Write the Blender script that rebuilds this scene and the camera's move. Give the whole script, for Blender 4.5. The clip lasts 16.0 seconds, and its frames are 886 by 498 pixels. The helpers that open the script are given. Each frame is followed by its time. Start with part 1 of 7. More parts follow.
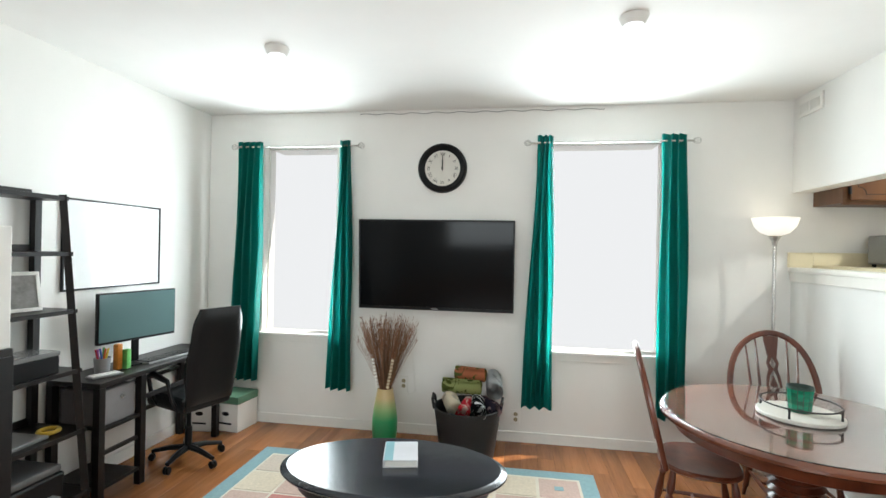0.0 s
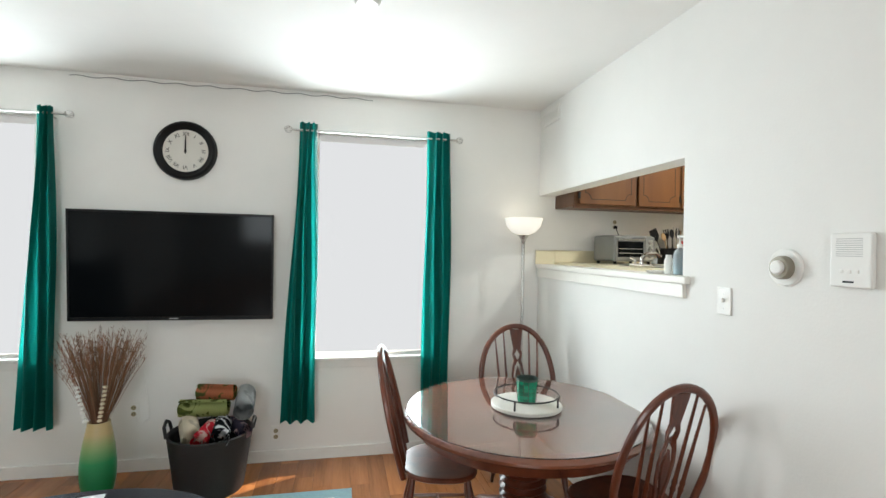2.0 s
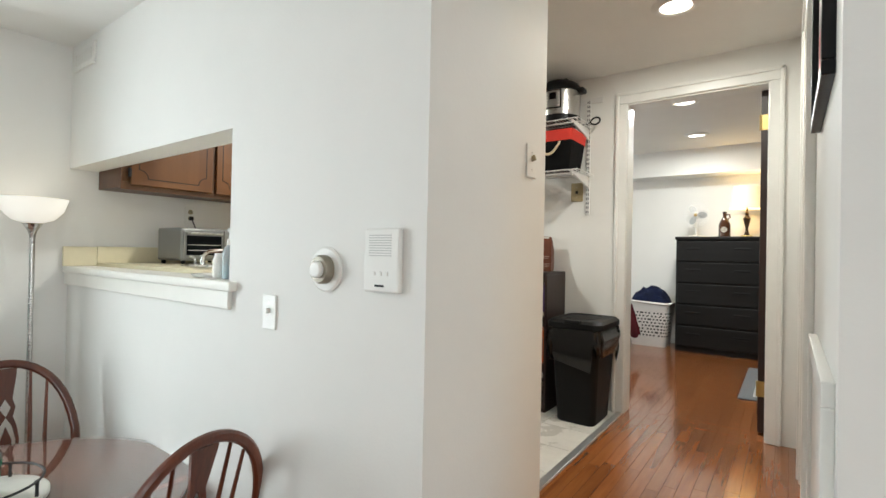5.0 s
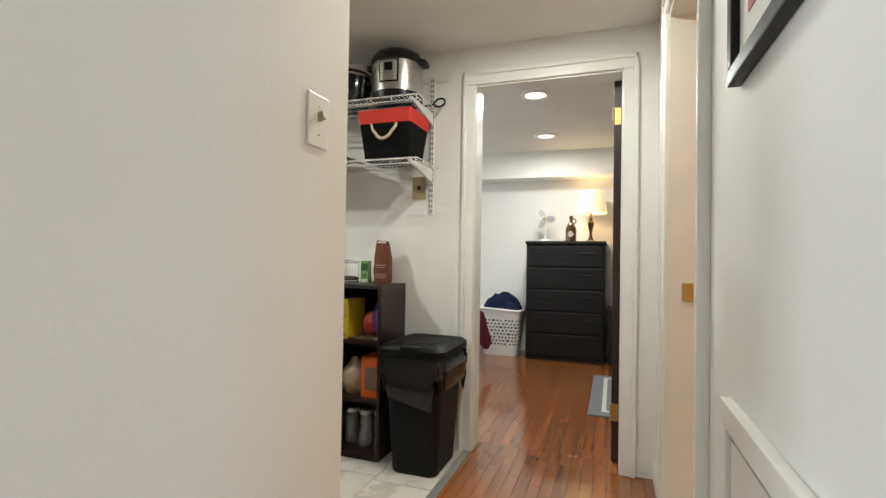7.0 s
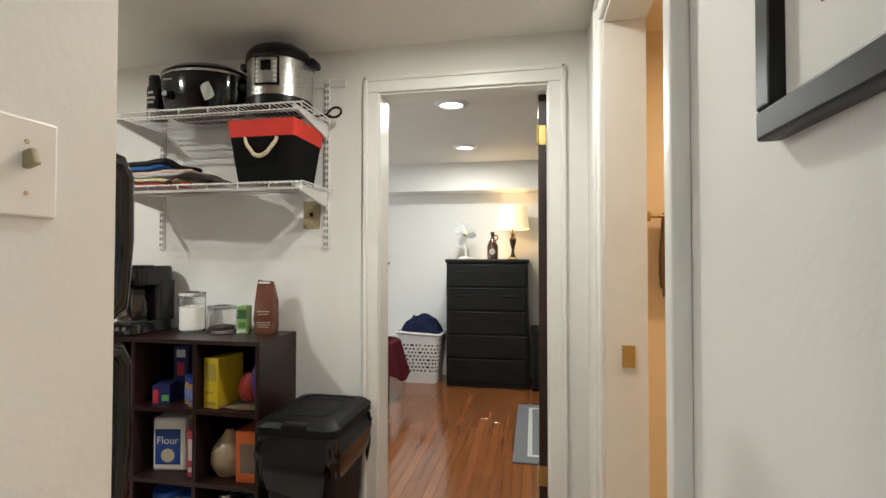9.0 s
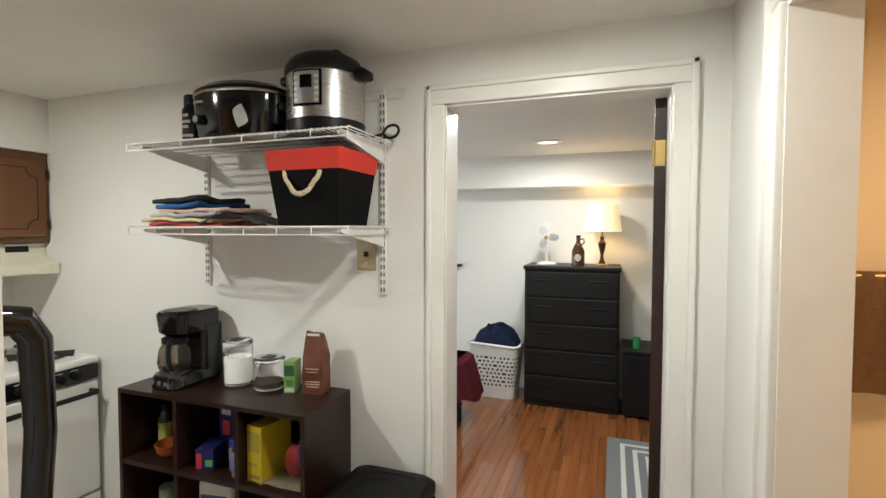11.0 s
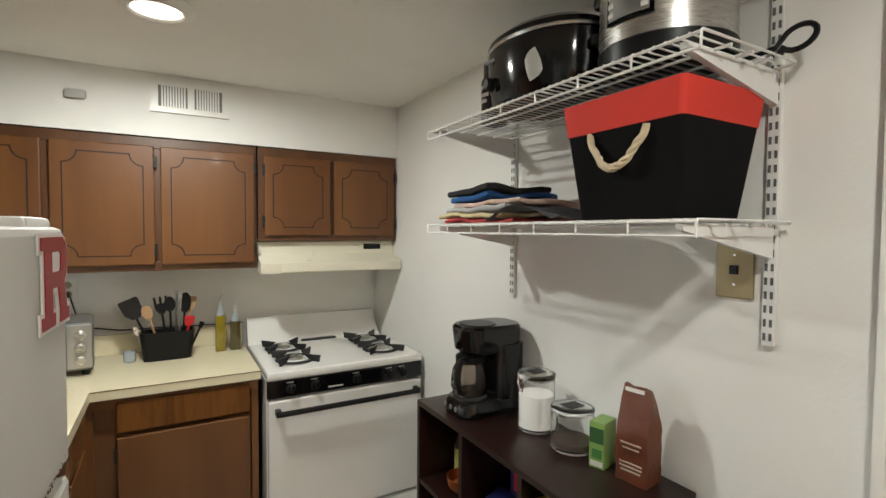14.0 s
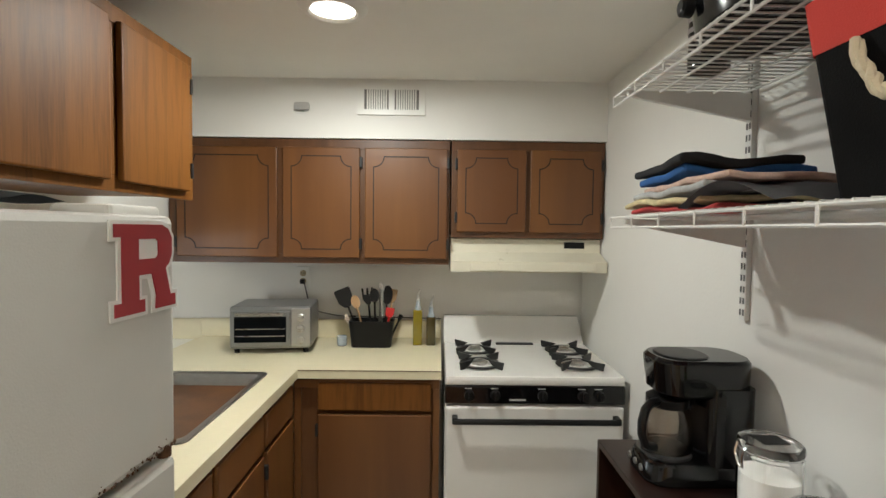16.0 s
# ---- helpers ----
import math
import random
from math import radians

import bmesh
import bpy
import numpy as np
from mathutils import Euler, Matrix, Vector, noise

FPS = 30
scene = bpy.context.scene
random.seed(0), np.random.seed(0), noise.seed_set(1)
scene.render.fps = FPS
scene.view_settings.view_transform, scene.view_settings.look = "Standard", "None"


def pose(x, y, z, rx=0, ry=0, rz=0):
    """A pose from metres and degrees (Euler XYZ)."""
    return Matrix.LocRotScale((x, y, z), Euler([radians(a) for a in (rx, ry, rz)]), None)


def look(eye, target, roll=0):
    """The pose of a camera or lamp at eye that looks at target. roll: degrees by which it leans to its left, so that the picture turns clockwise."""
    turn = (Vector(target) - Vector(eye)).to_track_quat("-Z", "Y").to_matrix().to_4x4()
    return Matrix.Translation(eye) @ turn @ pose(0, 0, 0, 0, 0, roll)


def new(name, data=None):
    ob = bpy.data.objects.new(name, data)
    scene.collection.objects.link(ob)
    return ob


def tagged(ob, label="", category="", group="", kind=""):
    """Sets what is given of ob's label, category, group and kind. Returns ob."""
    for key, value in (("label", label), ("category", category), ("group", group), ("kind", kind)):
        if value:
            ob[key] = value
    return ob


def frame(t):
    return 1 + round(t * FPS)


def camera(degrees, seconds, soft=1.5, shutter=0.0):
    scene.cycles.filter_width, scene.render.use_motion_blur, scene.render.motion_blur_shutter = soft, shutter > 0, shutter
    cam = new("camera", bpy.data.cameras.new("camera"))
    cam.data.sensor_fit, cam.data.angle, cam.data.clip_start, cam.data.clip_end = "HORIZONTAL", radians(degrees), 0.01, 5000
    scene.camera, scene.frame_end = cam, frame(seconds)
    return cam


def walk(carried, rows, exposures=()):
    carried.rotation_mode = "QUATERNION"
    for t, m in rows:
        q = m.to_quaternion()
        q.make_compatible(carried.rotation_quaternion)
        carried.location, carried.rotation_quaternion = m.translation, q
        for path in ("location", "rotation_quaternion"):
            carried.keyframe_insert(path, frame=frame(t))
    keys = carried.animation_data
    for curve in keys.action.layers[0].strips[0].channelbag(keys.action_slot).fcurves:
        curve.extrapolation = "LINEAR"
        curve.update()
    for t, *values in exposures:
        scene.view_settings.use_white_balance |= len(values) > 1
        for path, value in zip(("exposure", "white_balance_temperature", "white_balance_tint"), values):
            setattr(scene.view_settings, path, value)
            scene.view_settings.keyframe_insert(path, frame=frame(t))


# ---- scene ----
cam = camera(85.7, 16.0)
PATH = [
    (0, (1.916, 0.963, 0.992), (1.61, 2.939, 0.994), 1.1),
    (0.5, (2.033, 1.035, 0.974), (1.885, 3.03, 0.986), 1.1),
    (1, (2.185, 1.105, 0.987), (2.206, 3.105, 0.996), 1.1),
    (1.5, (2.319, 1.187, 1.005), (2.519, 3.177, 1.007), 1.1),
    (2, (2.385, 1.244, 1.01), (2.8, 3.2, 1.013), 1.1),
    (2.5, (2.421, 1.31, 1.02), (3.081, 3.198, 1.017), 1.1),
    (3, (2.475, 1.378, 1.034), (3.39, 3.157, 1.021), 1.1),
    (3.5, (2.57, 1.467, 1.018), (3.727, 3.098, 1.023), 1.3),
    (4, (2.711, 1.496, 1.005), (4.057, 2.975, 1.024), 1.3),
    (4.5, (2.874, 1.532, 1.018), (4.376, 2.853, 1.034), 1.2),
    (5, (3.02, 1.565, 1.026), (4.639, 2.739, 1.041), 1.1),
    (5.2, (3.066, 1.568, 1.026), (4.725, 2.685, 1.041), 1.0),
    (7.5, (3.864, 1.721, 1.108), (5.785, 2.276, 1.14), 0.8),
    (8, (3.982, 1.715, 1.18), (5.931, 2.162, 1.204), 0.6),
    (8.5, (4.064, 1.713, 1.226), (6.027, 2.097, 1.258), 0.4),
    (8.7, (4.089, 1.719, 1.23), (6.055, 2.083, 1.274), 0.1),
    (10.8, (4.53, 1.82, 1.553), (6.434, 2.427, 1.471), -0.1),
    (11, (4.558, 1.836, 1.556), (6.44, 2.508, 1.479), 0.1),
    (11.5, (4.639, 1.884, 1.56), (6.446, 2.737, 1.483), 0.1),
    (12, (4.732, 1.964, 1.558), (6.448, 2.988, 1.483), 0.1),
    (12.5, (4.824, 2.023, 1.563), (6.416, 3.231, 1.486), 0.3),
    (13, (4.919, 2.081, 1.556), (6.36, 3.466, 1.482), 0.3),
    (13.5, (5.029, 2.121, 1.547), (6.269, 3.689, 1.478), 0.4),
    (14, (5.129, 2.148, 1.546), (6.119, 3.884, 1.471), 0.4),
    (14.5, (5.205, 2.187, 1.534), (5.945, 4.043, 1.456), 0.6),
    (15, (5.298, 2.227, 1.523), (5.78, 4.166, 1.444), 0.5),
    (15.5, (5.382, 2.29, 1.532), (5.623, 4.274, 1.442), 0.6),
    (16, (5.449, 2.345, 1.53), (5.468, 4.343, 1.447), 0.7),
]
EXPOSURE = [(0, 0.66), (1, 0.60), (2.5, 0.44), (3.5, 0.38), (5, 0.34), (8.5, 0.24), (11.5, 0.28), (13, 0.18), (16, 0.06)]
walk(cam, [(t, look(eye, target, roll)) for t, eye, target, roll in PATH], EXPOSURE)

# ---- world and light ----
LF = -0.595      # sunken living room floor; the hall and kitchen floor is z = 0
CL = 2.19        # living room ceiling
CH = 2.24        # hall and kitchen ceiling
N, W, E, STUB, SH, HS = 5.0, -0.90, 4.0, 2.328, 6.255, 1.50

world = bpy.data.worlds.new("sky")
scene.world = world
world.use_nodes = True
wn = world.node_tree
bg = wn.nodes["Background"]
bg.inputs[0].default_value = (0.97, 0.985, 1.0, 1)
bg.inputs[1].default_value = 0.56


def lamp(name, kind, m, power, color=(1, 1, 1), size=0.1, size_y=0.0, angle=0.5, spread=180):
    data = bpy.data.lights.new(name, kind)
    data.energy, data.color = power, color
    if kind == "AREA":
        data.shape, data.size = ("RECTANGLE", size) if size_y else ("DISK", size)
        if size_y:
            data.size_y = size_y
            data.spread = radians(spread)
    elif kind == "SUN":
        data.angle = radians(angle)
    else:
        data.shadow_soft_size = size
    ob = new(name, data)
    ob.matrix_world = m
    return ob


DAY = (0.86, 0.96, 1.0)
lamp("window_light_west", "AREA", look((-0.02, 4.99, 1.04), (-0.02, 0, 1.04)), 34, DAY, 0.66, 1.62, spread=176)
lamp("window_light_east", "AREA", look((2.62, 4.99, 1.03), (2.62, 0, 1.03)), 40, DAY, 0.84, 1.70, spread=176)
lamp("sun", "SUN", look((1.9 + 0.6 * 6, 4.66 + 0.3 * 6, LF + 6), (1.9, 4.66, LF)), 4.5, (1.0, 0.95, 0.86), angle=0.6)
WARM = (1.0, 0.86, 0.68)
lamp("kitchen_lamp", "AREA", look((5.10, 3.92, 2.215), (5.10, 3.92, 0)), 18, (0.94, 0.96, 0.90), 0.10)
lamp("hall_lamp", "AREA", look((5.52, 2.02, 2.215), (5.52, 2.02, 0)), 11, (0.95, 0.96, 0.88), 0.10)
lamp("bedroom_lamp_near", "AREA", look((7.12, 2.24, 2.205), (7.12, 2.24, 0)), 16, (0.95, 0.97, 0.93), 0.16)
lamp("bedroom_lamp_far", "AREA", look((8.30, 2.32, 2.205), (8.30, 2.32, 0)), 14, (0.95, 0.97, 0.93), 0.16)
lamp("torchiere_bulb", "POINT", pose(3.79, 4.81, 1.235), 0.22, (1.0, 0.9, 0.74), 0.05)
lamp("bedside_bulb", "POINT", pose(8.98, 1.93, 1.66), 3.0, (1.0, 0.74, 0.42), 0.04)
lamp("bath_lamp", "AREA", look((5.6, 0.6, 2.15), (5.6, 0.6, 0)), 12, (1.0, 0.74, 0.45), 0.3)
# Unseen fill light added behind the camera; the south wall has no window.
lamp("room_fill_behind", "AREA", look((1.4, -2.55, 1.0), (1.6, 3.0, 0.3)), 62, DAY, 2.2, 1.6)
# Unseen area light added to brighten the bedroom, where no window is built.
lamp("bedroom_fill", "AREA", look((7.6, 5.3, 1.2), (7.6, 2.0, 0.8)), 22, DAY, 1.2, 1.2)


# ---- materials ----
def mat(name, color, rough=0.5, metal=0.0, vary=0.06, scale=6.0, bump=0.0, bump_scale=60.0, spec=0.5, coat=0.0, stretch=(1, 1, 1), piece=0.0, trans=0.0, glow=0.0, alpha=1.0):
    m = bpy.data.materials.new(name)
    m.use_nodes = True
    nt = m.node_tree
    p = nt.nodes["Principled BSDF"]
    p.inputs["Roughness"].default_value = rough
    p.inputs["Metallic"].default_value = metal
    p.inputs["Specular IOR Level"].default_value = spec
    p.inputs["Coat Weight"].default_value = coat
    p.inputs["Coat Roughness"].default_value = 0.08
    p.inputs["Transmission Weight"].default_value = trans
    p.inputs["Alpha"].default_value = alpha
    p.inputs["Base Color"].default_value = (*color, 1)
    if glow:
        p.inputs["Emission Color"].default_value = (*color, 1)
        p.inputs["Emission Strength"].default_value = glow
    tc = nt.nodes.new("ShaderNodeTexCoord")
    mp = nt.nodes.new("ShaderNodeMapping")
    mp.inputs["Scale"].default_value = stretch
    nt.links.new(tc.outputs["Object"], mp.inputs["Vector"])
    if vary:
        a = nt.nodes.new("ShaderNodeTexNoise")
        a.inputs["Scale"].default_value = scale
        a.inputs["Detail"].default_value = 6
        a.inputs["Roughness"].default_value = 0.65
        nt.links.new(mp.outputs[0], a.inputs["Vector"])
        ramp = nt.nodes.new("ShaderNodeMapRange")
        ramp.inputs["From Min"].default_value, ramp.inputs["From Max"].default_value = 0.3, 0.7
        ramp.inputs["To Min"].default_value, ramp.inputs["To Max"].default_value = 1 - vary, 1 + vary
        nt.links.new(a.outputs["Fac"], ramp.inputs["Value"])
        hs = nt.nodes.new("ShaderNodeHueSaturation")
        hs.inputs["Color"].default_value = (*color, 1)
        val = ramp.outputs[0]
        if piece:
            oi = nt.nodes.new("ShaderNodeObjectInfo")
            pr = nt.nodes.new("ShaderNodeMapRange")
            pr.inputs["To Min"].default_value, pr.inputs["To Max"].default_value = 1 - piece, 1 + piece
            nt.links.new(oi.outputs["Random"], pr.inputs["Value"])
            mul = nt.nodes.new("ShaderNodeMath")
            mul.operation = "MULTIPLY"
            nt.links.new(val, mul.inputs[0])
            nt.links.new(pr.outputs[0], mul.inputs[1])
            val = mul.outputs[0]
        nt.links.new(val, hs.inputs["Value"])
        nt.links.new(hs.outputs[0], p.inputs["Base Color"])
        rr = nt.nodes.new("ShaderNodeMapRange")
        rr.inputs["To Min"].default_value, rr.inputs["To Max"].default_value = max(rough - 0.08, 0.02), min(rough + 0.08, 1)
        nt.links.new(a.outputs["Fac"], rr.inputs["Value"])
        nt.links.new(rr.outputs[0], p.inputs["Roughness"])
    if bump:
        b = nt.nodes.new("ShaderNodeTexNoise")
        b.inputs["Scale"].default_value = bump_scale
        b.inputs["Detail"].default_value = 4
        nt.links.new(mp.outputs[0], b.inputs["Vector"])
        bn = nt.nodes.new("ShaderNodeBump")
        bn.inputs["Strength"].default_value = bump
        bn.inputs["Distance"].default_value = 0.004
        nt.links.new(b.outputs["Fac"], bn.inputs["Height"])
        nt.links.new(bn.outputs[0], p.inputs["Normal"])
    return m


def wood(name, dark, light, rough=0.4, axis="z", grain=14.0, coat=0.0, piece=0.12, bump=0.15, spec=0.5, wave=0.35, rings=0.0):
    """Grain stretched along an axis: rings from a distorted wave, fine pores from noise."""
    m = bpy.data.materials.new(name)
    m.use_nodes = True
    nt = m.node_tree
    p = nt.nodes["Principled BSDF"]
    p.inputs["Roughness"].default_value = rough
    p.inputs["Specular IOR Level"].default_value = spec
    p.inputs["Coat Weight"].default_value = coat
    p.inputs["Coat Roughness"].default_value = 0.1
    tc = nt.nodes.new("ShaderNodeTexCoord")
    oi = nt.nodes.new("ShaderNodeObjectInfo")
    off = nt.nodes.new("ShaderNodeVectorMath")
    off.operation = "ADD"
    sc = nt.nodes.new("ShaderNodeMath")
    sc.operation = "MULTIPLY"
    sc.inputs[1].default_value = 37.0
    nt.links.new(oi.outputs["Random"], sc.inputs[0])
    nt.links.new(tc.outputs["Object"], off.inputs[0])
    nt.links.new(sc.outputs[0], off.inputs[1])
    mp = nt.nodes.new("ShaderNodeMapping")
    s = {"x": (0.07, 1, 1), "y": (1, 0.07, 1), "z": (1, 1, 0.07)}[axis]
    mp.inputs["Scale"].default_value = s
    nt.links.new(off.outputs[0], mp.inputs["Vector"])
    a = nt.nodes.new("ShaderNodeTexNoise")
    a.inputs["Scale"].default_value, a.inputs["Detail"].default_value, a.inputs["Distortion"].default_value = grain, 8, 0.8
    b = nt.nodes.new("ShaderNodeTexNoise")
    b.inputs["Scale"].default_value, b.inputs["Detail"].default_value = grain * 12, 4
    for n in (a, b):
        nt.links.new(mp.outputs[0], n.inputs["Vector"])
    wv = nt.nodes.new("ShaderNodeMath")
    wv.operation = "MULTIPLY_ADD"
    wv.inputs[1].default_value = wave
    nt.links.new(b.outputs["Fac"], wv.inputs[0])
    nt.links.new(a.outputs["Fac"], wv.inputs[2])
    tone = wv.outputs[0]
    if rings:
        rg = nt.nodes.new("ShaderNodeTexWave")
        rg.bands_direction = "X"
        rg.inputs["Scale"].default_value, rg.inputs["Distortion"].default_value = 6.0, 16.0
        rg.inputs["Detail"].default_value, rg.inputs["Detail Scale"].default_value = 2.0, 0.6
        rm = nt.nodes.new("ShaderNodeMapping")
        rm.inputs["Scale"].default_value = {"x": (0.16, 1, 1), "y": (1, 0.16, 1), "z": (1, 1, 0.16)}[axis]
        nt.links.new(off.outputs[0], rm.inputs["Vector"])
        nt.links.new(rm.outputs[0], rg.inputs["Vector"])
        ra = nt.nodes.new("ShaderNodeMath")
        ra.operation = "MULTIPLY_ADD"
        ra.inputs[1].default_value = rings
        nt.links.new(rg.outputs["Fac"], ra.inputs[0])
        nt.links.new(tone, ra.inputs[2])
        tone = ra.outputs[0]
    cr = nt.nodes.new("ShaderNodeValToRGB")
    cr.color_ramp.elements[0].position, cr.color_ramp.elements[0].color = 0.42, (*dark, 1)
    cr.color_ramp.elements[1].position, cr.color_ramp.elements[1].color = 0.85, (*light, 1)
    nt.links.new(tone, cr.inputs["Fac"])
    hs = nt.nodes.new("ShaderNodeHueSaturation")
    pr = nt.nodes.new("ShaderNodeMapRange")
    pr.inputs["To Min"].default_value, pr.inputs["To Max"].default_value = 1 - piece, 1 + piece
    nt.links.new(oi.outputs["Random"], pr.inputs["Value"])
    nt.links.new(pr.outputs[0], hs.inputs["Value"])
    nt.links.new(cr.outputs[0], hs.inputs["Color"])
    nt.links.new(hs.outputs[0], p.inputs["Base Color"])
    bn = nt.nodes.new("ShaderNodeBump")
    bn.inputs["Strength"].default_value, bn.inputs["Distance"].default_value = bump, 0.002
    nt.links.new(b.outputs["Fac"], bn.inputs["Height"])
    nt.links.new(bn.outputs[0], p.inputs["Normal"])
    return m


def two_tone(name, a, b, scale, cut=0.5):
    """Printed fleece: blotches of a second colour on the first."""
    m = mat(name, a, 0.95, vary=0, bump=0.6, bump_scale=120, spec=0.1)
    nt = m.node_tree
    tc = nt.nodes.new("ShaderNodeTexCoord")
    n = nt.nodes.new("ShaderNodeTexNoise")
    n.inputs["Scale"].default_value, n.inputs["Detail"].default_value, n.inputs["Distortion"].default_value = scale, 3, 1.2
    cr = nt.nodes.new("ShaderNodeValToRGB")
    cr.color_ramp.elements[0].position, cr.color_ramp.elements[0].color = cut - 0.02, (*a, 1)
    cr.color_ramp.elements[1].position, cr.color_ramp.elements[1].color = cut + 0.02, (*b, 1)
    nt.links.new(tc.outputs["Object"], n.inputs["Vector"])
    nt.links.new(n.outputs["Fac"], cr.inputs["Fac"])
    nt.links.new(cr.outputs[0], nt.nodes["Principled BSDF"].inputs["Base Color"])
    return m


def glass(name, color=(1, 1, 1), rough=0.02, ior=1.45):
    m = mat(name, color, rough, vary=0, trans=1.0)
    m.node_tree.nodes["Principled BSDF"].inputs["IOR"].default_value = ior
    return m


M_WALL = mat("cream_wall_paint", (0.80, 0.79, 0.755), 0.65, vary=0.02, scale=2.0, bump=0.12, bump_scale=90)
M_CEIL = mat("white_ceiling_paint", (0.82, 0.81, 0.78), 0.8, vary=0.02, scale=2, bump=0.1, bump_scale=120)
M_CEILK = mat("kitchen_ceiling_paint", (0.80, 0.785, 0.74), 0.6, vary=0.03, scale=2, bump=0.1, bump_scale=120)
M_BATH = mat("peach_wall_paint", (0.78, 0.62, 0.42), 0.6, vary=0.02, scale=3)
M_TRIM = mat("white_trim_paint", (0.80, 0.79, 0.75), 0.35, vary=0.03, scale=8, bump=0.08, bump_scale=30)
M_PLASTIC = mat("white_plastic", (0.8, 0.79, 0.75), 0.35, vary=0.02)
M_IVORY = mat("ivory_plastic", (0.36, 0.31, 0.19), 0.4, vary=0.02)
M_OAKFLOOR = wood("red_oak_strip_floor", (0.16, 0.05, 0.015), (0.27, 0.095, 0.029), 0.16, "x", 10, 0.5, 0.18)
M_LAMINATE = wood("oak_laminate_floor", (0.20, 0.068, 0.020), (0.36, 0.138, 0.045), 0.24, "y", 8, 0.1, 0.2)
M_SUBFLOOR = mat("dark_floor_joints", (0.10, 0.045, 0.018), 0.7)
M_TILE = mat("marble_tile", (0.62, 0.60, 0.56), 0.28, vary=0.14, scale=3.5, piece=0.05)
M_GROUT = mat("grey_grout", (0.35, 0.34, 0.32), 0.9)
M_METALSTRIP = mat("dull_aluminium", (0.45, 0.44, 0.42), 0.4, 1.0)
M_TEAL = mat("teal_satin_fabric", (0.005, 0.155, 0.135), 0.42, vary=0.1, scale=40, bump=0.15, bump_scale=700)
nt = M_TEAL.node_tree
back = nt.nodes.new("ShaderNodeBsdfTranslucent")
back.inputs["Color"].default_value = (0.01, 0.42, 0.36, 1)
both = nt.nodes.new("ShaderNodeMixShader")
both.inputs[0].default_value = 0.42
nt.links.new(nt.nodes["Principled BSDF"].outputs[0], both.inputs[1])
nt.links.new(back.outputs[0], both.inputs[2])
nt.links.new(both.outputs[0], nt.nodes["Material Output"].inputs["Surface"])
M_CHROME = mat("chrome", (0.75, 0.75, 0.75), 0.15, 1.0, vary=0.03)
M_STEEL = mat("brushed_steel", (0.55, 0.54, 0.52), 0.28, 1.0, vary=0.06, scale=30, stretch=(1, 1, 20), bump=0.05)
M_BLACK = mat("black_plastic", (0.006, 0.006, 0.0065), 0.36, vary=0.1, spec=0.25)
M_BLACKGLOSS = mat("glossy_black_plastic", (0.004, 0.004, 0.0045), 0.08, vary=0.05)
M_SCREEN = mat("dark_screen_glass", (0.004, 0.005, 0.006), 0.10, vary=0.0, spec=0.13)
M_BLACKWOOD = wood("black_brown_wood", (0.004, 0.003, 0.0028), (0.010, 0.007, 0.006), 0.38, "x", 10, 0.0, 0.1, spec=0.35)
M_DRESSER = wood("black_painted_wood", (0.003, 0.0028, 0.003), (0.008, 0.0075, 0.0075), 0.45, "y", 12, 0.0, 0.1, spec=0.3)
M_ESPRESSO = wood("espresso_laminate", (0.011, 0.004, 0.003), (0.024, 0.009, 0.006), 0.36, "y", 9, 0.05, 0.08, spec=0.4)
M_CHERRY = wood("cherry_stained_wood", (0.055, 0.012, 0.006), (0.15, 0.038, 0.016), 0.28, "z", 9, 0.2, 0.08)
M_CHERRYTOP = wood("cherry_table_top", (0.08, 0.022, 0.012), (0.19, 0.065, 0.035), 0.18, "x", 7, 0.6, 0.05)
M_CAB = wood("brown_stained_cabinet", (0.125, 0.046, 0.0115), (0.190, 0.077, 0.019), 0.42, "z", 5, 0.08, 0.05, wave=0.10)
M_OAKCAB = wood("honey_oak_cabinet", (0.062, 0.021, 0.0036), (0.160, 0.060, 0.0110), 0.5, "z", 13, 0.0, 0.08, wave=0.45, spec=0.25, rings=0.07)
M_CABDARK = wood("cabinet_frame_wood", (0.068, 0.026, 0.008), (0.125, 0.050, 0.016), 0.42, "z", 8, 0.1, 0.06)
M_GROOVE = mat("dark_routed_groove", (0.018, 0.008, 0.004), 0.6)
M_COUNTER = mat("cream_laminate_counter", (0.71, 0.64, 0.45), 0.33, vary=0.03, scale=20)
M_LEDGE = mat("white_ledge_paint", (0.80, 0.78, 0.72), 0.4, vary=0.03)
M_ENAMEL = mat("white_enamel", (0.78, 0.77, 0.74), 0.16, vary=0.02, coat=0.3)
M_HOOD = mat("almond_enamel", (0.72, 0.68, 0.55), 0.3, vary=0.03)
M_FRIDGE = mat("textured_fridge_enamel", (0.60, 0.585, 0.55), 0.38, vary=0.04, scale=3, bump=0.10, bump_scale=300)
M_IRON = mat("black_cast_iron", (0.012, 0.012, 0.012), 0.5, vary=0.15, bump=0.2)
M_GLASS = glass("clear_glass")
M_PANE = glass("window_pane_glass", (1, 1, 1), 0.0, 1.03)
M_BLACKLEATHER = mat("black_leather", (0.007, 0.007, 0.0075), 0.38, vary=0.15, scale=20, spec=0.3, bump=0.25, bump_scale=200)
M_PAPER = mat("white_paper", (0.78, 0.77, 0.73), 0.7, vary=0.03)
M_WIRE = mat("white_coated_wire", (0.75, 0.74, 0.72), 0.35)
M_RED = mat("red_fabric", (0.62, 0.035, 0.02), 0.75, vary=0.06, bump=0.2, bump_scale=500)
M_BLACKFAB = mat("black_fabric", (0.005, 0.0048, 0.005), 0.85, vary=0.12, bump=0.2, bump_scale=400, spec=0.12)
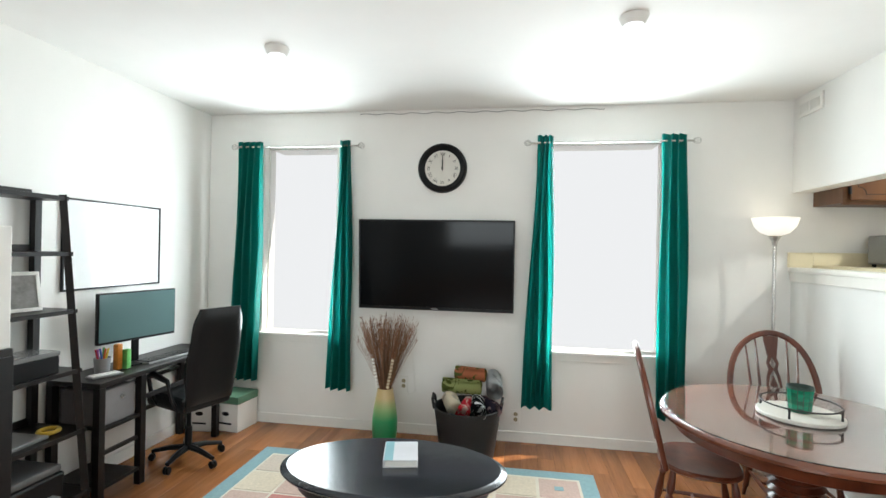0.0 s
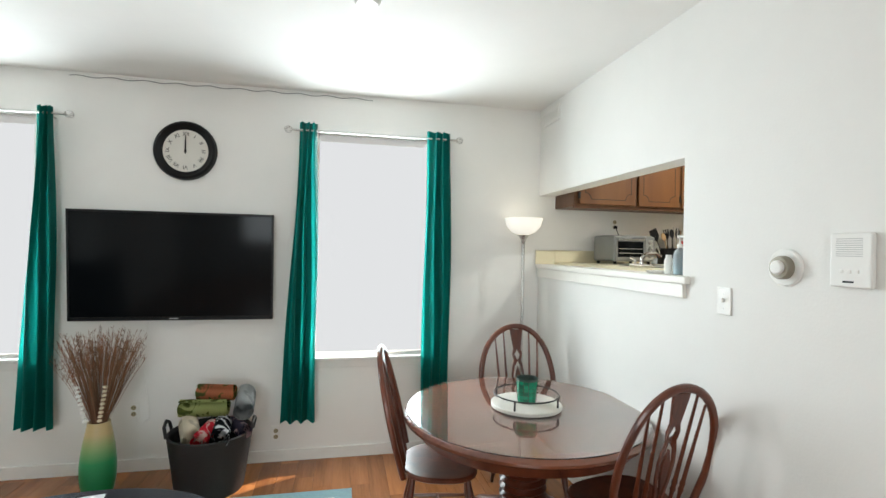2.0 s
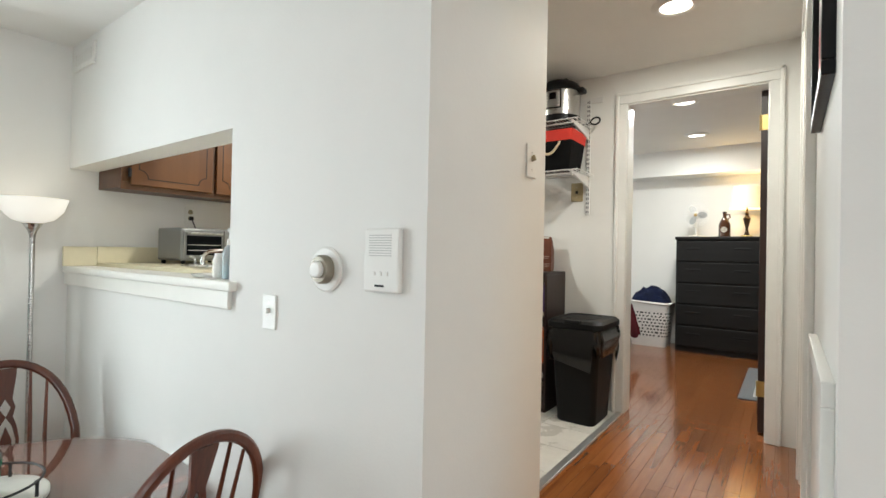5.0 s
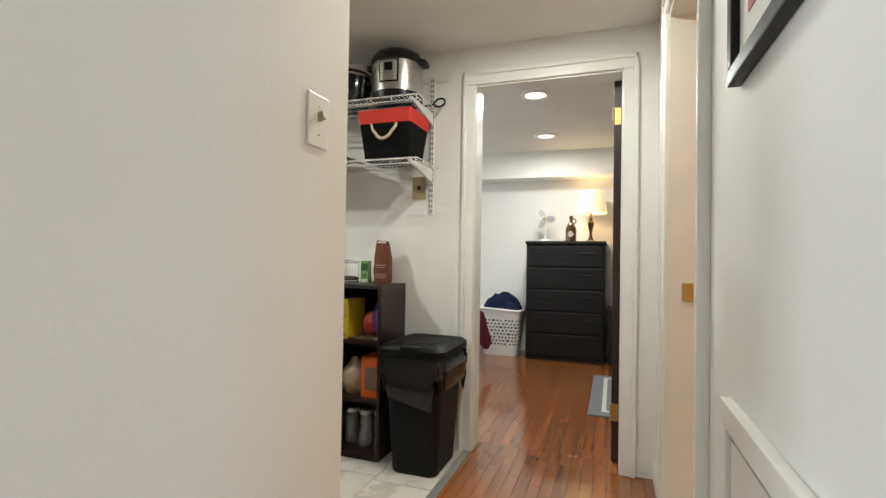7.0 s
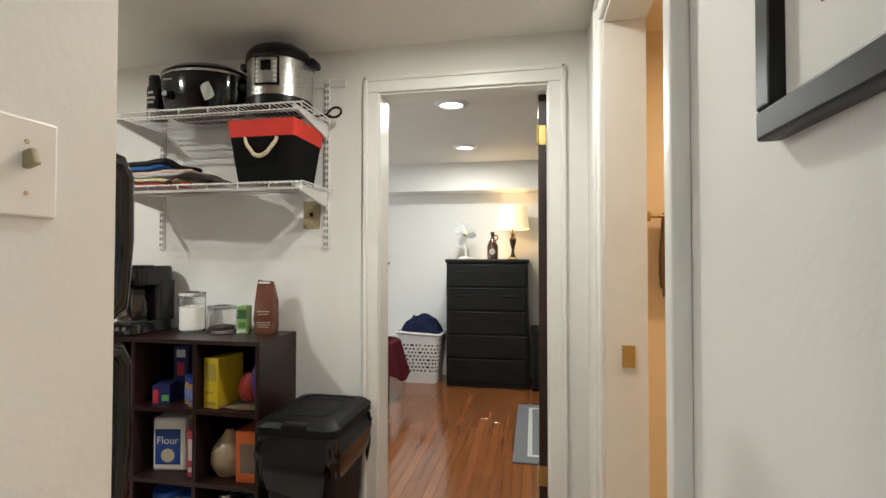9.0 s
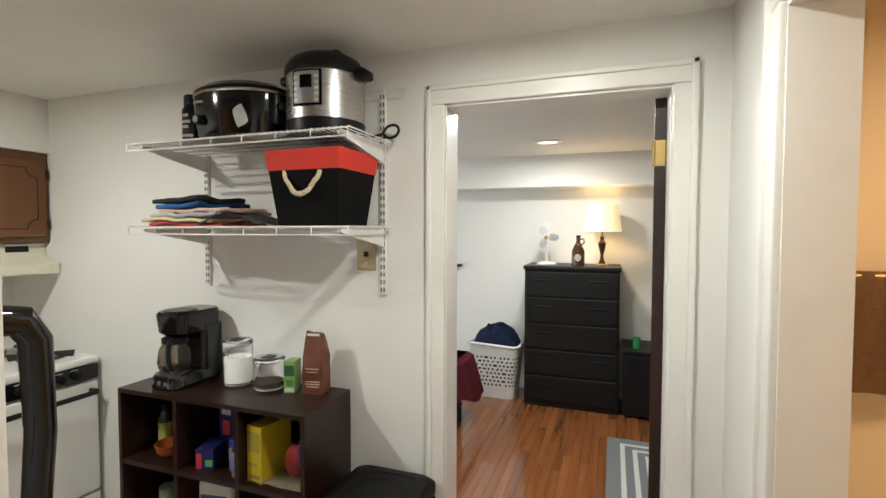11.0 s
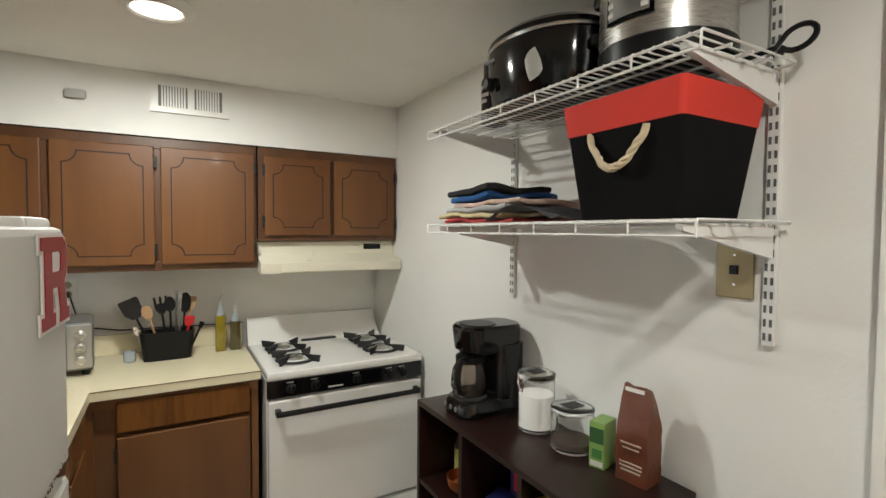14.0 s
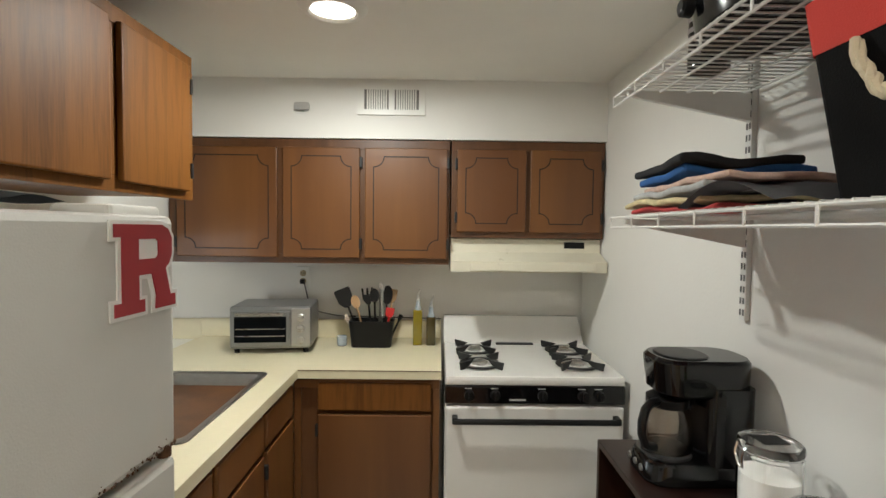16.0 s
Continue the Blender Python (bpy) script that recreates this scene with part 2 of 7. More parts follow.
M_ROPE = mat("cream_rope", (0.62, 0.52, 0.36), 0.8, bump=0.4, bump_scale=150)
M_BRASS = mat("aged_brass", (0.50, 0.36, 0.14), 0.35, 1.0, vary=0.12)
M_LAMPGLOW = mat("lit_lamp_lens", (1.0, 0.95, 0.85), 0.4, vary=0, glow=4.0)
M_SHADE = mat("lit_fabric_shade", (0.95, 0.78, 0.45), 0.8, vary=0, glow=0.55)
M_BOWL = mat("lit_frosted_bowl", (0.95, 0.92, 0.84), 0.4, vary=0, glow=0.38)


# ---- mesh helpers ----
def box(bm, x0, x1, y0, y1, z0, z1, r=0.0, m=None):
    v = [bm.verts.new((x, y, z)) for z in (z0, z1) for x, y in ((x0, y0), (x1, y0), (x1, y1), (x0, y1))]
    fs = [bm.faces.new([v[i] for i in q]) for q in ((3, 2, 1, 0), (4, 5, 6, 7), (0, 1, 5, 4), (1, 2, 6, 5), (2, 3, 7, 6), (3, 0, 4, 7))]
    if r:
        edges = list({e for f in fs for e in f.edges})
        res = bmesh.ops.bevel(bm, geom=edges, offset=r, segments=2, affect="EDGES", profile=0.5)
        v = list({w for f in res["faces"] for w in f.verts} | {w for w in v if w.is_valid})
    if m is not None:
        bmesh.ops.transform(bm, matrix=m, verts=v)
    return v


def ring(bm, pts):
    return [bm.verts.new(p) for p in pts]


def skin(bm, rings, cap=True, closed=True):
    for a, b in zip(rings, rings[1:]):
        n = len(a)
        for i in range(n if closed else n - 1):
            j = (i + 1) % n
            bm.faces.new((a[i], a[j], b[j], b[i]))
    if cap:
        bm.faces.new(rings[0][::-1])
        bm.faces.new(rings[-1])


def lathe(bm, profile, seg=24, m=None, sx=1.0, sy=1.0, cap=True):
    """Turns (radius, height) pairs about z."""
    rings = []
    for r, z in profile:
        rings.append(ring(bm, [(r * sx * math.cos(2 * math.pi * i / seg), r * sy * math.sin(2 * math.pi * i / seg), z) for i in range(seg)]))
    skin(bm, rings, cap)
    vs = [v for q in rings for v in q]
    if m is not None:
        bmesh.ops.transform(bm, matrix=m, verts=vs)
    return vs


def tube(bm, pts, rad, seg=8, closed=False, flat=1.0):
    """A rod along points; rad may be a list."""
    pts = [Vector(p) for p in pts]
    n = len(pts)
    rads = rad if isinstance(rad, (list, tuple)) else [rad] * n
    rings, up = [], None
    for i, p in enumerate(pts):
        if closed:
            d = (pts[(i + 1) % n] - pts[i - 1]).normalized()
        else:
            d = (pts[min(i + 1, n - 1)] - pts[max(i - 1, 0)]).normalized()
        if up is None:
            up = Vector((0, 0, 1)) if abs(d.z) < 0.9 else Vector((1, 0, 0))
        side = d.cross(up)
        if side.length < 1e-4:
            side = d.cross(Vector((0, 1, 0)))
        side.normalize()
        up = side.cross(d).normalized()
        rings.append(ring(bm, [p + side * rads[i] * math.cos(2 * math.pi * k / seg) + up * rads[i] * flat * math.sin(2 * math.pi * k / seg) for k in range(seg)]))
    if closed:
        rings.append(rings[0])
        skin(bm, rings, cap=False)
    else:
        skin(bm, rings)
    return [v for q in rings for v in q]


def sheet(bm, nx, ny, fn, thick=0.0):
    """A grid of fn(u, v), with a back side when thick."""
    g = [[bm.verts.new(fn(i / nx, j / ny)) for j in range(ny + 1)] for i in range(nx + 1)]
    fs = [bm.faces.new((g[i][j], g[i + 1][j], g[i + 1][j + 1], g[i][j + 1])) for i in range(nx) for j in range(ny)]
    if thick:
        bmesh.ops.solidify(bm, geom=fs, thickness=thick)


def prism(bm, pts, z0, z1, m=None):
    """A flat outline (x, y) raised from z0 to z1."""
    a, b = ring(bm, [(x, y, z0) for x, y in pts]), ring(bm, [(x, y, z1) for x, y in pts])
    skin(bm, [a, b])
    if m is not None:
        bmesh.ops.transform(bm, matrix=m, verts=a + b)


def finish(bm, name, material, smooth=True):
    bmesh.ops.recalc_face_normals(bm, faces=bm.faces)
    for f in bm.faces:
        f.smooth = smooth
    if smooth:
        # a broad flat face keeps its own normal beside a narrow rounded edge
        for e in bm.edges:
            if len(e.link_faces) == 2:
                a, b = (f.calc_area() for f in e.link_faces)
                turn = e.calc_face_angle(0)
                if turn > radians(32) or (turn > radians(8) and max(a, b) > 8 * max(min(a, b), 1e-9)):
                    e.smooth = False
    me = bpy.data.meshes.new(name)
    bm.to_mesh(me)
    bm.free()
    me.materials.append(material)
    return me


def part(name, bm, material, parent, label="", smooth=True):
    ob = new(name, finish(bm, name, material, smooth))
    ob.parent = parent
    if label:
        tagged(ob, label)
    return ob


def thing(name, at, label, category, group="", turn=0.0):
    ob = new(name)
    ob.empty_display_size = 0.05
    ob.matrix_world = pose(*at, 0, 0, turn)
    return tagged(ob, label, category, group)


def solid(name, bm, material, label, category="", group="", at=(0, 0, 0), turn=0.0, kind="", smooth=True):
    ob = new(name, finish(bm, name, material, smooth))
    ob.matrix_world = pose(*at, 0, 0, turn)
    return tagged(ob, label, category, group, kind)


def structure(name, boxes, material, label, r=0.0):
    bm = bmesh.new()
    for b in boxes:
        box(bm, *b, r=r)
    return solid(name, bm, material, label, kind="structure", smooth=bool(r))


def one(fn, *a, **k):
    bm = bmesh.new()
    fn(bm, *a, **k)
    return bm

# ---- structure ----
T = 0.14
# Window heads reach farther outside, an unseen overhang added to trim the sun patch.
structure("wall_north", [
    (W - T, -0.36, N, N + 0.2, LF, CL), (-0.36, 0.33, N, N + 0.2, LF, 0.215), (-0.36, 0.33, N, N + 0.38, 1.89, CL),
    (0.33, 2.19, N, N + 0.2, LF, CL), (2.19, 3.07, N, N + 0.2, LF, 0.17), (2.19, 3.07, N, N + 0.38, 1.90, CL),
    (3.07, E + T, N, N + 0.2, LF, CL)], M_WALL, "cream painted wall with two tall window openings")
structure("wall_kitchen_north", [(E + T, SH + 0.12, N, N + 0.2, -0.2, CH + 0.1)], M_WALL, "cream painted kitchen wall behind the stove")
structure("wall_west", [(W - T, W, -2.8, N, LF, CL)], M_WALL, "cream painted wall behind the desk")
structure("wall_south", [(W - T, E + T, -2.8, -2.66, LF, CL)], M_WALL, "cream painted back wall of the living room")
structure("wall_east", [
    (E, E + T, STUB + 0.12, 3.262, LF, CL), (E, E + T, 3.262, N, LF, 0.86), (E, E + T, 3.262, N, 1.478, CL),
    (E, E + T, -2.66, HS - 0.12, LF, CL)], M_WALL, "cream wall with a pass-through opening to the kitchen")
structure("wall_stub", [(E, 4.73, STUB, STUB + 0.12, LF, CH)], M_WALL, "short cream wall between the living room and kitchen")
structure("wall_hall_south", [
    (E, 4.97, HS - 0.12, HS, -0.7, CH), (4.97, 5.75, HS - 0.12, HS, 2.04, CH), (5.75, SH + 0.12, HS - 0.12, HS, -0.1, CH)], M_WALL, "cream hall wall with a bathroom doorway")
structure("wall_hall_east", [
    (SH, SH + 0.12, HS, 1.655, -0.1, CH), (SH, SH + 0.12, 1.655, 2.44, 2.028, CH), (SH, SH + 0.12, 2.44, N, -0.1, CH)], M_WALL, "cream kitchen wall with the bedroom doorway")
structure("wall_bedroom", [
    (9.25, 9.39, -0.6, 5.6, -0.1, CH), (SH + 0.12, 9.39, 5.46, 5.6, -0.1, CH), (SH + 0.12, 9.39, -0.6, -0.46, -0.1, CH),
    (SH + 0.12, SH + 0.24, -0.46, HS - 0.02, -0.1, CH)], M_WALL, "pale cream bedroom walls")
structure("soffit_bedroom", [(8.97, 9.25, -0.46, 5.46, 1.955, CH)], M_WALL, "cream boxed soffit along the bedroom wall")
structure("wall_bath", [
    (4.5, SH + 0.10, -0.9, -0.78, -0.1, CH), (4.38, 4.5, -0.9, HS - 0.12, -0.1, CH), (SH + 0.02, SH + 0.11, -0.78, HS - 0.12, -0.1, CH),
    (4.5, SH + 0.02, -0.78, HS - 0.12, CH - 0.02, CH)], M_BATH, "peach coloured bathroom walls")
structure("soffit_kitchen", [(E + T, SH, 4.655, N, 1.959, CH)], M_WALL, "white boxed soffit above the kitchen cabinets")
structure("ceiling", [(W - T, E + T, -2.8, N + 0.2, CL, CL + 0.12)], M_CEIL, "white living room ceiling")
structure("ceiling_hall", [(E + T, SH + 0.12, -0.9, N + 0.2, CH, CH + 0.12), (SH + 0.12, 9.39, -0.6, 5.6, CH, CH + 0.12), (E, E + T, HS, STUB, CL - 0.001, CL + 0.1)], M_CEILK, "off-white hall and kitchen ceiling")
structure("floor", [(W - T, E, -2.8, N + 0.2, LF - 0.2, LF - 0.008)], M_SUBFLOOR, "living room floor of oak laminate planks")
structure("floor_hall", [(E + 0.02, SH + 0.12, -0.9, N + 0.2, -0.2, -0.008), (E - 0.004, E + 0.02, HS, STUB, -0.2, -0.008), (SH + 0.12, 9.39, -0.6, 5.6, -0.2, -0.008)], M_SUBFLOOR, "hall and bedroom floor of glossy red oak strips")
structure("stairs", [(3.4, E, HS, STUB, LF - 0.008, LF + 0.21), (3.7, E, HS, STUB, LF + 0.21, LF + 0.42)], M_LAMINATE, "wooden steps up to the hall", 0.006)
structure("threshold", [(4.75, SH - 0.02, 2.43, 2.47, -0.004, 0.008)], M_METALSTRIP, "metal strip between tile and wood floor", 0.003)
structure("baseboard", [
    (W, E, N - 0.016, N, LF - 0.004, LF + 0.085), (W, W + 0.016, -2.6, N - 0.016, LF - 0.004, LF + 0.085), (E - 0.016, E, STUB, N - 0.016, LF - 0.004, LF + 0.085),
    (4.0, 4.744, STUB - 0.014, STUB, 0.0, 0.085), (4.73, 4.744, STUB, STUB + 0.12, 0.0, 0.085),
    (5.83, SH, HS, HS + 0.014, 0.0, 0.085), (9.236, 9.25, -0.4, 5.4, 0.0, 0.085), (SH - 0.014, SH, 2.51, 2.82, 0.0, 0.085), (4.2, 4.90, HS, HS + 0.014, 0.0, 0.085)], M_TRIM, "white painted baseboard", 0.004)


def casing(bm, axis, at, a, b, top, w=0.075, d=0.02, foot=0.0):
    """Mitred-looking trim round an opening: two legs, a head and a raised outer bead."""
    for u, v, z0, z1 in ((a - w, a, foot, top), (b, b + w, foot, top), (a - w, b + w, top, top + w)):
        if axis == "x":
            box(bm, at - d, at, u, v, z0, z1, r=0.005)
        else:
            box(bm, u, v, at, at + d, z0, z1, r=0.005)
    for u, v, z0, z1 in ((a - w - 0.002, a - w + 0.018, foot, top + w + 0.002), (b + w - 0.018, b + w + 0.002, foot, top + w + 0.002), (a - w - 0.002, b + w + 0.002, top + w - 0.018, top + w + 0.002)):
        if axis == "x":
            box(bm, at - d - 0.009, at, u, v, z0, z1, r=0.004)
        else:
            box(bm, u, v, at, at + d + 0.009, z0, z1, r=0.004)


def jamb(bm, axis, a0, a1, lo, hi, top, t=0.014):
    if axis == "x":
        box(bm, a0, a1, lo, lo + t, 0, top)
        box(bm, a0, a1, hi - t, hi, 0, top)
        box(bm, a0, a1, lo + t, hi - t, top - t, top)
    else:
        box(bm, lo, lo + t, a0, a1, 0, top)
        box(bm, hi - t, hi, a0, a1, 0, top)
        box(bm, lo + t, hi - t, a0, a1, top - t, top)


bm = bmesh.new()
casing(bm, "x", SH, 1.665, 2.43, 2.022, 0.07)
jamb(bm, "x", SH - 0.004, SH + 0.124, 1.655, 2.44, 2.028)
solid("trim_bedroom_door", bm, M_TRIM, "white painted door casing round the bedroom doorway", kind="structure")
bm = bmesh.new()
casing(bm, "y", HS, 4.975, 5.745, 2.035)
jamb(bm, "y", HS - 0.124, HS + 0.004, 4.966, 5.754, 2.035)
solid("trim_bath_door", bm, M_TRIM, "white painted door casing round the bathroom doorway", kind="structure")

door = tagged(new("door_1"), "dark stained wooden bedroom door standing open", "door", kind="structure")
door.matrix_world = pose(SH + 0.125, 1.707, 0, 0, 0, -5)
part("door_leaf", one(box, 0, 0.74, -0.038, 0, 0.01, 2.02, r=0.003), wood("dark_walnut_door", (0.012, 0.005, 0.004), (0.03, 0.011, 0.007), 0.4, "z", 8, 0.1), door)
for z in (0.22, 1.78):
    bm = bmesh.new()
    box(bm, -0.0035, 0.0, -0.036, -0.002, z, z + 0.09, r=0.001)
    lathe(bm, [(0.006, z), (0.006, z + 0.09)], 10, pose(-0.004, 0.002, 0))
    part("hinge", bm, M_BRASS, door, "brass hinge")
bm = one(box, 5.7355, 5.7405, HS - 0.085, HS - 0.045, 0.91, 0.98, r=0.002)
solid("strike_plate", bm, M_BRASS, "brass strike plate on the bathroom door jamb", "strike plate")


def window(name, x0, x1, z0, z1):
    win = tagged(new(name), "tall window washed out by bright daylight", "window", kind="structure")
    bm = bmesh.new()
    for a in ((x0, x0 + 0.012, z0, z1), (x1 - 0.012, x1, z0, z1), (x0, x1, z0, z0 + 0.012), (x0, x1, z1 - 0.012, z1)):
        box(bm, a[0], a[1], N + 0.08, N + 0.12, a[2], a[3], r=0.002)
    part("window_frame", bm, M_TRIM, win)
    pane = part("pane", one(box, x0 + 0.012, x1 - 0.012, N + 0.098, N + 0.102, z0 + 0.012, z1 - 0.012), M_PANE, win)
    pane.visible_shadow = False
    bm = bmesh.new()
    box(bm, x0 - 0.05, x1 + 0.05, N - 0.035, N + 0.08, z0 - 0.022, z0 + 0.005, r=0.004)
    box(bm, x0 - 0.03, x1 + 0.03, N - 0.014, N, z0 - 0.075, z0 - 0.022, r=0.003)
    part("window_sill", bm, M_TRIM, win, "white painted window sill")


window("window_1", -0.36, 0.33, 0.215, 1.89)
window("window_2", 2.19, 3.07, 0.17, 1.90)

# pass-through ledge and its short splash
bm = bmesh.new()
box(bm, E - 0.03, E + T, 3.21, N - 0.016, 0.868, 0.905, r=0.006)
box(bm, E - 0.02, E, 3.235, N - 0.016, 0.80, 0.868, r=0.004)
solid("ledge", bm, M_LEDGE, "white painted ledge under the pass-through opening", kind="structure")
structure("trim_splash", [(E - 0.028, E + T, N - 0.02, N - 0.001, 0.906, 1.02)], M_COUNTER, "short cream laminate splash beside the ledge", 0.002)


def vent(name, at, turn, w, h, groups, label):
    v = thing(name, at, label, "air vent", turn=turn)
    bm = bmesh.new()
    for a in ((-w / 2, w / 2, -h / 2, -h / 2 + 0.025), (-w / 2, w / 2, h / 2 - 0.025, h / 2), (-w / 2, -w / 2 + 0.03, -h / 2 + 0.025, h / 2 - 0.025), (w / 2 - 0.03, w / 2, -h / 2 + 0.025, h / 2 - 0.025), (-0.014, 0.014, -h / 2 + 0.025, h / 2 - 0.025)):
        box(bm, a[0], a[1], -0.012, 0, a[2], a[3])
    part("frame", bm, M_TRIM, v)
    part("backing", one(box, -w / 2 + 0.02, w / 2 - 0.02, -0.003, 0, -h / 2 + 0.02, h / 2 - 0.02), mat("vent_dark", (0.20, 0.195, 0.18), 0.8), v)
    for s in (-1, 1):
        for i in range(groups):
            x = s * (0.02 + (i + 0.5) * (w / 2 - 0.06) / groups)
            part("slat", one(box, x - 0.0035, x + 0.0035, -0.011, -0.003, -h / 2 + 0.025, h / 2 - 0.025, m=pose(0, 0, 0)), M_TRIM, v)


vent("air_vent", (5.218, 4.654, 2.143), 0, 0.32, 0.145, 9, "white metal air vent on the kitchen soffit")
vent("air_vent", (E - 0.001, 4.78, 2.085), -90, 0.30, 0.12, 8, "white metal air vent high on the wall")
bm = bmesh.new()
box(bm, 4.755, 4.83, 4.630, 4.655, 2.085, 2.125, r=0.012)
solid("chime_box", bm, mat("grey_plastic", (0.45, 0.44, 0.42), 0.5), "small grey plastic box on the soffit", "wall box")


def ceiling_light(at, label, r=0.085, z=CH):
    c = thing("ceiling_light", (at[0], at[1], z), label, "ceiling light", "ceiling lights")
    part("trim_ring", one(lathe, [(r * 0.72, -0.012), (r * 0.78, -0.016), (r * 1.0, -0.010), (r * 1.12, 0.0)], 32, cap=False), M_TRIM, c)
    part("lens", one(lathe, [(r * 0.76, -0.004), (r * 0.4, -0.007), (0.003, -0.008)], 32), M_LAMPGLOW, c, "glowing lens")


ceiling_light((5.10, 3.92), "round lit ceiling light in the kitchen", 0.10)
ceiling_light((5.52, 2.02), "round lit ceiling light in the hall", 0.10)
ceiling_light((7.12, 2.24), "round lit ceiling light in the bedroom", 0.10)
ceiling_light((8.30, 2.32), "round lit ceiling light in the bedroom", 0.10)
for x, y in ((2.48, 3.50), (0.46, 3.66)):
    bm = one(lathe, [(0.002, -0.045), (0.05, -0.045), (0.062, -0.03), (0.07, -0.006), (0.072, 0)], 32)
    solid("ceiling_fixture", bm, M_PLASTIC, "round white plastic fixture on the ceiling", "ceiling fixture", "living room ceiling fixtures", (x, y, CL))


def plate(name, at, turn, w, h, label, category, material=M_PLASTIC):
    p = thing(name, at, label, category, turn=turn)
    part("plate", one(box, -w / 2, w / 2, -0.007, 0, -h / 2, h / 2, r=0.003), material, p)
    for z in (h * 0.26, -h * 0.26):
        part("screw", one(lathe, [(0.003, 0), (0.0025, 0.0012)], 10, pose(0, -0.007, z, 90)), M_STEEL, p)
    return p


s = plate("light_switch", (4.60, STUB, 1.362), 0, 0.076, 0.118, "white toggle light switch on the short wall", "light switch")
part("toggle", one(box, -0.005, 0.005, -0.024, -0.005, -0.004, 0.016, r=0.002, m=pose(0, 0, 0, -18)), M_IVORY, s, "ivory toggle")
s = plate("light_switch", (E, 3.0, 0.812), -90, 0.076, 0.118, "white light switch below the pass-through", "light switch")
part("toggle", one(box, -0.005, 0.005, -0.02, -0.005, -0.004, 0.014, r=0.002), M_PLASTIC, s)
s = plate("wall_plate", (SH, 2.765, 1.462), -90, 0.085, 0.13, "aged brass coloured phone plate under the shelf", "phone plate", mat("dull_brass_plate", (0.34, 0.27, 0.15), 0.45, 0.5, vary=0.12))
part("jack", one(box, -0.009, 0.009, -0.012, -0.006, -0.01, 0.01, r=0.001), M_BLACK, s)


def outlet(at, turn, label, plug=False):
    o = plate("wall_outlet", at, turn, 0.075, 0.118, label, "wall outlet")
    for z in (0.022, -0.022):
        r = part("socket", one(lathe, [(0.017, 0), (0.017, 0.003)], 20, pose(0, -0.006, z, 90)), M_IVORY, o)
        for x in (-0.006, 0.006):
            part("slot", one(box, x - 0.0012, x + 0.0012, -0.0105, -0.009, z - 0.004, z + 0.005), M_BLACK, r)
    if plug:
        part("plug", one(box, -0.012, 0.012, -0.035, -0.009, -0.036, -0.010, r=0.005), M_BLACK, o, "black plug")
    return o


outlet((4.70, N, 1.255), 0, "white wall outlet above the kitchen counter", True)
outlet((0.97, N, -0.17), 0, "white wall outlet below the television")
outlet((1.93, N, -0.39), 0, "white wall outlet low on the wall")

t = thing("thermostat", (E, 2.713, 0.968), "round beige dial thermostat on a white base", "thermostat", turn=-90)
part("base", one(lathe, [(0.070, 0), (0.070, 0.006), (0.064, 0.01)], 40, pose(0, 0, 0, 90)), M_PLASTIC, t, "white round base plate")
part("dial", one(lathe, [(0.044, 0.008), (0.044, 0.028), (0.039, 0.036), (0.025, 0.037)], 40, pose(0, 0, 0, 90)), mat("beige_dial", (0.26, 0.23, 0.18), 0.35, 0.4), t, "beige dial")
part("knob", one(lathe, [(0.026, 0.034), (0.026, 0.046), (0.021, 0.05), (0.002, 0.051)], 32, pose(0, 0, 0, 90)), M_PLASTIC, t)

i = thing("intercom", (E, 2.472, 1.001), "white plastic wall intercom with speaker slots and buttons", "intercom", turn=-90)
i.scale = (1.0, 0.62, 1.0)
part("body", one(box, -0.066, 0.066, -0.03, 0, -0.088, 0.088, r=0.006), M_PLASTIC, i)
for k in range(9):
    part("speaker_slot", one(box, -0.045, 0.038, -0.0315, -0.029, 0.012 + k * 0.007, 0.0145 + k * 0.007), mat("slot_grey", (0.5, 0.49, 0.47), 0.6) if k == 0 else bpy.data.materials["slot_grey"], i)
for k in range(3):
    part("button", one(box, -0.032 + k * 0.024, -0.020 + k * 0.024, -0.034, -0.029, -0.042, -0.030, r=0.002), M_PLASTIC, i)
part("maker_mark", one(box, -0.022, 0.012, -0.0315, -0.0295, -0.073, -0.067), M_BLACK, i, "small dark maker mark")

# ---- living room ----
def curtain(x0t, x1t, x0b, x1b, z1, z0, folds, label):
    bm = bmesh.new()

    def fn(u, v):
        k = v ** 1.2
        x = (x0t + (x1t - x0t) * u) * (1 - k) + (x0b + (x1b - x0b) * u) * k
        amp = 0.028 + 0.012 * v
        y = 4.905 + amp * math.sin(u * folds * 2 * math.pi + 0.6 * math.sin(v * 3 + x0t)) + 0.006 * noise.noise((u * 9, v * 4, x0t))
        return (x + 0.008 * math.sin(v * 7 + u * 5), y, z1 + (z0 - z1) * v + 0.012 * math.sin(u * folds * 2 * math.pi) * (1 if v < 0.02 else 0))
    sheet(bm, 56, 26, fn, 0.004)
    return solid("curtain", bm, M_TEAL, label, "curtain", "teal curtains", smooth=True)


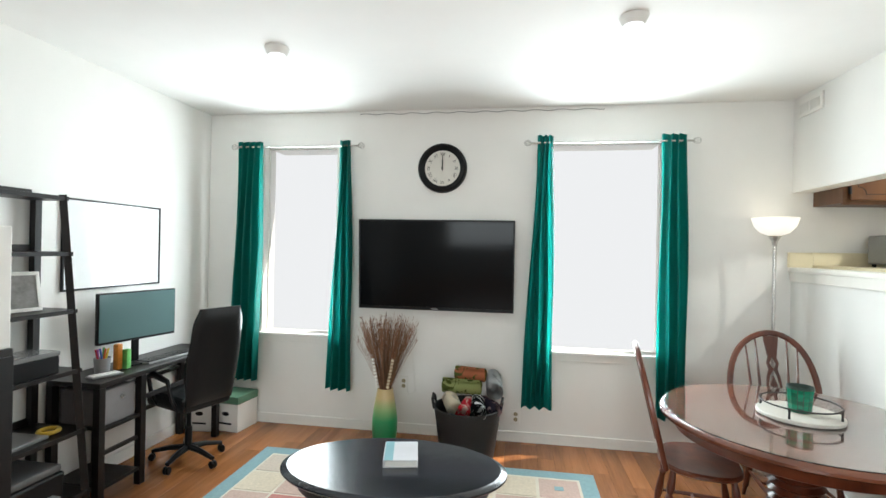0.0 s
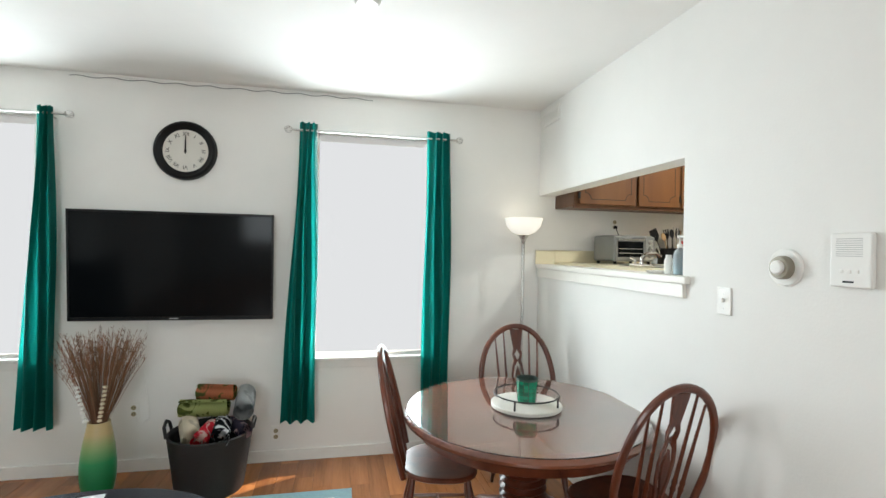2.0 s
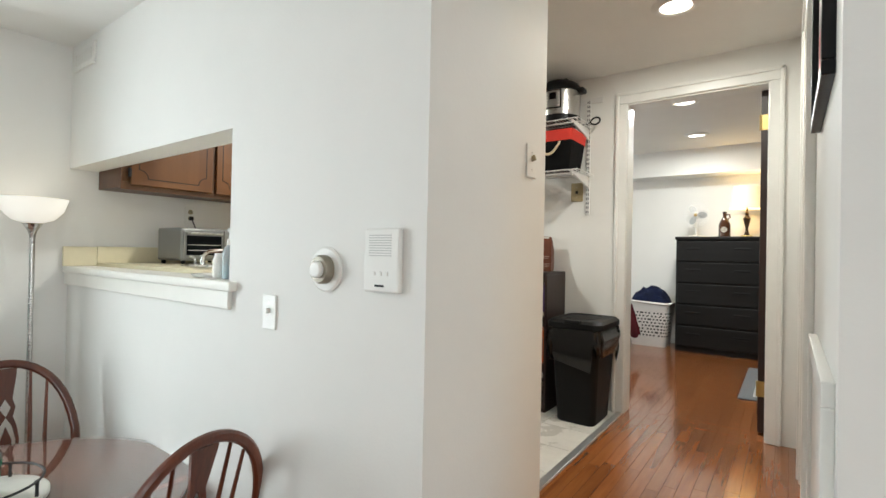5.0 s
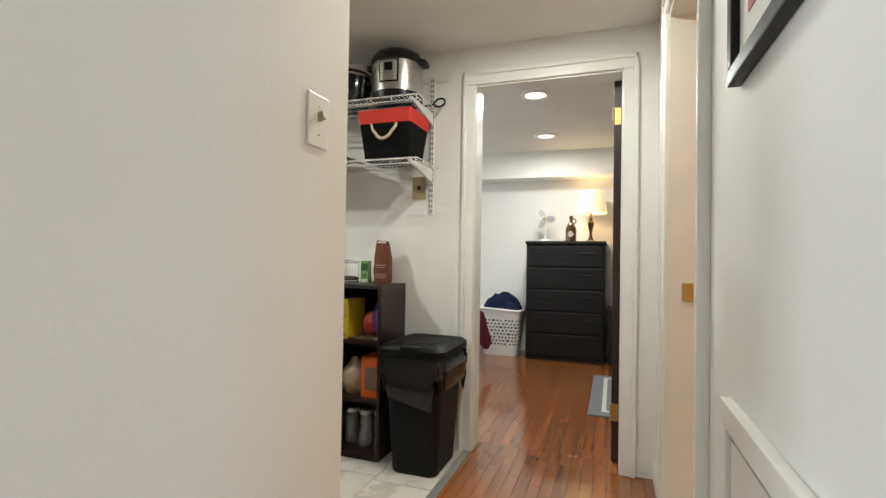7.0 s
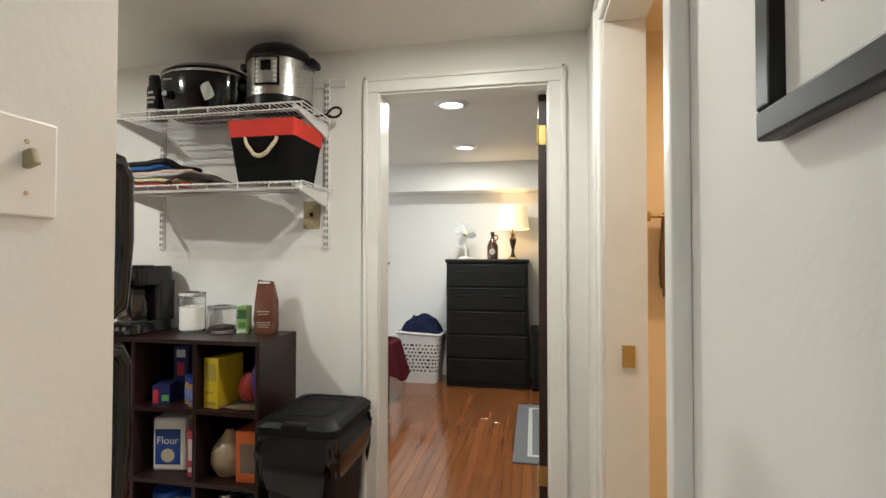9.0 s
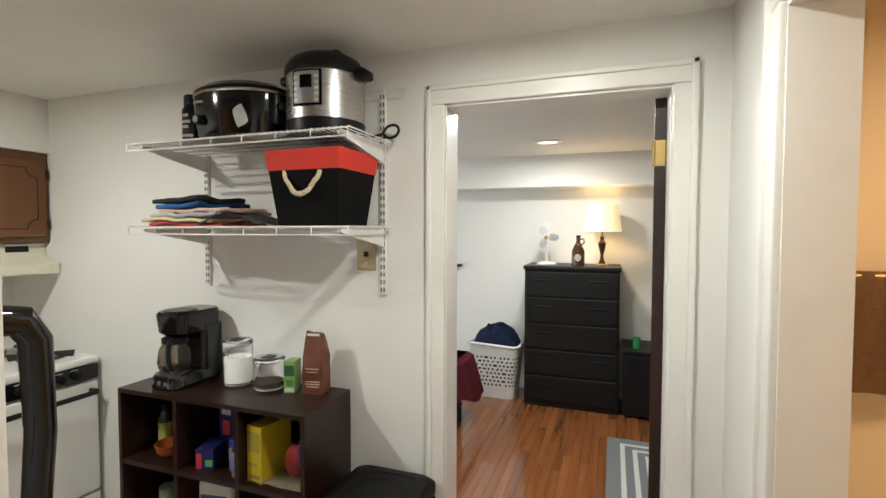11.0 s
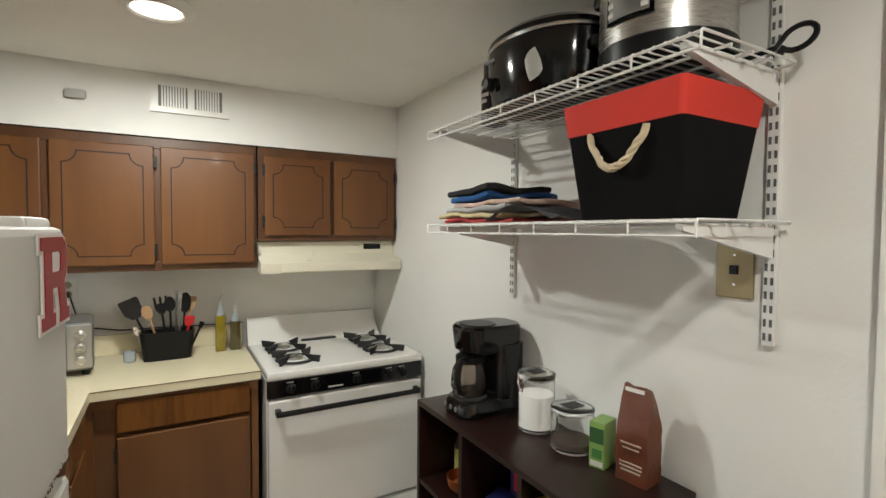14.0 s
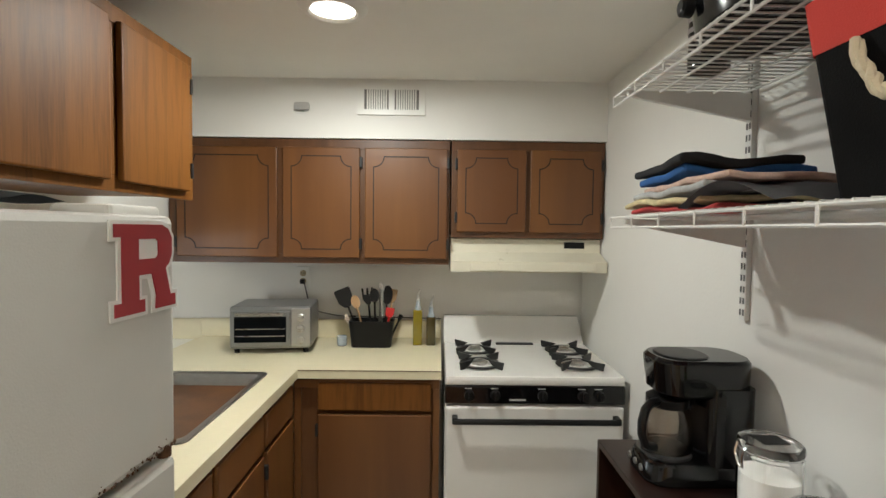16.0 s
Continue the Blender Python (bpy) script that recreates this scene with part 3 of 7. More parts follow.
curtain(-0.56, -0.315, -0.64, -0.345, 1.915, -0.20, 4, "teal satin curtain panel hanging from a rod")
curtain(0.385, 0.487, 0.29, 0.53, 1.92, -0.235, 3, "teal satin curtain panel hanging from a rod")
curtain(2.066, 2.20, 1.965, 2.22, 1.93, -0.28, 3, "teal satin curtain panel hanging from a rod")
curtain(3.018, 3.21, 3.0, 3.225, 1.925, -0.30, 3, "teal satin curtain panel hanging from a rod")
for x0, x1 in ((-0.57, 0.55), (2.015, 3.25)):
    rod = thing("curtain_rod", (0, 4.905, 1.872), "thin brushed metal curtain rod with cage finials", "curtain rod", "curtain rods")
    part("rod", one(tube, [(x0, 0, 0), (x1, 0, 0)], 0.008, 10), M_STEEL, rod)
    for x, s in ((x0, -1), (x1, 1)):
        bm = bmesh.new()
        for k in range(4):
            a = k * math.pi / 4
            tube(bm, [(x + s * (0.028 - 0.028 * math.cos(q)), 0.026 * math.sin(q) * math.cos(a), 0.026 * math.sin(q) * math.sin(a)) for q in [j * math.pi / 8 * 2 for j in range(8)]], 0.0022, 5, closed=True)
        part("finial", bm, M_STEEL, rod, "open wire finial")
        part("bracket", one(tube, [(x - s * 0.10, 0, 0), (x - s * 0.10, 0.05, -0.01), (x - s * 0.10, 0.094, -0.012)], 0.006, 8), M_STEEL, rod)

tv = thing("television", (1.236, 4.915, 0.857), "large black flat screen television hung on the wall", "television")
tv.matrix_world = pose(1.236, 4.915, 0.857, 3.5)
tv.scale = (0.98, 1.0, 0.985)
part("cabinet", one(box, -0.672, 0.672, 0.012, 0.055, -0.385, 0.385, r=0.006), M_BLACK, tv)
bm = bmesh.new()
for b in ((-0.675, 0.675, 0.372, 0.388), (-0.675, 0.675, -0.388, -0.362), (-0.675, -0.662, -0.362, 0.372), (0.662, 0.675, -0.362, 0.372)):
    box(bm, b[0], b[1], -0.004, 0.014, b[2], b[3], r=0.002)
part("bezel", bm, M_BLACK, tv)
part("screen", one(box, -0.662, 0.662, 0.002, 0.012, -0.362, 0.372), M_SCREEN, tv, "switched-off dark screen")
part("maker_mark", one(box, -0.03, 0.03, -0.0055, -0.003, -0.378, -0.371), mat("silver_mark", (0.5, 0.5, 0.5), 0.4), tv)
part("wall_bracket", one(box, -0.2, 0.2, 0.055, 0.07, -0.15, 0.15), M_BLACK, tv)

clock = thing("wall_clock", (1.275, N, 1.685), "round black framed wall clock with roman numerals at noon", "wall clock")
part("frame", one(lathe, [(0.150, 0.012), (0.156, 0.022), (0.172, 0.030), (0.188, 0.044), (0.203, 0.038), (0.211, 0.022), (0.211, 0.0)], 64, pose(0, 0, 0, 90)), M_BLACK, clock, "black moulded round frame")
part("face", one(lathe, [(0.157, 0.010), (0.157, 0.014)], 48, pose(0, 0, 0, 90)), mat("clock_paper", (0.66, 0.64, 0.58), 0.6, vary=0.03), clock)
for k, numeral in enumerate(("XII", "I", "II", "III", "IIII", "V", "VI", "VII", "VIII", "IX", "X", "XI")):
    a = -k * math.pi / 6
    cu = bpy.data.curves.new("numeral", "FONT")
    cu.body, cu.size, cu.align_x, cu.align_y, cu.extrude = numeral, 0.038, "CENTER", "CENTER", 0.0006
    tmp = bpy.data.objects.new("tmp", cu)
    me = bpy.data.meshes.new_from_object(tmp)
    bpy.data.objects.remove(tmp)
    me.materials.append(M_BLACK)
    ob = new("numeral", me)
    ob.parent = clock
    ob.matrix_basis = pose(0.118 * math.sin(-a), -0.0155, 0.118 * math.cos(a)) @ pose(0, 0, 0, 90) @ pose(0, 0, 0, 0, 0, math.degrees(a))
part("minute_hand", one(box, -0.0035, 0.0035, -0.0195, -0.0175, -0.02, 0.11), M_BLACK, clock)
part("hour_hand", one(box, -0.005, 0.005, -0.0225, -0.0205, -0.015, 0.075), M_BLACK, clock)
part("pin", one(lathe, [(0.008, 0.014), (0.008, 0.026)], 16, pose(0, 0, 0, 90)), M_BLACK, clock)


# dining set
def spindle(bm, a, b, r):
    a, b = Vector(a), Vector(b)
    pr = [(0, 0.75), (0.12, 0.7), (0.2, 1.0), (0.22, 1.35), (0.25, 1.0), (0.28, 1.35), (0.31, 1.0), (0.5, 0.9), (0.75, 0.75), (1, 0.6)]
    tube(bm, [a.lerp(b, t) for t, _ in pr], [r * s for _, s in pr], 8)


def turned_leg(bm, a, b, r=0.017):
    a, b = Vector(a), Vector(b)
    pr = [(0, 0.8), (0.15, 1.1), (0.25, 1.3), (0.3, 0.8), (0.33, 1.25), (0.37, 0.85), (0.6, 1.25), (0.8, 0.8), (0.84, 1.1), (0.88, 0.75), (1, 0.6)]
    tube(bm, [a.lerp(b, t) for t, _ in pr], [r * s for _, s in pr], 10)


def dining_chair(at, turn, label):
    """Seat towards -y of its own frame, arched back at +y."""
    c = thing("dining_chair", at, label, "dining chair", "chairs round the dining table", turn)
    bm = bmesh.new()
    out = []
    for k in range(32):
        a = 2 * math.pi * k / 32
        ex = 0.215 * abs(math.cos(a)) ** 0.75 * (1 if math.cos(a) > 0 else -1) * (1.08 - 0.10 * math.sin(a))
        out.append((ex, 0.205 * abs(math.sin(a)) ** 0.75 * (1 if math.sin(a) > 0 else -1)))
    rings = [ring(bm, [(x * s, y * s, z) for x, y in out]) for s, z in ((0.93, 0.428), (1.0, 0.438), (1.0, 0.452), (0.96, 0.46), (0.6, 0.453), (0.2, 0.449))]
    skin(bm, rings)
    part("seat", bm, M_CHERRY, c, "saddled cherry wood seat")

    def back(z):
        return 0.185 + (z - 0.45) * 0.24
    H, zs = 1.06, 0.46
    arch = []
    for k in range(25):
        q = k / 24
        a = math.pi * q
        zz = zs + (H - zs) * (math.sin(a) ** 0.62)
        xx = -(0.266 + 0.02 * math.sin(a * 2 if q < 0.5 else 0)) * math.cos(a) * (0.82 + 0.18 * min(1, (zz - zs) / 0.2))
        arch.append((xx, back(zz), zz))
    part("back_frame", one(tube, arch, 0.0155, 10, flat=1.25), M_CHERRY, c)
    for x in (-0.155, -0.095, 0.095, 0.155):
        zt = zs + (H - zs) * math.sin(math.acos(min(1, abs(x) / 0.248))) ** 0.62 - 0.005
        part("spindle", one(spindle, (x * 0.8, back(0.455), 0.455), (x, back(zt), zt), 0.0095), M_CHERRY, c)
    pf = [(0.0, 0.030), (0.06, 0.026), (0.12, 0.03), (0.2, 0.042), (0.27, 0.046), (0.33, 0.038), (0.37, 0.026), (0.41, 0.036), (0.45, 0.026), (0.5, 0.034), (0.56, 0.043), (0.585, 0.044)]
    inner = [0, 0, 0.016, 0.03, 0.034, 0.022, 0, 0.02, 0, 0, 0, 0]
    core = [0, 0, 0, 0.016, 0.020, 0, 0, 0, 0, 0, 0, 0]
    bm = bmesh.new()
    grid = []
    for (z, w), h, q in zip(pf, inner, core):
        row = []
        for x in (-w, -h, -q, 0.0, q, h, w):
            row.append(bm.verts.new((x, back(0.455 + z) - 0.006, 0.455 + z)))
        grid.append(row)
    fs = []
    for k, (a, b) in enumerate(zip(grid, grid[1:])):
        for i in range(6):
            if i in (1, 4) and inner[k] + inner[k + 1] > 0:
                continue
            if i in (2, 3) and core[k] + core[k + 1] == 0 and inner[k] + inner[k + 1] > 0 and k != 1:
                continue
            fs.append(bm.faces.new((a[i], a[i + 1], b[i + 1], b[i])))
    bmesh.ops.remove_doubles(bm, verts=bm.verts, dist=0.0004)
    bmesh.ops.delete(bm, geom=[v for v in bm.verts if not v.link_faces], context="VERTS")
    bmesh.ops.solidify(bm, geom=list(bm.faces), thickness=0.012)
    part("splat", bm, M_CHERRY, c, "pierced fiddle-shaped splat")
    for x, y in ((-0.15, -0.14), (0.15, -0.14), (-0.14, 0.14), (0.14, 0.14)):
        part("leg", one(turned_leg, (x, y, 0.435), (x * 1.35, y * 1.45, 0.0)), M_CHERRY, c)
    for x in (-1, 1):
        part("stretcher", one(tube, [(x * 0.186, -0.18, 0.17), (x * 0.178, 0, 0.172), (x * 0.17, 0.18, 0.175)], [0.008, 0.012, 0.008], 8), M_CHERRY, c)
    part("stretcher", one(tube, [(-0.178, 0, 0.172), (0, 0, 0.172), (0.178, 0, 0.172)], [0.008, 0.012, 0.008], 8), M_CHERRY, c)
    return c


dining_chair((2.93, 3.80, LF), 80, "dark cherry Windsor chair tucked at the round table")
dining_chair((3.61, 4.20, LF), -4, "dark cherry Windsor chair by the floor lamp")
dining_chair((3.70, 3.27, LF), 190, "dark cherry Windsor chair against the wall")

table = thing("dining_table", (3.385, 3.725, LF), "round cherry pedestal dining table with a glass top", "dining table")
table.scale = (1.02, 1.02, 1.0)
bm = one(lathe, [(0.60, 0.69), (0.632, 0.695), (0.645, 0.705), (0.645, 0.718), (0.635, 0.728), (0.62, 0.735), (0.01, 0.735)], 96)
part("tabletop", bm, M_CHERRYTOP, table, "reddish polished table top")
part("apron", one(lathe, [(0.55, 0.62), (0.57, 0.63), (0.575, 0.66), (0.59, 0.69), (0.02, 0.69)], 72), M_CHERRY, table)
part("glass_top", one(lathe, [(0.63, 0.737), (0.634, 0.740), (0.63, 0.743), (0.005, 0.743)], 96), M_GLASS, table, "clear glass sheet").visible_shadow = False
part("pedestal", one(lathe, [(0.20, 0.05), (0.2, 0.1), (0.13, 0.15), (0.10, 0.2)] + [(0.105 + 0.022 * (k % 2), 0.22 + 0.02 * k) for k in range(14)] + [(0.13, 0.52), (0.17, 0.58), (0.22, 0.62)], 40), M_CHERRY, table, "ringed turned pedestal")
for k in range(4):
    a = math.pi / 4 + k * math.pi / 2
    part("foot", one(tube, [(0.12 * math.cos(a), 0.12 * math.sin(a), 0.17), (0.25 * math.cos(a), 0.25 * math.sin(a), 0.14), (0.38 * math.cos(a), 0.38 * math.sin(a), 0.06), (0.45 * math.cos(a), 0.45 * math.sin(a), 0.03)], [0.05, 0.045, 0.035, 0.03], 10), M_CHERRY, table)

tray = thing("serving_tray", (3.405, 3.745, LF + 0.744), "round white tray with a black twisted metal rail", "tray", turn=20)
part("board", one(lathe, [(0.185, 0), (0.195, 0.004), (0.195, 0.018), (0.19, 0.022), (0.01, 0.022)], 56), mat("whitewashed_wood", (0.66, 0.63, 0.57), 0.55, vary=0.12, scale=5), tray)
part("rail", one(tube, [(0.178 * math.cos(a), 0.178 * math.sin(a), 0.072) for a in [k * math.pi / 20 for k in range(40)]], 0.0045, 8, closed=True), M_IRON, tray, "black twisted rail")
for k in range(4):
    a = k * math.pi / 2 + 0.5
    part("post", one(lathe, [(0.006, 0.022), (0.005, 0.05), (0.007, 0.076)], 8, pose(0.178 * math.cos(a), 0.178 * math.sin(a), 0)), M_IRON, tray)
can = thing("candle_holder", (3.412, 3.755, LF + 0.766), "green mosaic glass candle holder on the tray", "candle holder")
M_MOSAIC = mat("green_mosaic_glass", (0.005, 0.20, 0.11), 0.15, vary=0.3, scale=16, piece=0.45, coat=0.5)
M_MOSAICGROUT = mat("dark_mosaic_grout", (0.03, 0.06, 0.05), 0.6)
part("cup", one(lathe, [(0.042, 0), (0.05, 0.004), (0.058, 0.10), (0.061, 0.135), (0.058, 0.135), (0.052, 0.02), (0.005, 0.012)], 40), M_MOSAICGROUT, can)
for row in range(6):
    for k in range(14):
        a0, a1 = (k + 0.04) * 2 * math.pi / 14, (k + 0.94) * 2 * math.pi / 14
        z0, z1 = 0.006 + row * 0.0195, 0.0245 + row * 0.0195
        r0, r1 = 0.0505 + z0 * 0.083, 0.0505 + z1 * 0.083
        bm = bmesh.new()
        quad = [(r0, a0, z0), (r0, a1, z0), (r1, a1, z1), (r1, a0, z1)]
        skin(bm, [ring(bm, [((r + d) * math.cos(a), (r + d) * math.sin(a), z) for r, a, z in quad]) for d in (-0.001, 0.0022)])
        part("mosaic_tile", bm, M_MOSAIC, can, smooth=False)

# torchiere
tl = thing("floor_lamp", (3.79, 4.81, LF), "tall silver torchiere floor lamp with a lit glass bowl", "floor lamp")
part("base", one(lathe, [(0.13, 0), (0.13, 0.015), (0.10, 0.028), (0.02, 0.035)], 40), M_STEEL, tl)
part("pole", one(lathe, [(0.012, 0.03), (0.012, 1.66)], 16), M_STEEL, tl)
part("socket", one(lathe, [(0.013, 1.66), (0.018, 1.69), (0.035, 1.72), (0.045, 1.735), (0.02, 1.735)], 24), M_STEEL, tl)
part("bowl", one(lathe, [(0.035, 1.735), (0.09, 1.755), (0.13, 1.80), (0.15, 1.865), (0.146, 1.865), (0.125, 1.80), (0.085, 1.765), (0.03, 1.75)], 48, cap=False), M_BOWL, tl, "glowing frosted glass bowl")

# vase with dried grasses
vz = thing("vase", (0.90, 4.66, LF), "green to straw coloured ribbed vase on the floor", "vase")
M_VASE = mat("ombre_vase", (0.0, 0.3, 0.12), 0.35, vary=0.1)
nt = M_VASE.node_tree
g = nt.nodes.new("ShaderNodeSeparateXYZ")
tcn = nt.nodes.new("ShaderNodeTexCoord")
rampn = nt.nodes.new("ShaderNodeValToRGB")
nt.links.new(tcn.outputs["Generated"], g.inputs[0])
nt.links.new(g.outputs["Z"], rampn.inputs["Fac"])
els = rampn.color_ramp.elements
els[0].position, els[0].color = 0.12, (0.0, 0.17, 0.05, 1)
els[1].position, els[1].color = 0.86, (0.52, 0.40, 0.20, 1)
e = els.new(0.5)
e.color = (0.03, 0.32, 0.12, 1)
e = els.new(0.68)
e.color = (0.25, 0.40, 0.17, 1)
nt.links.new(rampn.outputs[0], nt.nodes["Principled BSDF"].inputs["Base Color"])
pts = [(0.062, 0), (0.07, 0.01)]
for k in range(40):
    z = 0.012 + k * 0.0115
    r = 0.072 + 0.032 * math.sin(math.pi * min(1, (z / 0.47) ** 0.8)) - 0.012 * (z / 0.47)
    pts.append((r + (0.0022 if k % 2 else 0), z))
part("body", one(lathe, pts + [(0.062, 0.475), (0.055, 0.475), (0.06, 0.4), (0.05, 0.1)], 40), M_VASE, vz, "ribbed ombre body")
M_GRASS = [mat("dried_grass_" + n, c, 0.8, vary=0.2) for n, c in (("tan", (0.24, 0.14, 0.075)), ("brown", (0.13, 0.065, 0.035)), ("rust", (0.28, 0.12, 0.06)))]
rnd = random.Random(5)
bq = thing("dried_grass_bouquet", (0.90, 4.66, LF + 0.44), "bunch of dried brown grasses in the vase", "dried plant")
for mi in range(3):
    bm = bmesh.new()
    for k in range(95):
        a, s = rnd.uniform(0, 2 * math.pi), rnd.random() ** 0.6
        r1 = 0.30 * s
        h = rnd.uniform(0.48, 0.66) * (1 - 0.12 * s)
        p0 = Vector((0.03 * math.cos(a) * s, 0.03 * math.sin(a) * s, 0))
        p1 = Vector((r1 * math.cos(a) * 0.9, max(-0.26, min(0.26, r1 * math.sin(a) * 0.8)), h))
        mid = p0.lerp(p1, 0.55) + Vector((rnd.uniform(-0.012, 0.012), rnd.uniform(-0.012, 0.012), 0.03))
        tube(bm, [p0, mid, p1], [0.0013, 0.0013, 0.0007], 4)
        for q in range(8):
            t = 0.5 + 0.5 * rnd.random()
            c = mid.lerp(p1, max(0, (t - 0.5) * 2))
            d = Vector((rnd.uniform(-1, 1), rnd.uniform(-1, 1), 1.4)).normalized() * rnd.uniform(0.018, 0.04)
            sd = d.cross(Vector((rnd.uniform(-1, 1), rnd.uniform(-1, 1), 0.1))).normalized() * 0.0022
            bm.faces.new([bm.verts.new(c), bm.verts.new(c + d * 0.5 + sd), bm.verts.new(c + d), bm.verts.new(c + d * 0.5 - sd)])
    part("grass_stalk", bm, M_GRASS[mi], bq, smooth=False)
for x, mm in ((-0.035, M_PAPER), (0.045, M_ROPE)):
    bm = bmesh.new()
    for k in range(9):
        lathe(bm, [(0.002, -0.012), (0.015, 0), (0.002, 0.012)], 8, pose(x * (1 + k * 0.12), -0.10 - k * 0.004, 0.07 + k * 0.027, 20, 12 * (-1) ** k))
    part("seed_head", bm, mm, bq, "pale knotted decorative stalk")

# basket of blankets
M_WICKER = mat("dark_wicker", (0.011, 0.010, 0.010), 0.6, vary=0.25, scale=60, bump=0.3, bump_scale=90)
bk = thing("blanket_basket", (1.56, 4.66, LF), "dark woven basket heaped with rolled blankets", "basket")
pts = []
for k in range(24):
    z = k * 0.0165
    pts.append((0.205 + z * 0.14 + (0.0035 if k % 2 else 0), z))
part("body", one(lathe, pts + [(0.25, 0.385), (0.24, 0.36), (0.19, 0.03)], 48), M_WICKER, bk, "coiled dark weave")
for s in (-1, 1):
    part("handle", one(tube, [(s * 0.253, -0.06, 0.36), (s * 0.268, -0.05, 0.43), (s * 0.27, 0, 0.455), (s * 0.268, 0.05, 0.43), (s * 0.253, 0.06, 0.36)], 0.011, 8), M_WICKER, bk)


def roll(at, turn, r, length, color, label, tilt=0.0, band=None):
    bl = thing("rolled_blanket", at, label, "blanket", "blankets in the basket", turn)
    bm = bmesh.new()
    pts = [((0.012 + (r - 0.012) * k / 70) * Vector((math.cos(k * 0.3), math.sin(k * 0.3)))) for k in range(71)]
    cols = []
    for j in range(9):
        y = -length / 2 + length * j / 8
        cols.append([bm.verts.new((p.x * (1 + 0.05 * noise.noise((p.x * 9, y * 9, r * 99))), y + 0.01 * noise.noise((p.x * 20, p.y * 20, y)), p.y * (1 + 0.06 * noise.noise((p.x * 7, y * 7, 3))))) for p in pts])
    fs = [bm.faces.new((a[i], a[i + 1], b[i + 1], b[i])) for a, b in zip(cols, cols[1:]) for i in range(70)]
    bmesh.ops.solidify(bm, geom=fs, thickness=0.012)
    bmesh.ops.transform(bm, matrix=pose(0, 0, r, tilt), verts=bm.verts)
    part("roll", bm, two_tone("fleece", color, band or tuple(0.7 * c for c in color), 11 if band else 5, 0.53), bl)
    return bl


roll((1.45, 4.58, LF + 0.335), 20, 0.070, 0.24, (0.80, 0.72, 0.58), "cream fleece blanket rolled in the basket", 8)
roll((1.555, 4.545, LF + 0.335), -10, 0.056, 0.22, (0.66, 0.03, 0.05), "red and white fleece blanket rolled in the basket", 5, (0.7, 0.5, 0.45))
roll((1.645, 4.55, LF + 0.34), 8, 0.066, 0.24, (0.010, 0.010, 0.013), "black and white patterned blanket rolled in the basket", 5, (0.75, 0.75, 0.75))
roll((1.735, 4.64, LF + 0.34), 30, 0.052, 0.22, (0.06, 0.05, 0.08), "dark patterned blanket rolled in the basket", 0, (0.5, 0.36, 0.36))
roll((1.51, 4.68, LF + 0.455), 84, 0.062, 0.30, (0.38, 0.42, 0.16), "olive green fleece blanket on the pile", 0, (0.10, 0.12, 0.03))
roll((1.57, 4.74, LF + 0.545), 78, 0.058, 0.24, (0.58, 0.20, 0.10), "orange and green patterned blanket on top", 0, (0.13, 0.15, 0.045))
roll((1.755, 4.72, LF + 0.46), 6, 0.075, 0.24, (0.46, 0.47, 0.47), "grey fleece blanket rolled on the pile", 12)

# rug
M_RUGBLUE = mat("blue_grey_rug_border", (0.20, 0.32, 0.34), 0.95, vary=0.12, scale=60, bump=0.5, bump_scale=300)
rug = thing("area_rug", (1.25, 3.55, LF), "area rug of pastel squares with a blue-grey border", "rug")
part("border", one(box, -1.25, 1.23, -0.93, 0.93, -0.001, 0.008, r=0.003), M_RUGBLUE, rug)
RUGC = ((0.52, 0.44, 0.36), (0.47, 0.20, 0.17), (0.58, 0.50, 0.38), (0.40, 0.26, 0.30), (0.50, 0.36, 0.30))
mats = [mat("rug_square", c, 0.95, vary=0.12, scale=60, bump=0.5, bump_scale=300) for c in RUGC]
part("field", one(box, -1.14, 1.12, -0.82, 0.82, 0.006, 0.0095), mat("rug_cream_line", (0.62, 0.57, 0.47), 0.95, vary=0.1), rug)
for ix in range(8):
    for iy in range(6):
        x, y = -1.125 + ix * 0.281, -0.805 + iy * 0.27
        sq = part("square", one(box, x, x + 0.26, y, y + 0.25, 0.009, 0.0125), mats[(ix * 2 + iy * 3) % 5], rug)
        if (ix + iy) % 3 == 0:
            part("motif", one(box, x + 0.10, x + 0.16, y + 0.10, y + 0.15, 0.0122, 0.0145), M_RUGBLUE, sq)

# coffee table and book
ct = thing("coffee_table", (1.29, 3.42, LF), "oval black painted wooden coffee table", "coffee table", turn=3)
M_BLKTOP = wood("worn_black_table_paint", (0.006, 0.007, 0.009), (0.035, 0.040, 0.050), 0.26, "x", 8, 0.15, 0.0)
part("tabletop", one(lathe, [(0.56, 0.412), (0.59, 0.418), (0.60, 0.428), (0.598, 0.436), (0.585, 0.442), (0.578, 0.446), (0.565, 0.450), (0.01, 0.450)], 96, sx=1.0, sy=0.60), M_BLKTOP, ct)
part("apron", one(lathe, [(0.50, 0.33), (0.51, 0.34), (0.51, 0.412), (0.05, 0.412)], 72, sx=1.0, sy=0.58), M_BLACKWOOD, ct)
for x, y in ((-0.36, -0.17), (0.36, -0.17), (-0.36, 0.17), (0.36, 0.17)):
    part("leg", one(turned_leg, (x, y, 0.37), (x * 1.05, y * 1.05, 0.013), 0.03), M_BLACKWOOD, ct)
part("lower_shelf", one(lathe, [(0.38, 0.13), (0.385, 0.14), (0.38, 0.15), (0.01, 0.15)], 64, sx=1.0, sy=0.58), M_BLACKWOOD, ct)
bkk = thing("book", (1.315, 3.50, LF + 0.451), "thick hardcover book with a pale blue cover", "book", turn=12)
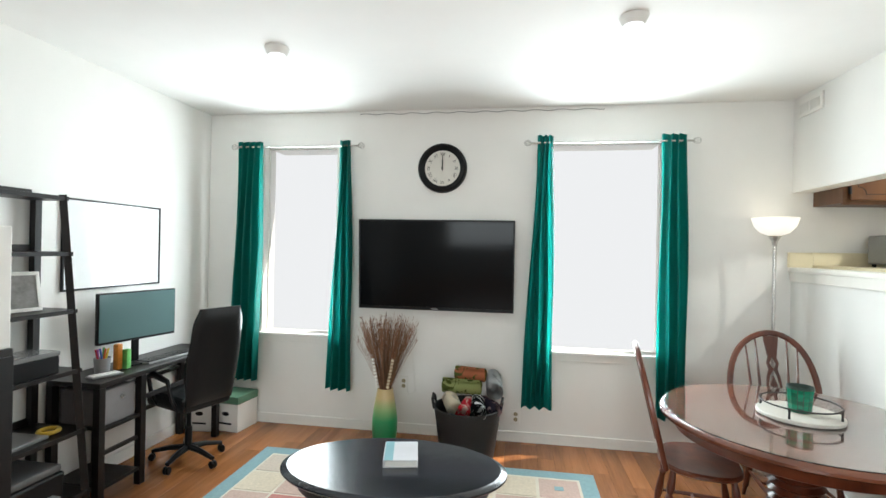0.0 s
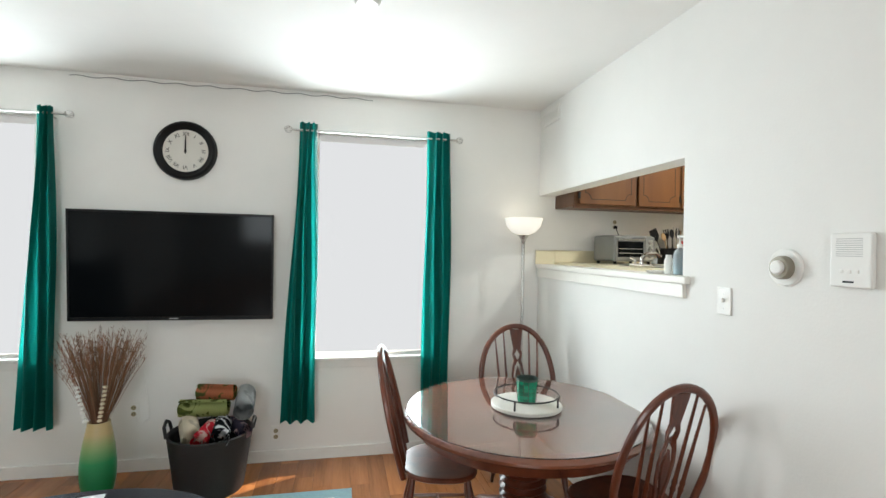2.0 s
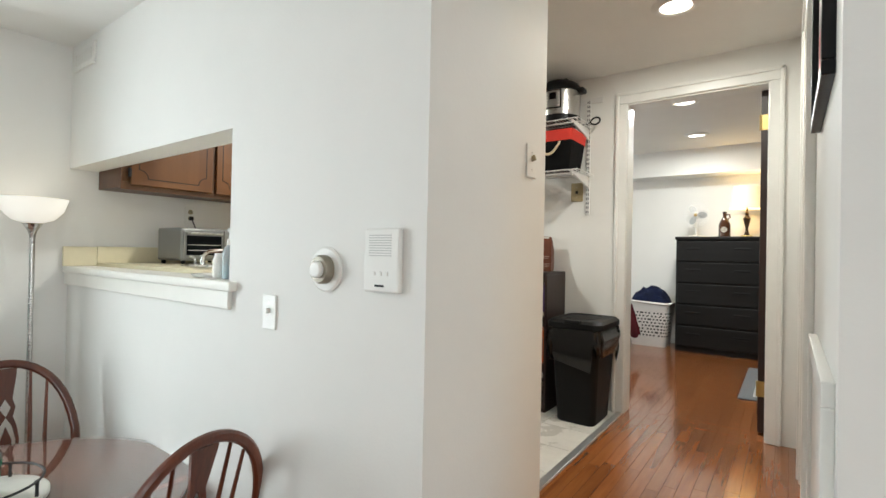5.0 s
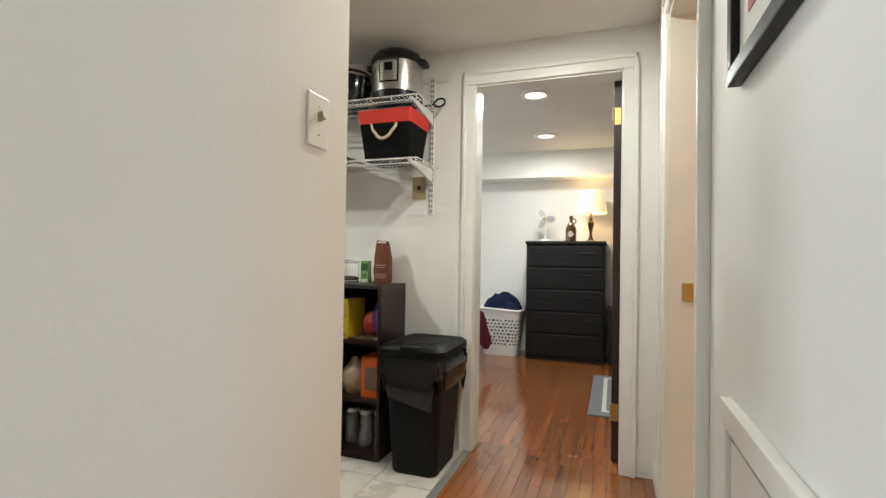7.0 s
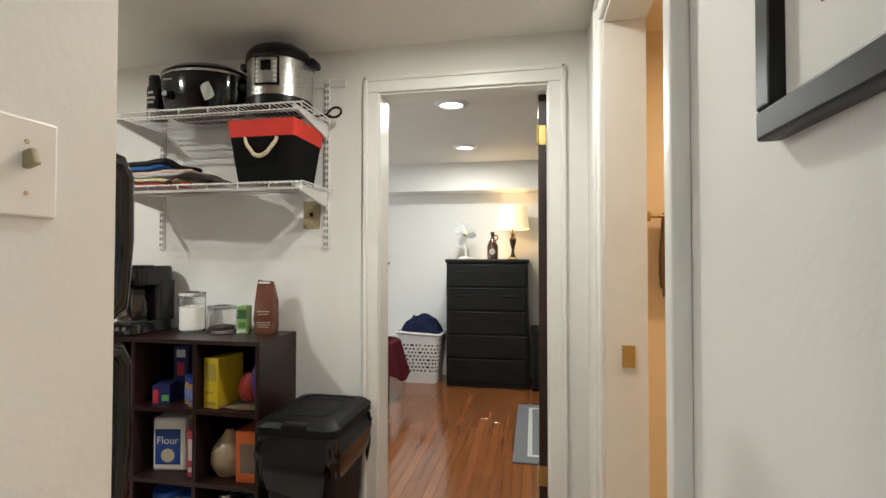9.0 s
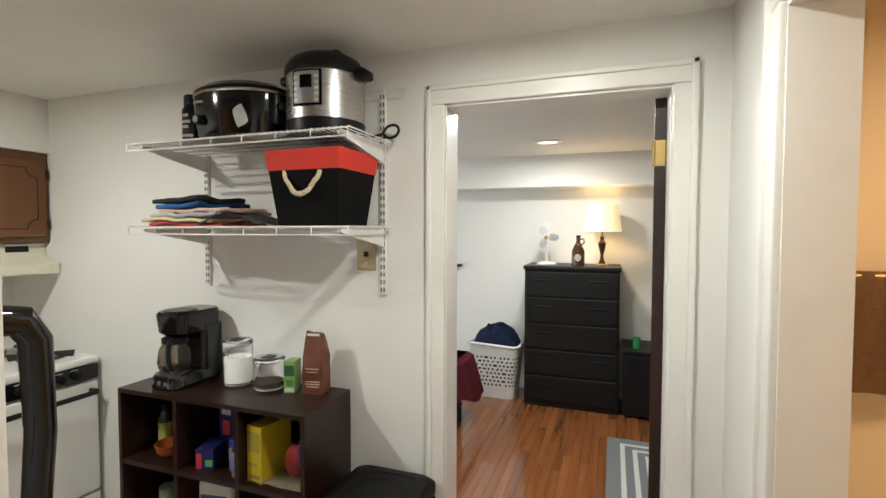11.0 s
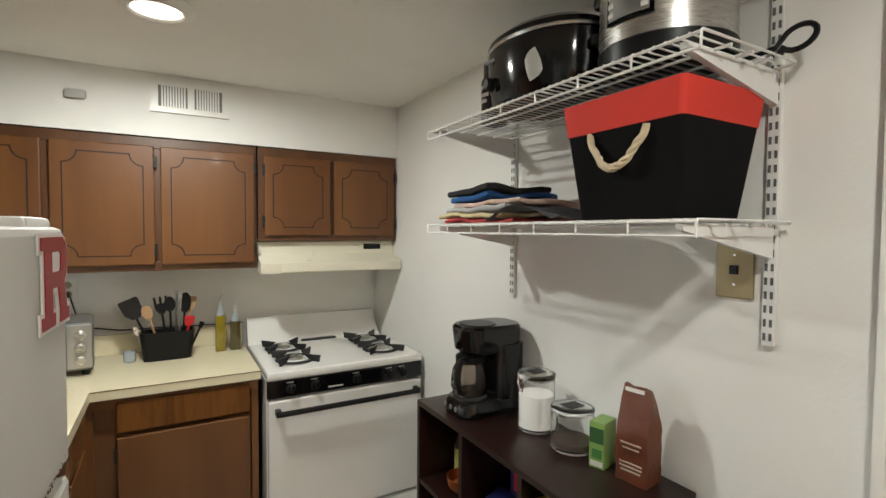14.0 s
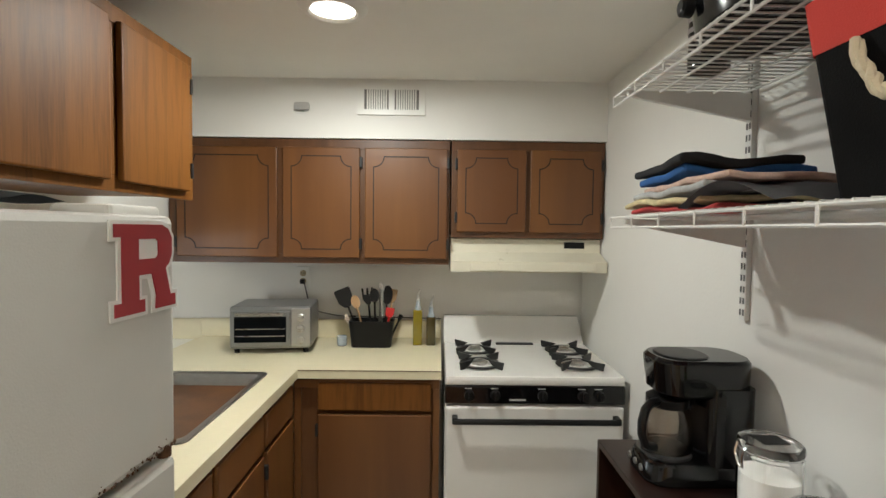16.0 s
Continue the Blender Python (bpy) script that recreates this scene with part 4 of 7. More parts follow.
M_COVER = mat("pale_book_cover", (0.60, 0.60, 0.62), 0.5, vary=0.06)
part("pages", one(box, -0.082, 0.084, -0.115, 0.115, 0.004, 0.034), M_PAPER, bkk)
bm = bmesh.new()
box(bm, -0.088, 0.09, -0.122, 0.122, 0.034, 0.038, r=0.001)
box(bm, -0.088, 0.09, -0.122, 0.122, 0.0, 0.004, r=0.001)
box(bm, -0.092, -0.086, -0.122, 0.122, 0.0, 0.038, r=0.002)
part("cover", bm, M_COVER, bkk)
part("cover_band", one(box, -0.087, -0.04, -0.121, 0.121, 0.038, 0.0388), mat("teal_cover_band", (0.22, 0.42, 0.46), 0.5), bkk, "light teal stripe")

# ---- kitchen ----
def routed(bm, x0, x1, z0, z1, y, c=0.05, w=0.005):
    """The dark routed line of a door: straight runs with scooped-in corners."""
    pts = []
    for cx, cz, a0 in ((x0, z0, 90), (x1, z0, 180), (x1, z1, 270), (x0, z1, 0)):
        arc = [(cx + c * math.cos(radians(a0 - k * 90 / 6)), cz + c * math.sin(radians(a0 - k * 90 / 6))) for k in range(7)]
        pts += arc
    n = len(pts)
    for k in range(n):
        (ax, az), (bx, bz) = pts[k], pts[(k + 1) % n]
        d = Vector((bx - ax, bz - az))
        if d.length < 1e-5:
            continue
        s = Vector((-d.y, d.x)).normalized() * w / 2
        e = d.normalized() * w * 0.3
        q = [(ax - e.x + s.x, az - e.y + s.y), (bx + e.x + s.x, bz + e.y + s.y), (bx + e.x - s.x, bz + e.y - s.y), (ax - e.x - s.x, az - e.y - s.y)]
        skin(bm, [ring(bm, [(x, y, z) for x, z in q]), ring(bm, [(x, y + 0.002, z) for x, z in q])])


def cab_door(parent, x0, x1, z0, z1, y, material, groove=True, hinge=0, name="door"):
    d = part(name, one(box, x0, x1, y - 0.019, y, z0, z1, r=0.005), material, parent)
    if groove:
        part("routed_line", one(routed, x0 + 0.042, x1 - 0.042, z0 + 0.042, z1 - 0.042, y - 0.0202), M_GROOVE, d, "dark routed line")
    if hinge:
        hx = x0 - 0.004 if hinge < 0 else x1 + 0.004
        for z in (z0 + 0.07, z1 - 0.07):
            part("hinge", one(box, hx - 0.006, hx + 0.006, y - 0.024, y, z - 0.026, z + 0.026, r=0.002), M_IRON, d, "dark hinge")
    return d


def upper_cabinet(at, turn, x0, x1, z0, z1, depth, doors, mdoor, mframe, label, groove=True):
    """Local frame: the wall is y = 0, the front at y = -depth."""
    u = thing("upper_cabinet", at, label, "kitchen cabinet", "upper kitchen cabinets", turn)
    bm = bmesh.new()
    box(bm, x0, x1, -depth + 0.018, -0.003, z0 + 0.012, z1)
    part("carcass", bm, mframe, u)
    bm = bmesh.new()
    xs = [x0] + [(a[1] + b[0]) / 2 for a, b in zip(doors, doors[1:])] + [x1]
    box(bm, x0, x1, -depth, -depth + 0.018, z0, z0 + 0.045, r=0.002)
    box(bm, x0, x1, -depth, -depth + 0.018, z1 - 0.05, z1, r=0.002)
    for k, x in enumerate(xs):
        a, b = (x, x + 0.035) if k == 0 else ((x - 0.035, x) if k == len(xs) - 1 else (x - 0.022, x + 0.022))
        box(bm, a, b, -depth - 0.0008, -depth + 0.018, z0 + 0.045, z1 - 0.05, r=0.002)
    part("face_frame", bm, mframe, u)
    for a, b, hg in doors:
        cab_door(u, a, b, z0 + 0.028, z1 - 0.042, -depth - 0.0015, mdoor, groove, hg)
    return u


upper_cabinet((0, N, 0), 0, 4.145, 5.50, 1.357, 1.957, 0.33, [(4.19, 4.672, -1), (4.698, 5.068, 1), (5.092, 5.488, 1)], M_CAB, M_CABDARK, "brown wall cabinet with scooped routed doors")
upper_cabinet((0, N, 0), 0, 5.508, SH - 0.004, 1.490, 1.957, 0.33, [(5.535, 5.868, -1), (5.89, 6.232, 1)], M_CAB, M_CABDARK, "short brown wall cabinet over the range hood")
upper_cabinet((E + T, 0, 0), 90, 2.62, 4.045, 1.62, 2.115, 0.44, [(2.66, 3.12, -1), (3.15, 3.60, -1), (3.645, 3.995, 1)], M_OAKCAB, M_OAKCAB, "honey oak wall cabinet above the refrigerator", False)


def base_cabinet(at, turn, x0, x1, depth, bays, label):
    b = thing("base_cabinet", at, label, "kitchen cabinet", "base kitchen cabinets", turn)
    bm = bmesh.new()
    box(bm, x0, x1, -depth + 0.02, -0.02, 0.10, 0.882)
    box(bm, x0, x1, -depth + 0.08, -0.02, 0.0, 0.10)
    part("carcass", bm, M_CABDARK, b)
    bm = bmesh.new()
    box(bm, x0, x1, -depth, -depth + 0.02, 0.833, 0.882, r=0.002)
    box(bm, x0, x1, -depth, -depth + 0.02, 0.10, 0.14, r=0.002)
    box(bm, x0, x0 + 0.03, -depth, -depth + 0.02, 0.14, 0.833, r=0.002)
    box(bm, x1 - 0.03, x1, -depth, -depth + 0.02, 0.14, 0.833, r=0.002)
    part("face_frame", bm, M_CAB, b)
    for a, c in bays:
        part("drawer_front", one(box, a, c, -depth - 0.02, -depth - 0.001, 0.740, 0.863, r=0.006), M_OAKCAB if turn == 0 else M_CAB, b)
        cab_door(b, a, c, 0.15, 0.723, -depth - 0.0015, M_CAB, False, -1)
    return b


base_cabinet((0, N, 0), 0, 4.828, 5.462, 0.60, [(4.935, 5.425)], "brown base cabinet with a drawer beside the stove")
base_cabinet((E + T, 0, 0), 90, 3.24, 4.38, 0.685, [(3.28, 3.62), (3.65, 4.0), (4.03, 4.34)], "brown base cabinet under the sink")

# worktop with a sink hole: (4.32..4.75, 3.62..4.30)
bm = bmesh.new()
X0, X1 = E + T + 0.001, 4.85
for b in ((X0, 4.33, 3.24, N - 0.002), (4.33, 4.735, 4.285, N - 0.002), (4.735, X1, 3.24, N - 0.002), (4.33, 4.735, 3.24, 3.67), (X1, 5.468, 4.372, N - 0.002)):
    box(bm, b[0], b[1], b[2], b[3], 0.884, 0.923)
wt = solid("worktop", bm, M_COUNTER, "cream laminate L-shaped kitchen worktop", "worktop")
part("edge_band", one(box, X1, X1 + 0.003, 3.24, 4.369, 0.884, 0.923), M_COUNTER, wt)
part("edge_band", one(box, X1 + 0.003, 5.468, 4.369, 4.372, 0.884, 0.923), M_COUNTER, wt)
part("seam_line", one(box, X1 + 0.003, 5.468, 4.3675, 4.369, 0.918, 0.9205), M_CABDARK, wt, "dark laminate seam")
part("back_splash", one(box, X0, 5.468, N - 0.022, N - 0.002, 0.923, 1.023, r=0.003), M_COUNTER, wt, "low cream splash")

sk = thing("kitchen_sink", (4.53, 3.98, 0.923), "stainless steel drop-in kitchen sink", "sink")


def rrect(hx, hy, r, z, n=5):
    return [(sx * (hx - r) + r * math.cos(a), sy * (hy - r) + r * math.sin(a), z) for sx, sy, a0 in ((1, 1, 0), (-1, 1, 90), (-1, -1, 180), (1, -1, 270)) for a in [radians(a0 + 90 * k / n) for k in range(n + 1)]]


bm = bmesh.new()
skin(bm, [ring(bm, rrect(*q)) for q in ((0.222, 0.332, 0.03, 0.001), (0.222, 0.332, 0.03, 0.006), (0.214, 0.324, 0.028, 0.008), (0.198, 0.305, 0.035, 0.004), (0.192, 0.298, 0.04, -0.012), (0.178, 0.285, 0.05, -0.16), (0.15, 0.25, 0.05, -0.175), (0.02, 0.02, 0.008, -0.18))], cap=False)
part("basin", bm, mat("satin_stainless", (0.36, 0.35, 0.33), 0.42, 1.0, vary=0.08, scale=20, stretch=(1, 8, 1)), sk)
part("drain", one(lathe, [(0.045, -0.172), (0.04, -0.168), (0.03, -0.178), (0.002, -0.178)], 24), M_CHROME, sk)
f = thing("faucet", (4.27, 3.98, 0.923), "chrome kitchen faucet behind the sink", "faucet")
part("base", one(box, -0.025, 0.025, -0.10, 0.10, 0, 0.02, r=0.008), M_CHROME, f)
part("spout", one(tube, [(0, 0, 0.02), (0, 0, 0.06), (0.03, 0, 0.085), (0.10, 0, 0.09), (0.14, 0, 0.07)], 0.011, 12), M_CHROME, f)
part("lever", one(tube, [(0, 0.07, 0.02), (0, 0.07, 0.045), (-0.02, 0.09, 0.06)], 0.008, 10), M_CHROME, f)


def bottle(name, at, label, prof, material, cap=None, capm=None, liquid=None, liqm=None, seg=20):
    b = thing(name, at, label, "bottle")
    part("body", one(lathe, prof, seg), material, b)
    if liquid:
        part("liquid", one(lathe, liquid, seg), liqm, b)
    if cap:
        part("cap", one(lathe, cap, 16), capm, b)
    return b


M_BLUELIQ = mat("blue_liquid", (0.01, 0.16, 0.42), 0.15, vary=0.03, coat=0.5)
M_CLEARPL = mat("clear_plastic", (0.55, 0.62, 0.66), 0.15, vary=0, spec=0.6, alpha=0.5)
sp = bottle("soap_dispenser", (4.06, 3.36, 0.906), "clear hand soap bottle with a white pump", [(0.028, 0), (0.032, 0.006), (0.032, 0.10), (0.022, 0.125), (0.012, 0.135)], M_CLEARPL, [(0.014, 0.135), (0.014, 0.155), (0.006, 0.158), (0.006, 0.185), (0.012, 0.186), (0.012, 0.2)], M_PLASTIC, [(0.027, 0.002), (0.03, 0.05), (0.03, 0.052)], mat("pale_blue_soap", (0.25, 0.5, 0.55), 0.2))
part("nozzle", one(box, -0.006, 0.006, -0.05, 0.0, 0.186, 0.197, r=0.003), M_PLASTIC, sp)
sp = bottle("soap_dispenser", (4.07, 3.295, 0.906), "tall bottle of blue dish soap with a pump", [(0.03, 0), (0.034, 0.006), (0.034, 0.14), (0.022, 0.165), (0.012, 0.172)], M_CLEARPL, [(0.015, 0.172), (0.015, 0.19), (0.005, 0.192), (0.005, 0.235), (0.011, 0.236), (0.011, 0.25)], mat("grey_pump", (0.4, 0.42, 0.42), 0.3), [(0.028, 0.002), (0.032, 0.01), (0.032, 0.09), (0.03, 0.092)], M_BLUELIQ)
part("nozzle", one(box, -0.005, 0.005, -0.045, 0.0, 0.237, 0.247, r=0.003), bpy.data.materials["grey_pump"], sp)
bottle("soap_bottle", (4.05, 3.43, 0.906), "small white plastic bottle on the ledge", [(0.02, 0), (0.022, 0.005), (0.022, 0.07), (0.016, 0.085)], M_PLASTIC, [(0.015, 0.085), (0.015, 0.1)], M_PLASTIC)
bm = one(lathe, [(0.05, 0), (0.06, 0.004), (0.068, 0.014), (0.066, 0.014), (0.055, 0.006), (0.002, 0.005)], 32)
solid("small_dish", bm, M_ENAMEL, "small white dish on the ledge", "dish", at=(4.06, 3.52, 0.906))

# toaster oven
to = thing("toaster_oven", (4.635, 4.745, 0.923), "grey toaster oven on the corner of the worktop", "toaster oven", turn=6)
to.scale = (0.95, 0.95, 0.97)
M_GREYMETAL = mat("grey_metal_paint", (0.25, 0.25, 0.245), 0.35, 0.6, vary=0.05)
part("body", one(box, -0.20, 0.20, -0.13, 0.15, 0.022, 0.235, r=0.015), M_GREYMETAL, to)
part("control_panel", one(box, 0.105, 0.197, -0.138, -0.128, 0.035, 0.225, r=0.003), mat("silver_panel", (0.42, 0.42, 0.41), 0.35, 0.8), to)
dr = part("door", one(box, -0.19, 0.098, -0.140, -0.128, 0.04, 0.21, r=0.003), M_GREYMETAL, to)
part("window", one(box, -0.172, 0.08, -0.1425, -0.139, 0.058, 0.185), M_SCREEN, dr, "dark oven glass")
for z in (0.09, 0.125):
    part("rack", one(tube, [(-0.165, -0.144, z), (0.073, -0.144, z)], 0.002, 6), M_STEEL, dr)
part("handle", one(tube, [(-0.16, -0.14, 0.198), (-0.16, -0.165, 0.2), (0.07, -0.165, 0.2), (0.07, -0.14, 0.198)], 0.007, 10), M_STEEL, dr)
for z in (0.07, 0.125, 0.18):
    part("knob", one(lathe, [(0.021, 0), (0.019, 0.018), (0.012, 0.022)], 24, pose(0.152, -0.137, z, 90)), M_STEEL, to)
for x, y in ((-0.17, -0.10), (0.17, -0.10), (-0.17, 0.12), (0.17, 0.12)):
    part("foot", one(lathe, [(0.013, 0), (0.015, 0.024)], 12, pose(x, y, 0)), M_BLACK, to)

# utensil caddy
uc = thing("utensil_caddy", (5.11, 4.80, 0.923), "black caddy full of cooking utensils", "utensil holder")
bm = bmesh.new()
skin(bm, [ring(bm, rrect(*q)) for q in ((0.10, 0.05, 0.025, 0), (0.115, 0.06, 0.03, 0.135), (0.110, 0.055, 0.028, 0.135), (0.095, 0.045, 0.022, 0.01))])
part("bin", bm, M_BLACK, uc)
M_UTW = wood("utensil_wood", (0.28, 0.16, 0.07), (0.42, 0.26, 0.13), 0.6, "z")
M_REDSIL = mat("red_silicone", (0.5, 0.02, 0.02), 0.4)


def slab(bm, pts, m, th=0.004):
    """A flat outline (x, z) with thickness, bevelled, placed by m."""
    a = ring(bm, [(x, -th / 2, z) for x, z in pts])
    b = ring(bm, [(x, th / 2, z) for x, z in pts])
    skin(bm, [a, b])
    bmesh.ops.transform(bm, matrix=m, verts=a + b)


OVAL = [(0.5 * math.sin(a), 0.5 - 0.5 * math.cos(a)) for a in [k * math.pi / 8 for k in range(16)]]
TURNER = [(-0.18, 0.0), (0.18, 0.0), (0.46, 0.3), (0.5, 0.92), (0.42, 1.0), (-0.42, 1.0), (-0.5, 0.92), (-0.46, 0.3)]
FORK = [(-0.15, 0), (0.15, 0), (0.45, 0.3), (0.5, 1.0), (0.34, 1.0), (0.3, 0.6), (0.1, 0.6), (0.08, 1.0), (-0.08, 1.0), (-0.1, 0.6), (-0.3, 0.6), (-0.34, 1.0), (-0.5, 1.0), (-0.45, 0.3)]
for dx, dy, lean, tip, shape, w, h, mm, lb in (
        (-0.05, 0.01, -22, 0.20, TURNER, 0.085, 0.10, M_BLACK, "black turner standing in the caddy"),
        (-0.02, -0.02, -16, 0.19, OVAL, 0.045, 0.07, M_UTW, "wooden spoon leaning in the caddy"),
        (0.0, 0.02, -6, 0.20, FORK, 0.06, 0.085, M_BLACK, "black pasta fork standing in the caddy"),
        (0.02, 0.0, -2, 0.21, OVAL, 0.05, 0.075, M_BLACK, "black spoon standing in the caddy"),
        (0.035, 0.02, 1, 0.28, TURNER, 0.016, 0.03, M_STEEL, "steel tongs standing in the caddy"),
        (0.047, -0.01, 2, 0.27, TURNER, 0.016, 0.03, M_STEEL, "steel tongs standing in the caddy"),
        (0.06, 0.01, 4, 0.20, OVAL, 0.055, 0.10, M_BLACK, "black ladle standing in the caddy"),
        (0.07, 0.025, 8, 0.21, TURNER, 0.045, 0.07, M_UTW, "wooden turner standing in the caddy"),
        (0.065, -0.02, 10, 0.14, TURNER, 0.045, 0.05, M_REDSIL, "red silicone brush in the caddy"),
        (0.085, -0.01, 24, 0.13, TURNER, 0.022, 0.035, M_BLACK, "black handled peeler in the caddy"),
        (-0.085, -0.01, -18, 0.11, OVAL, 0.022, 0.05, M_STEEL, "small steel whisk in the caddy")):
    ut = thing("cooking_utensil", (5.11 + dx, 4.80 + dy, 0.936), lb, "utensil", "utensils in the caddy")
    ut.matrix_world = pose(5.11 + dx, 4.80 + dy, 0.936, 0, lean, 0)
    part("handle", one(tube, [(0, 0, 0), (0, 0, tip * 0.6), (0, 0, tip + 0.006)], [0.006, 0.0055, 0.005], 8), mm, ut)
    part("head", one(slab, [(x * w, z * h) for x, z in shape], pose(0, 0, tip, -6, 0, 10)), mm, ut)

M_OIL = mat("olive_oil", (0.22, 0.17, 0.012), 0.1, vary=0.05, coat=0.6)
M_VIN = mat("dark_vinegar", (0.06, 0.045, 0.012), 0.1, vary=0.05, coat=0.6)
for x, h, mm, lb in ((5.345, 0.185, M_OIL, "glass bottle of olive oil with a pourer"), (5.415, 0.15, M_VIN, "glass bottle of dark vinegar with a pourer")):
    b = thing("oil_bottle", (x, 4.83, 0.923), lb, "bottle", "bottles by the stove")
    part("body", one(box, -0.024, 0.024, -0.024, 0.024, 0, h, r=0.006), mm, b)
    part("neck", one(lathe, [(0.022, h - 0.002), (0.012, h + 0.018), (0.011, h + 0.05)], 16), M_CLEARPL, b)
    part("pourer", one(tube, [(0, 0, h + 0.05), (0, 0, h + 0.075), (0.012, 0, h + 0.11)], [0.01, 0.006, 0.003], 8), M_STEEL, b, "metal pourer")
bm = one(lathe, [(0.022, 0), (0.025, 0.004), (0.026, 0.05), (0.024, 0.05), (0.022, 0.008), (0.002, 0.006)], 20)
solid("shot_glass", bm, M_CLEARPL, "small clear glass on the worktop", "glass", at=(4.955, 4.80, 0.923))
bm = one(tube, [(4.71, 4.985, 1.22), (4.74, 4.96, 1.12), (4.80, 4.95, 1.07), (4.9, 4.95, 1.05), (5.0, 4.95, 1.045)], 0.0035, 6)
solid("power_cord", bm, M_BLACK, "black power cord along the splash", "cord")
bm = one(tube, [(4.98, 4.972, 1.045), (5.2, 4.972, 1.04), (5.47, 4.972, 1.035)], 0.003, 6)
solid("power_cord", bm, M_BLACK, "thin dark cord behind the bottles", "cord")

# stove
st = thing("gas_stove", (5.858, 4.625, 0.0), "white gas stove with black control panel and four burners", "stove")
HW = 0.382
part("body", one(box, -HW, HW, -0.30, 0.33, 0.06, 0.868, r=0.004), M_ENAMEL, st)
bm = bmesh.new()
box(bm, -HW, HW, -0.335, 0.33, 0.868, 0.905, r=0.008)
part("cooktop", bm, M_ENAMEL, st, "white enamel cooktop")
bm = bmesh.new()
a = [(-HW, 0.25, 0.904), (HW, 0.25, 0.904), (HW, 0.345, 0.904), (-HW, 0.345, 0.904)]
b = [(-HW, 0.315, 1.038), (HW - 0.02, 0.315, 1.038), (HW - 0.02, 0.345, 1.038), (-HW, 0.345, 1.038)]
skin(bm, [ring(bm, a), ring(bm, b)])
part("backguard", bm, M_ENAMEL, st)
part("oven_vent", one(box, -0.10, 0.10, 0.215, 0.245, 0.903, 0.914, r=0.003), M_IRON, st, "black oven vent")
cp = part("control_panel", one(box, -HW, HW, -0.332, -0.30, 0.792, 0.866, r=0.004), M_BLACKGLOSS, st, "black control panel")
for x in (-0.28, -0.17, 0.03, 0.2, 0.27):
    kb = part("knob", one(lathe, [(0.022, 0), (0.020, 0.016), (0.014, 0.018)], 24, pose(x, -0.332, 0.828, 90)), M_BLACK, cp)
    part("pointer", one(box, x - 0.003, x + 0.003, -0.358, -0.348, 0.812, 0.846, r=0.001), M_BLACK, kb)
    part("mark", one(box, x - 0.02, x + 0.012, -0.3335, -0.3315, 0.854, 0.857), mat("pale_print", (0.5, 0.5, 0.5), 0.5), cp)
part("maker_mark", one(box, -0.11, -0.04, -0.3335, -0.3315, 0.806, 0.813), bpy.data.materials["pale_print"], cp)
od = part("oven_door", one(box, -HW + 0.004, HW - 0.004, -0.335, -0.30, 0.235, 0.782, r=0.008), M_ENAMEL, st, "plain white oven door")
bm = bmesh.new()
tube(bm, [(-0.345, -0.375, 0.735), (0.345, -0.375, 0.735)], 0.012, 10)
for x in (-0.34, 0.34):
    box(bm, x - 0.012, x + 0.012, -0.38, -0.334, 0.724, 0.75, r=0.004)
part("handle", bm, M_BLACK, od, "long black handle")
dw = part("broiler_drawer", one(box, -HW + 0.004, HW - 0.004, -0.335, -0.30, 0.065, 0.222, r=0.008), M_ENAMEL, st)
part("handle", one(box, -0.18, 0.18, -0.352, -0.334, 0.175, 0.2, r=0.006), M_BLACK, dw, "black handle")
part("plinth", one(box, -HW + 0.02, HW - 0.02, -0.27, 0.3, 0.0, 0.065), M_IRON, st)
for bx, by in ((-0.228, 0.085), (-0.222, -0.165), (0.228, 0.085), (0.222, -0.165)):
    bn = part("burner", one(lathe, [(0.085, 0.904), (0.088, 0.908), (0.075, 0.907), (0.05, 0.9055), (0.035, 0.912), (0.033, 0.922), (0.025, 0.926), (0.002, 0.927)], 32, pose(bx, by, 0)), M_ENAMEL, st, "white burner bowl")
    part("burner_cap", one(lathe, [(0.036, 0.911), (0.037, 0.922), (0.026, 0.929), (0.002, 0.930)], 24, pose(bx, by, 0)), M_STEEL, bn, "dull metal burner cap")
    bm = bmesh.new()
    lathe(bm, [(0.070, 0.912), (0.072, 0.917), (0.092, 0.917), (0.095, 0.911)], 32, pose(bx, by, 0), cap=False)
    for k in range(4):
        m = pose(bx, by, 0, 0, 0, 45 + 90 * k)
        a = ring(bm, [(0.045, -0.002, 0.938), (0.135, -0.004, 0.940), (0.128, -0.004, 0.908), (0.088, -0.004, 0.910)])
        b = ring(bm, [(0.045, 0.002, 0.938), (0.135, 0.004, 0.940), (0.128, 0.004, 0.908), (0.088, 0.004, 0.910)])
        skin(bm, [a, b])
        bmesh.ops.transform(bm, matrix=m, verts=a + b)
    part("grate", bm, M_IRON, bn, "black cast iron grate")

# hood
st.scale = (0.98, 1.0, 1.021)

hd = thing("range_hood", (5.88, N, 1.33), "almond coloured range hood above the stove", "range hood")
bm = bmesh.new()
sec = [(0.0, 0.0), (-0.41, 0.0), (-0.415, 0.05), (-0.30, 0.09), (-0.295, 0.155), (0.0, 0.155)]
for_a = ring(bm, [(-0.372, y, z) for y, z in sec])
for_b = ring(bm, [(0.368, y, z) for y, z in sec])
skin(bm, [for_a, for_b])
part("body", bm, M_HOOD, hd)
part("lip", one(box, -0.28, 0.31, -0.4185, -0.412, 0.006, 0.044, r=0.002), M_HOOD, hd)
part("switch_panel", one(box, 0.19, 0.29, -0.302, -0.294, 0.112, 0.142, r=0.002), M_BLACK, hd, "black switch panel")

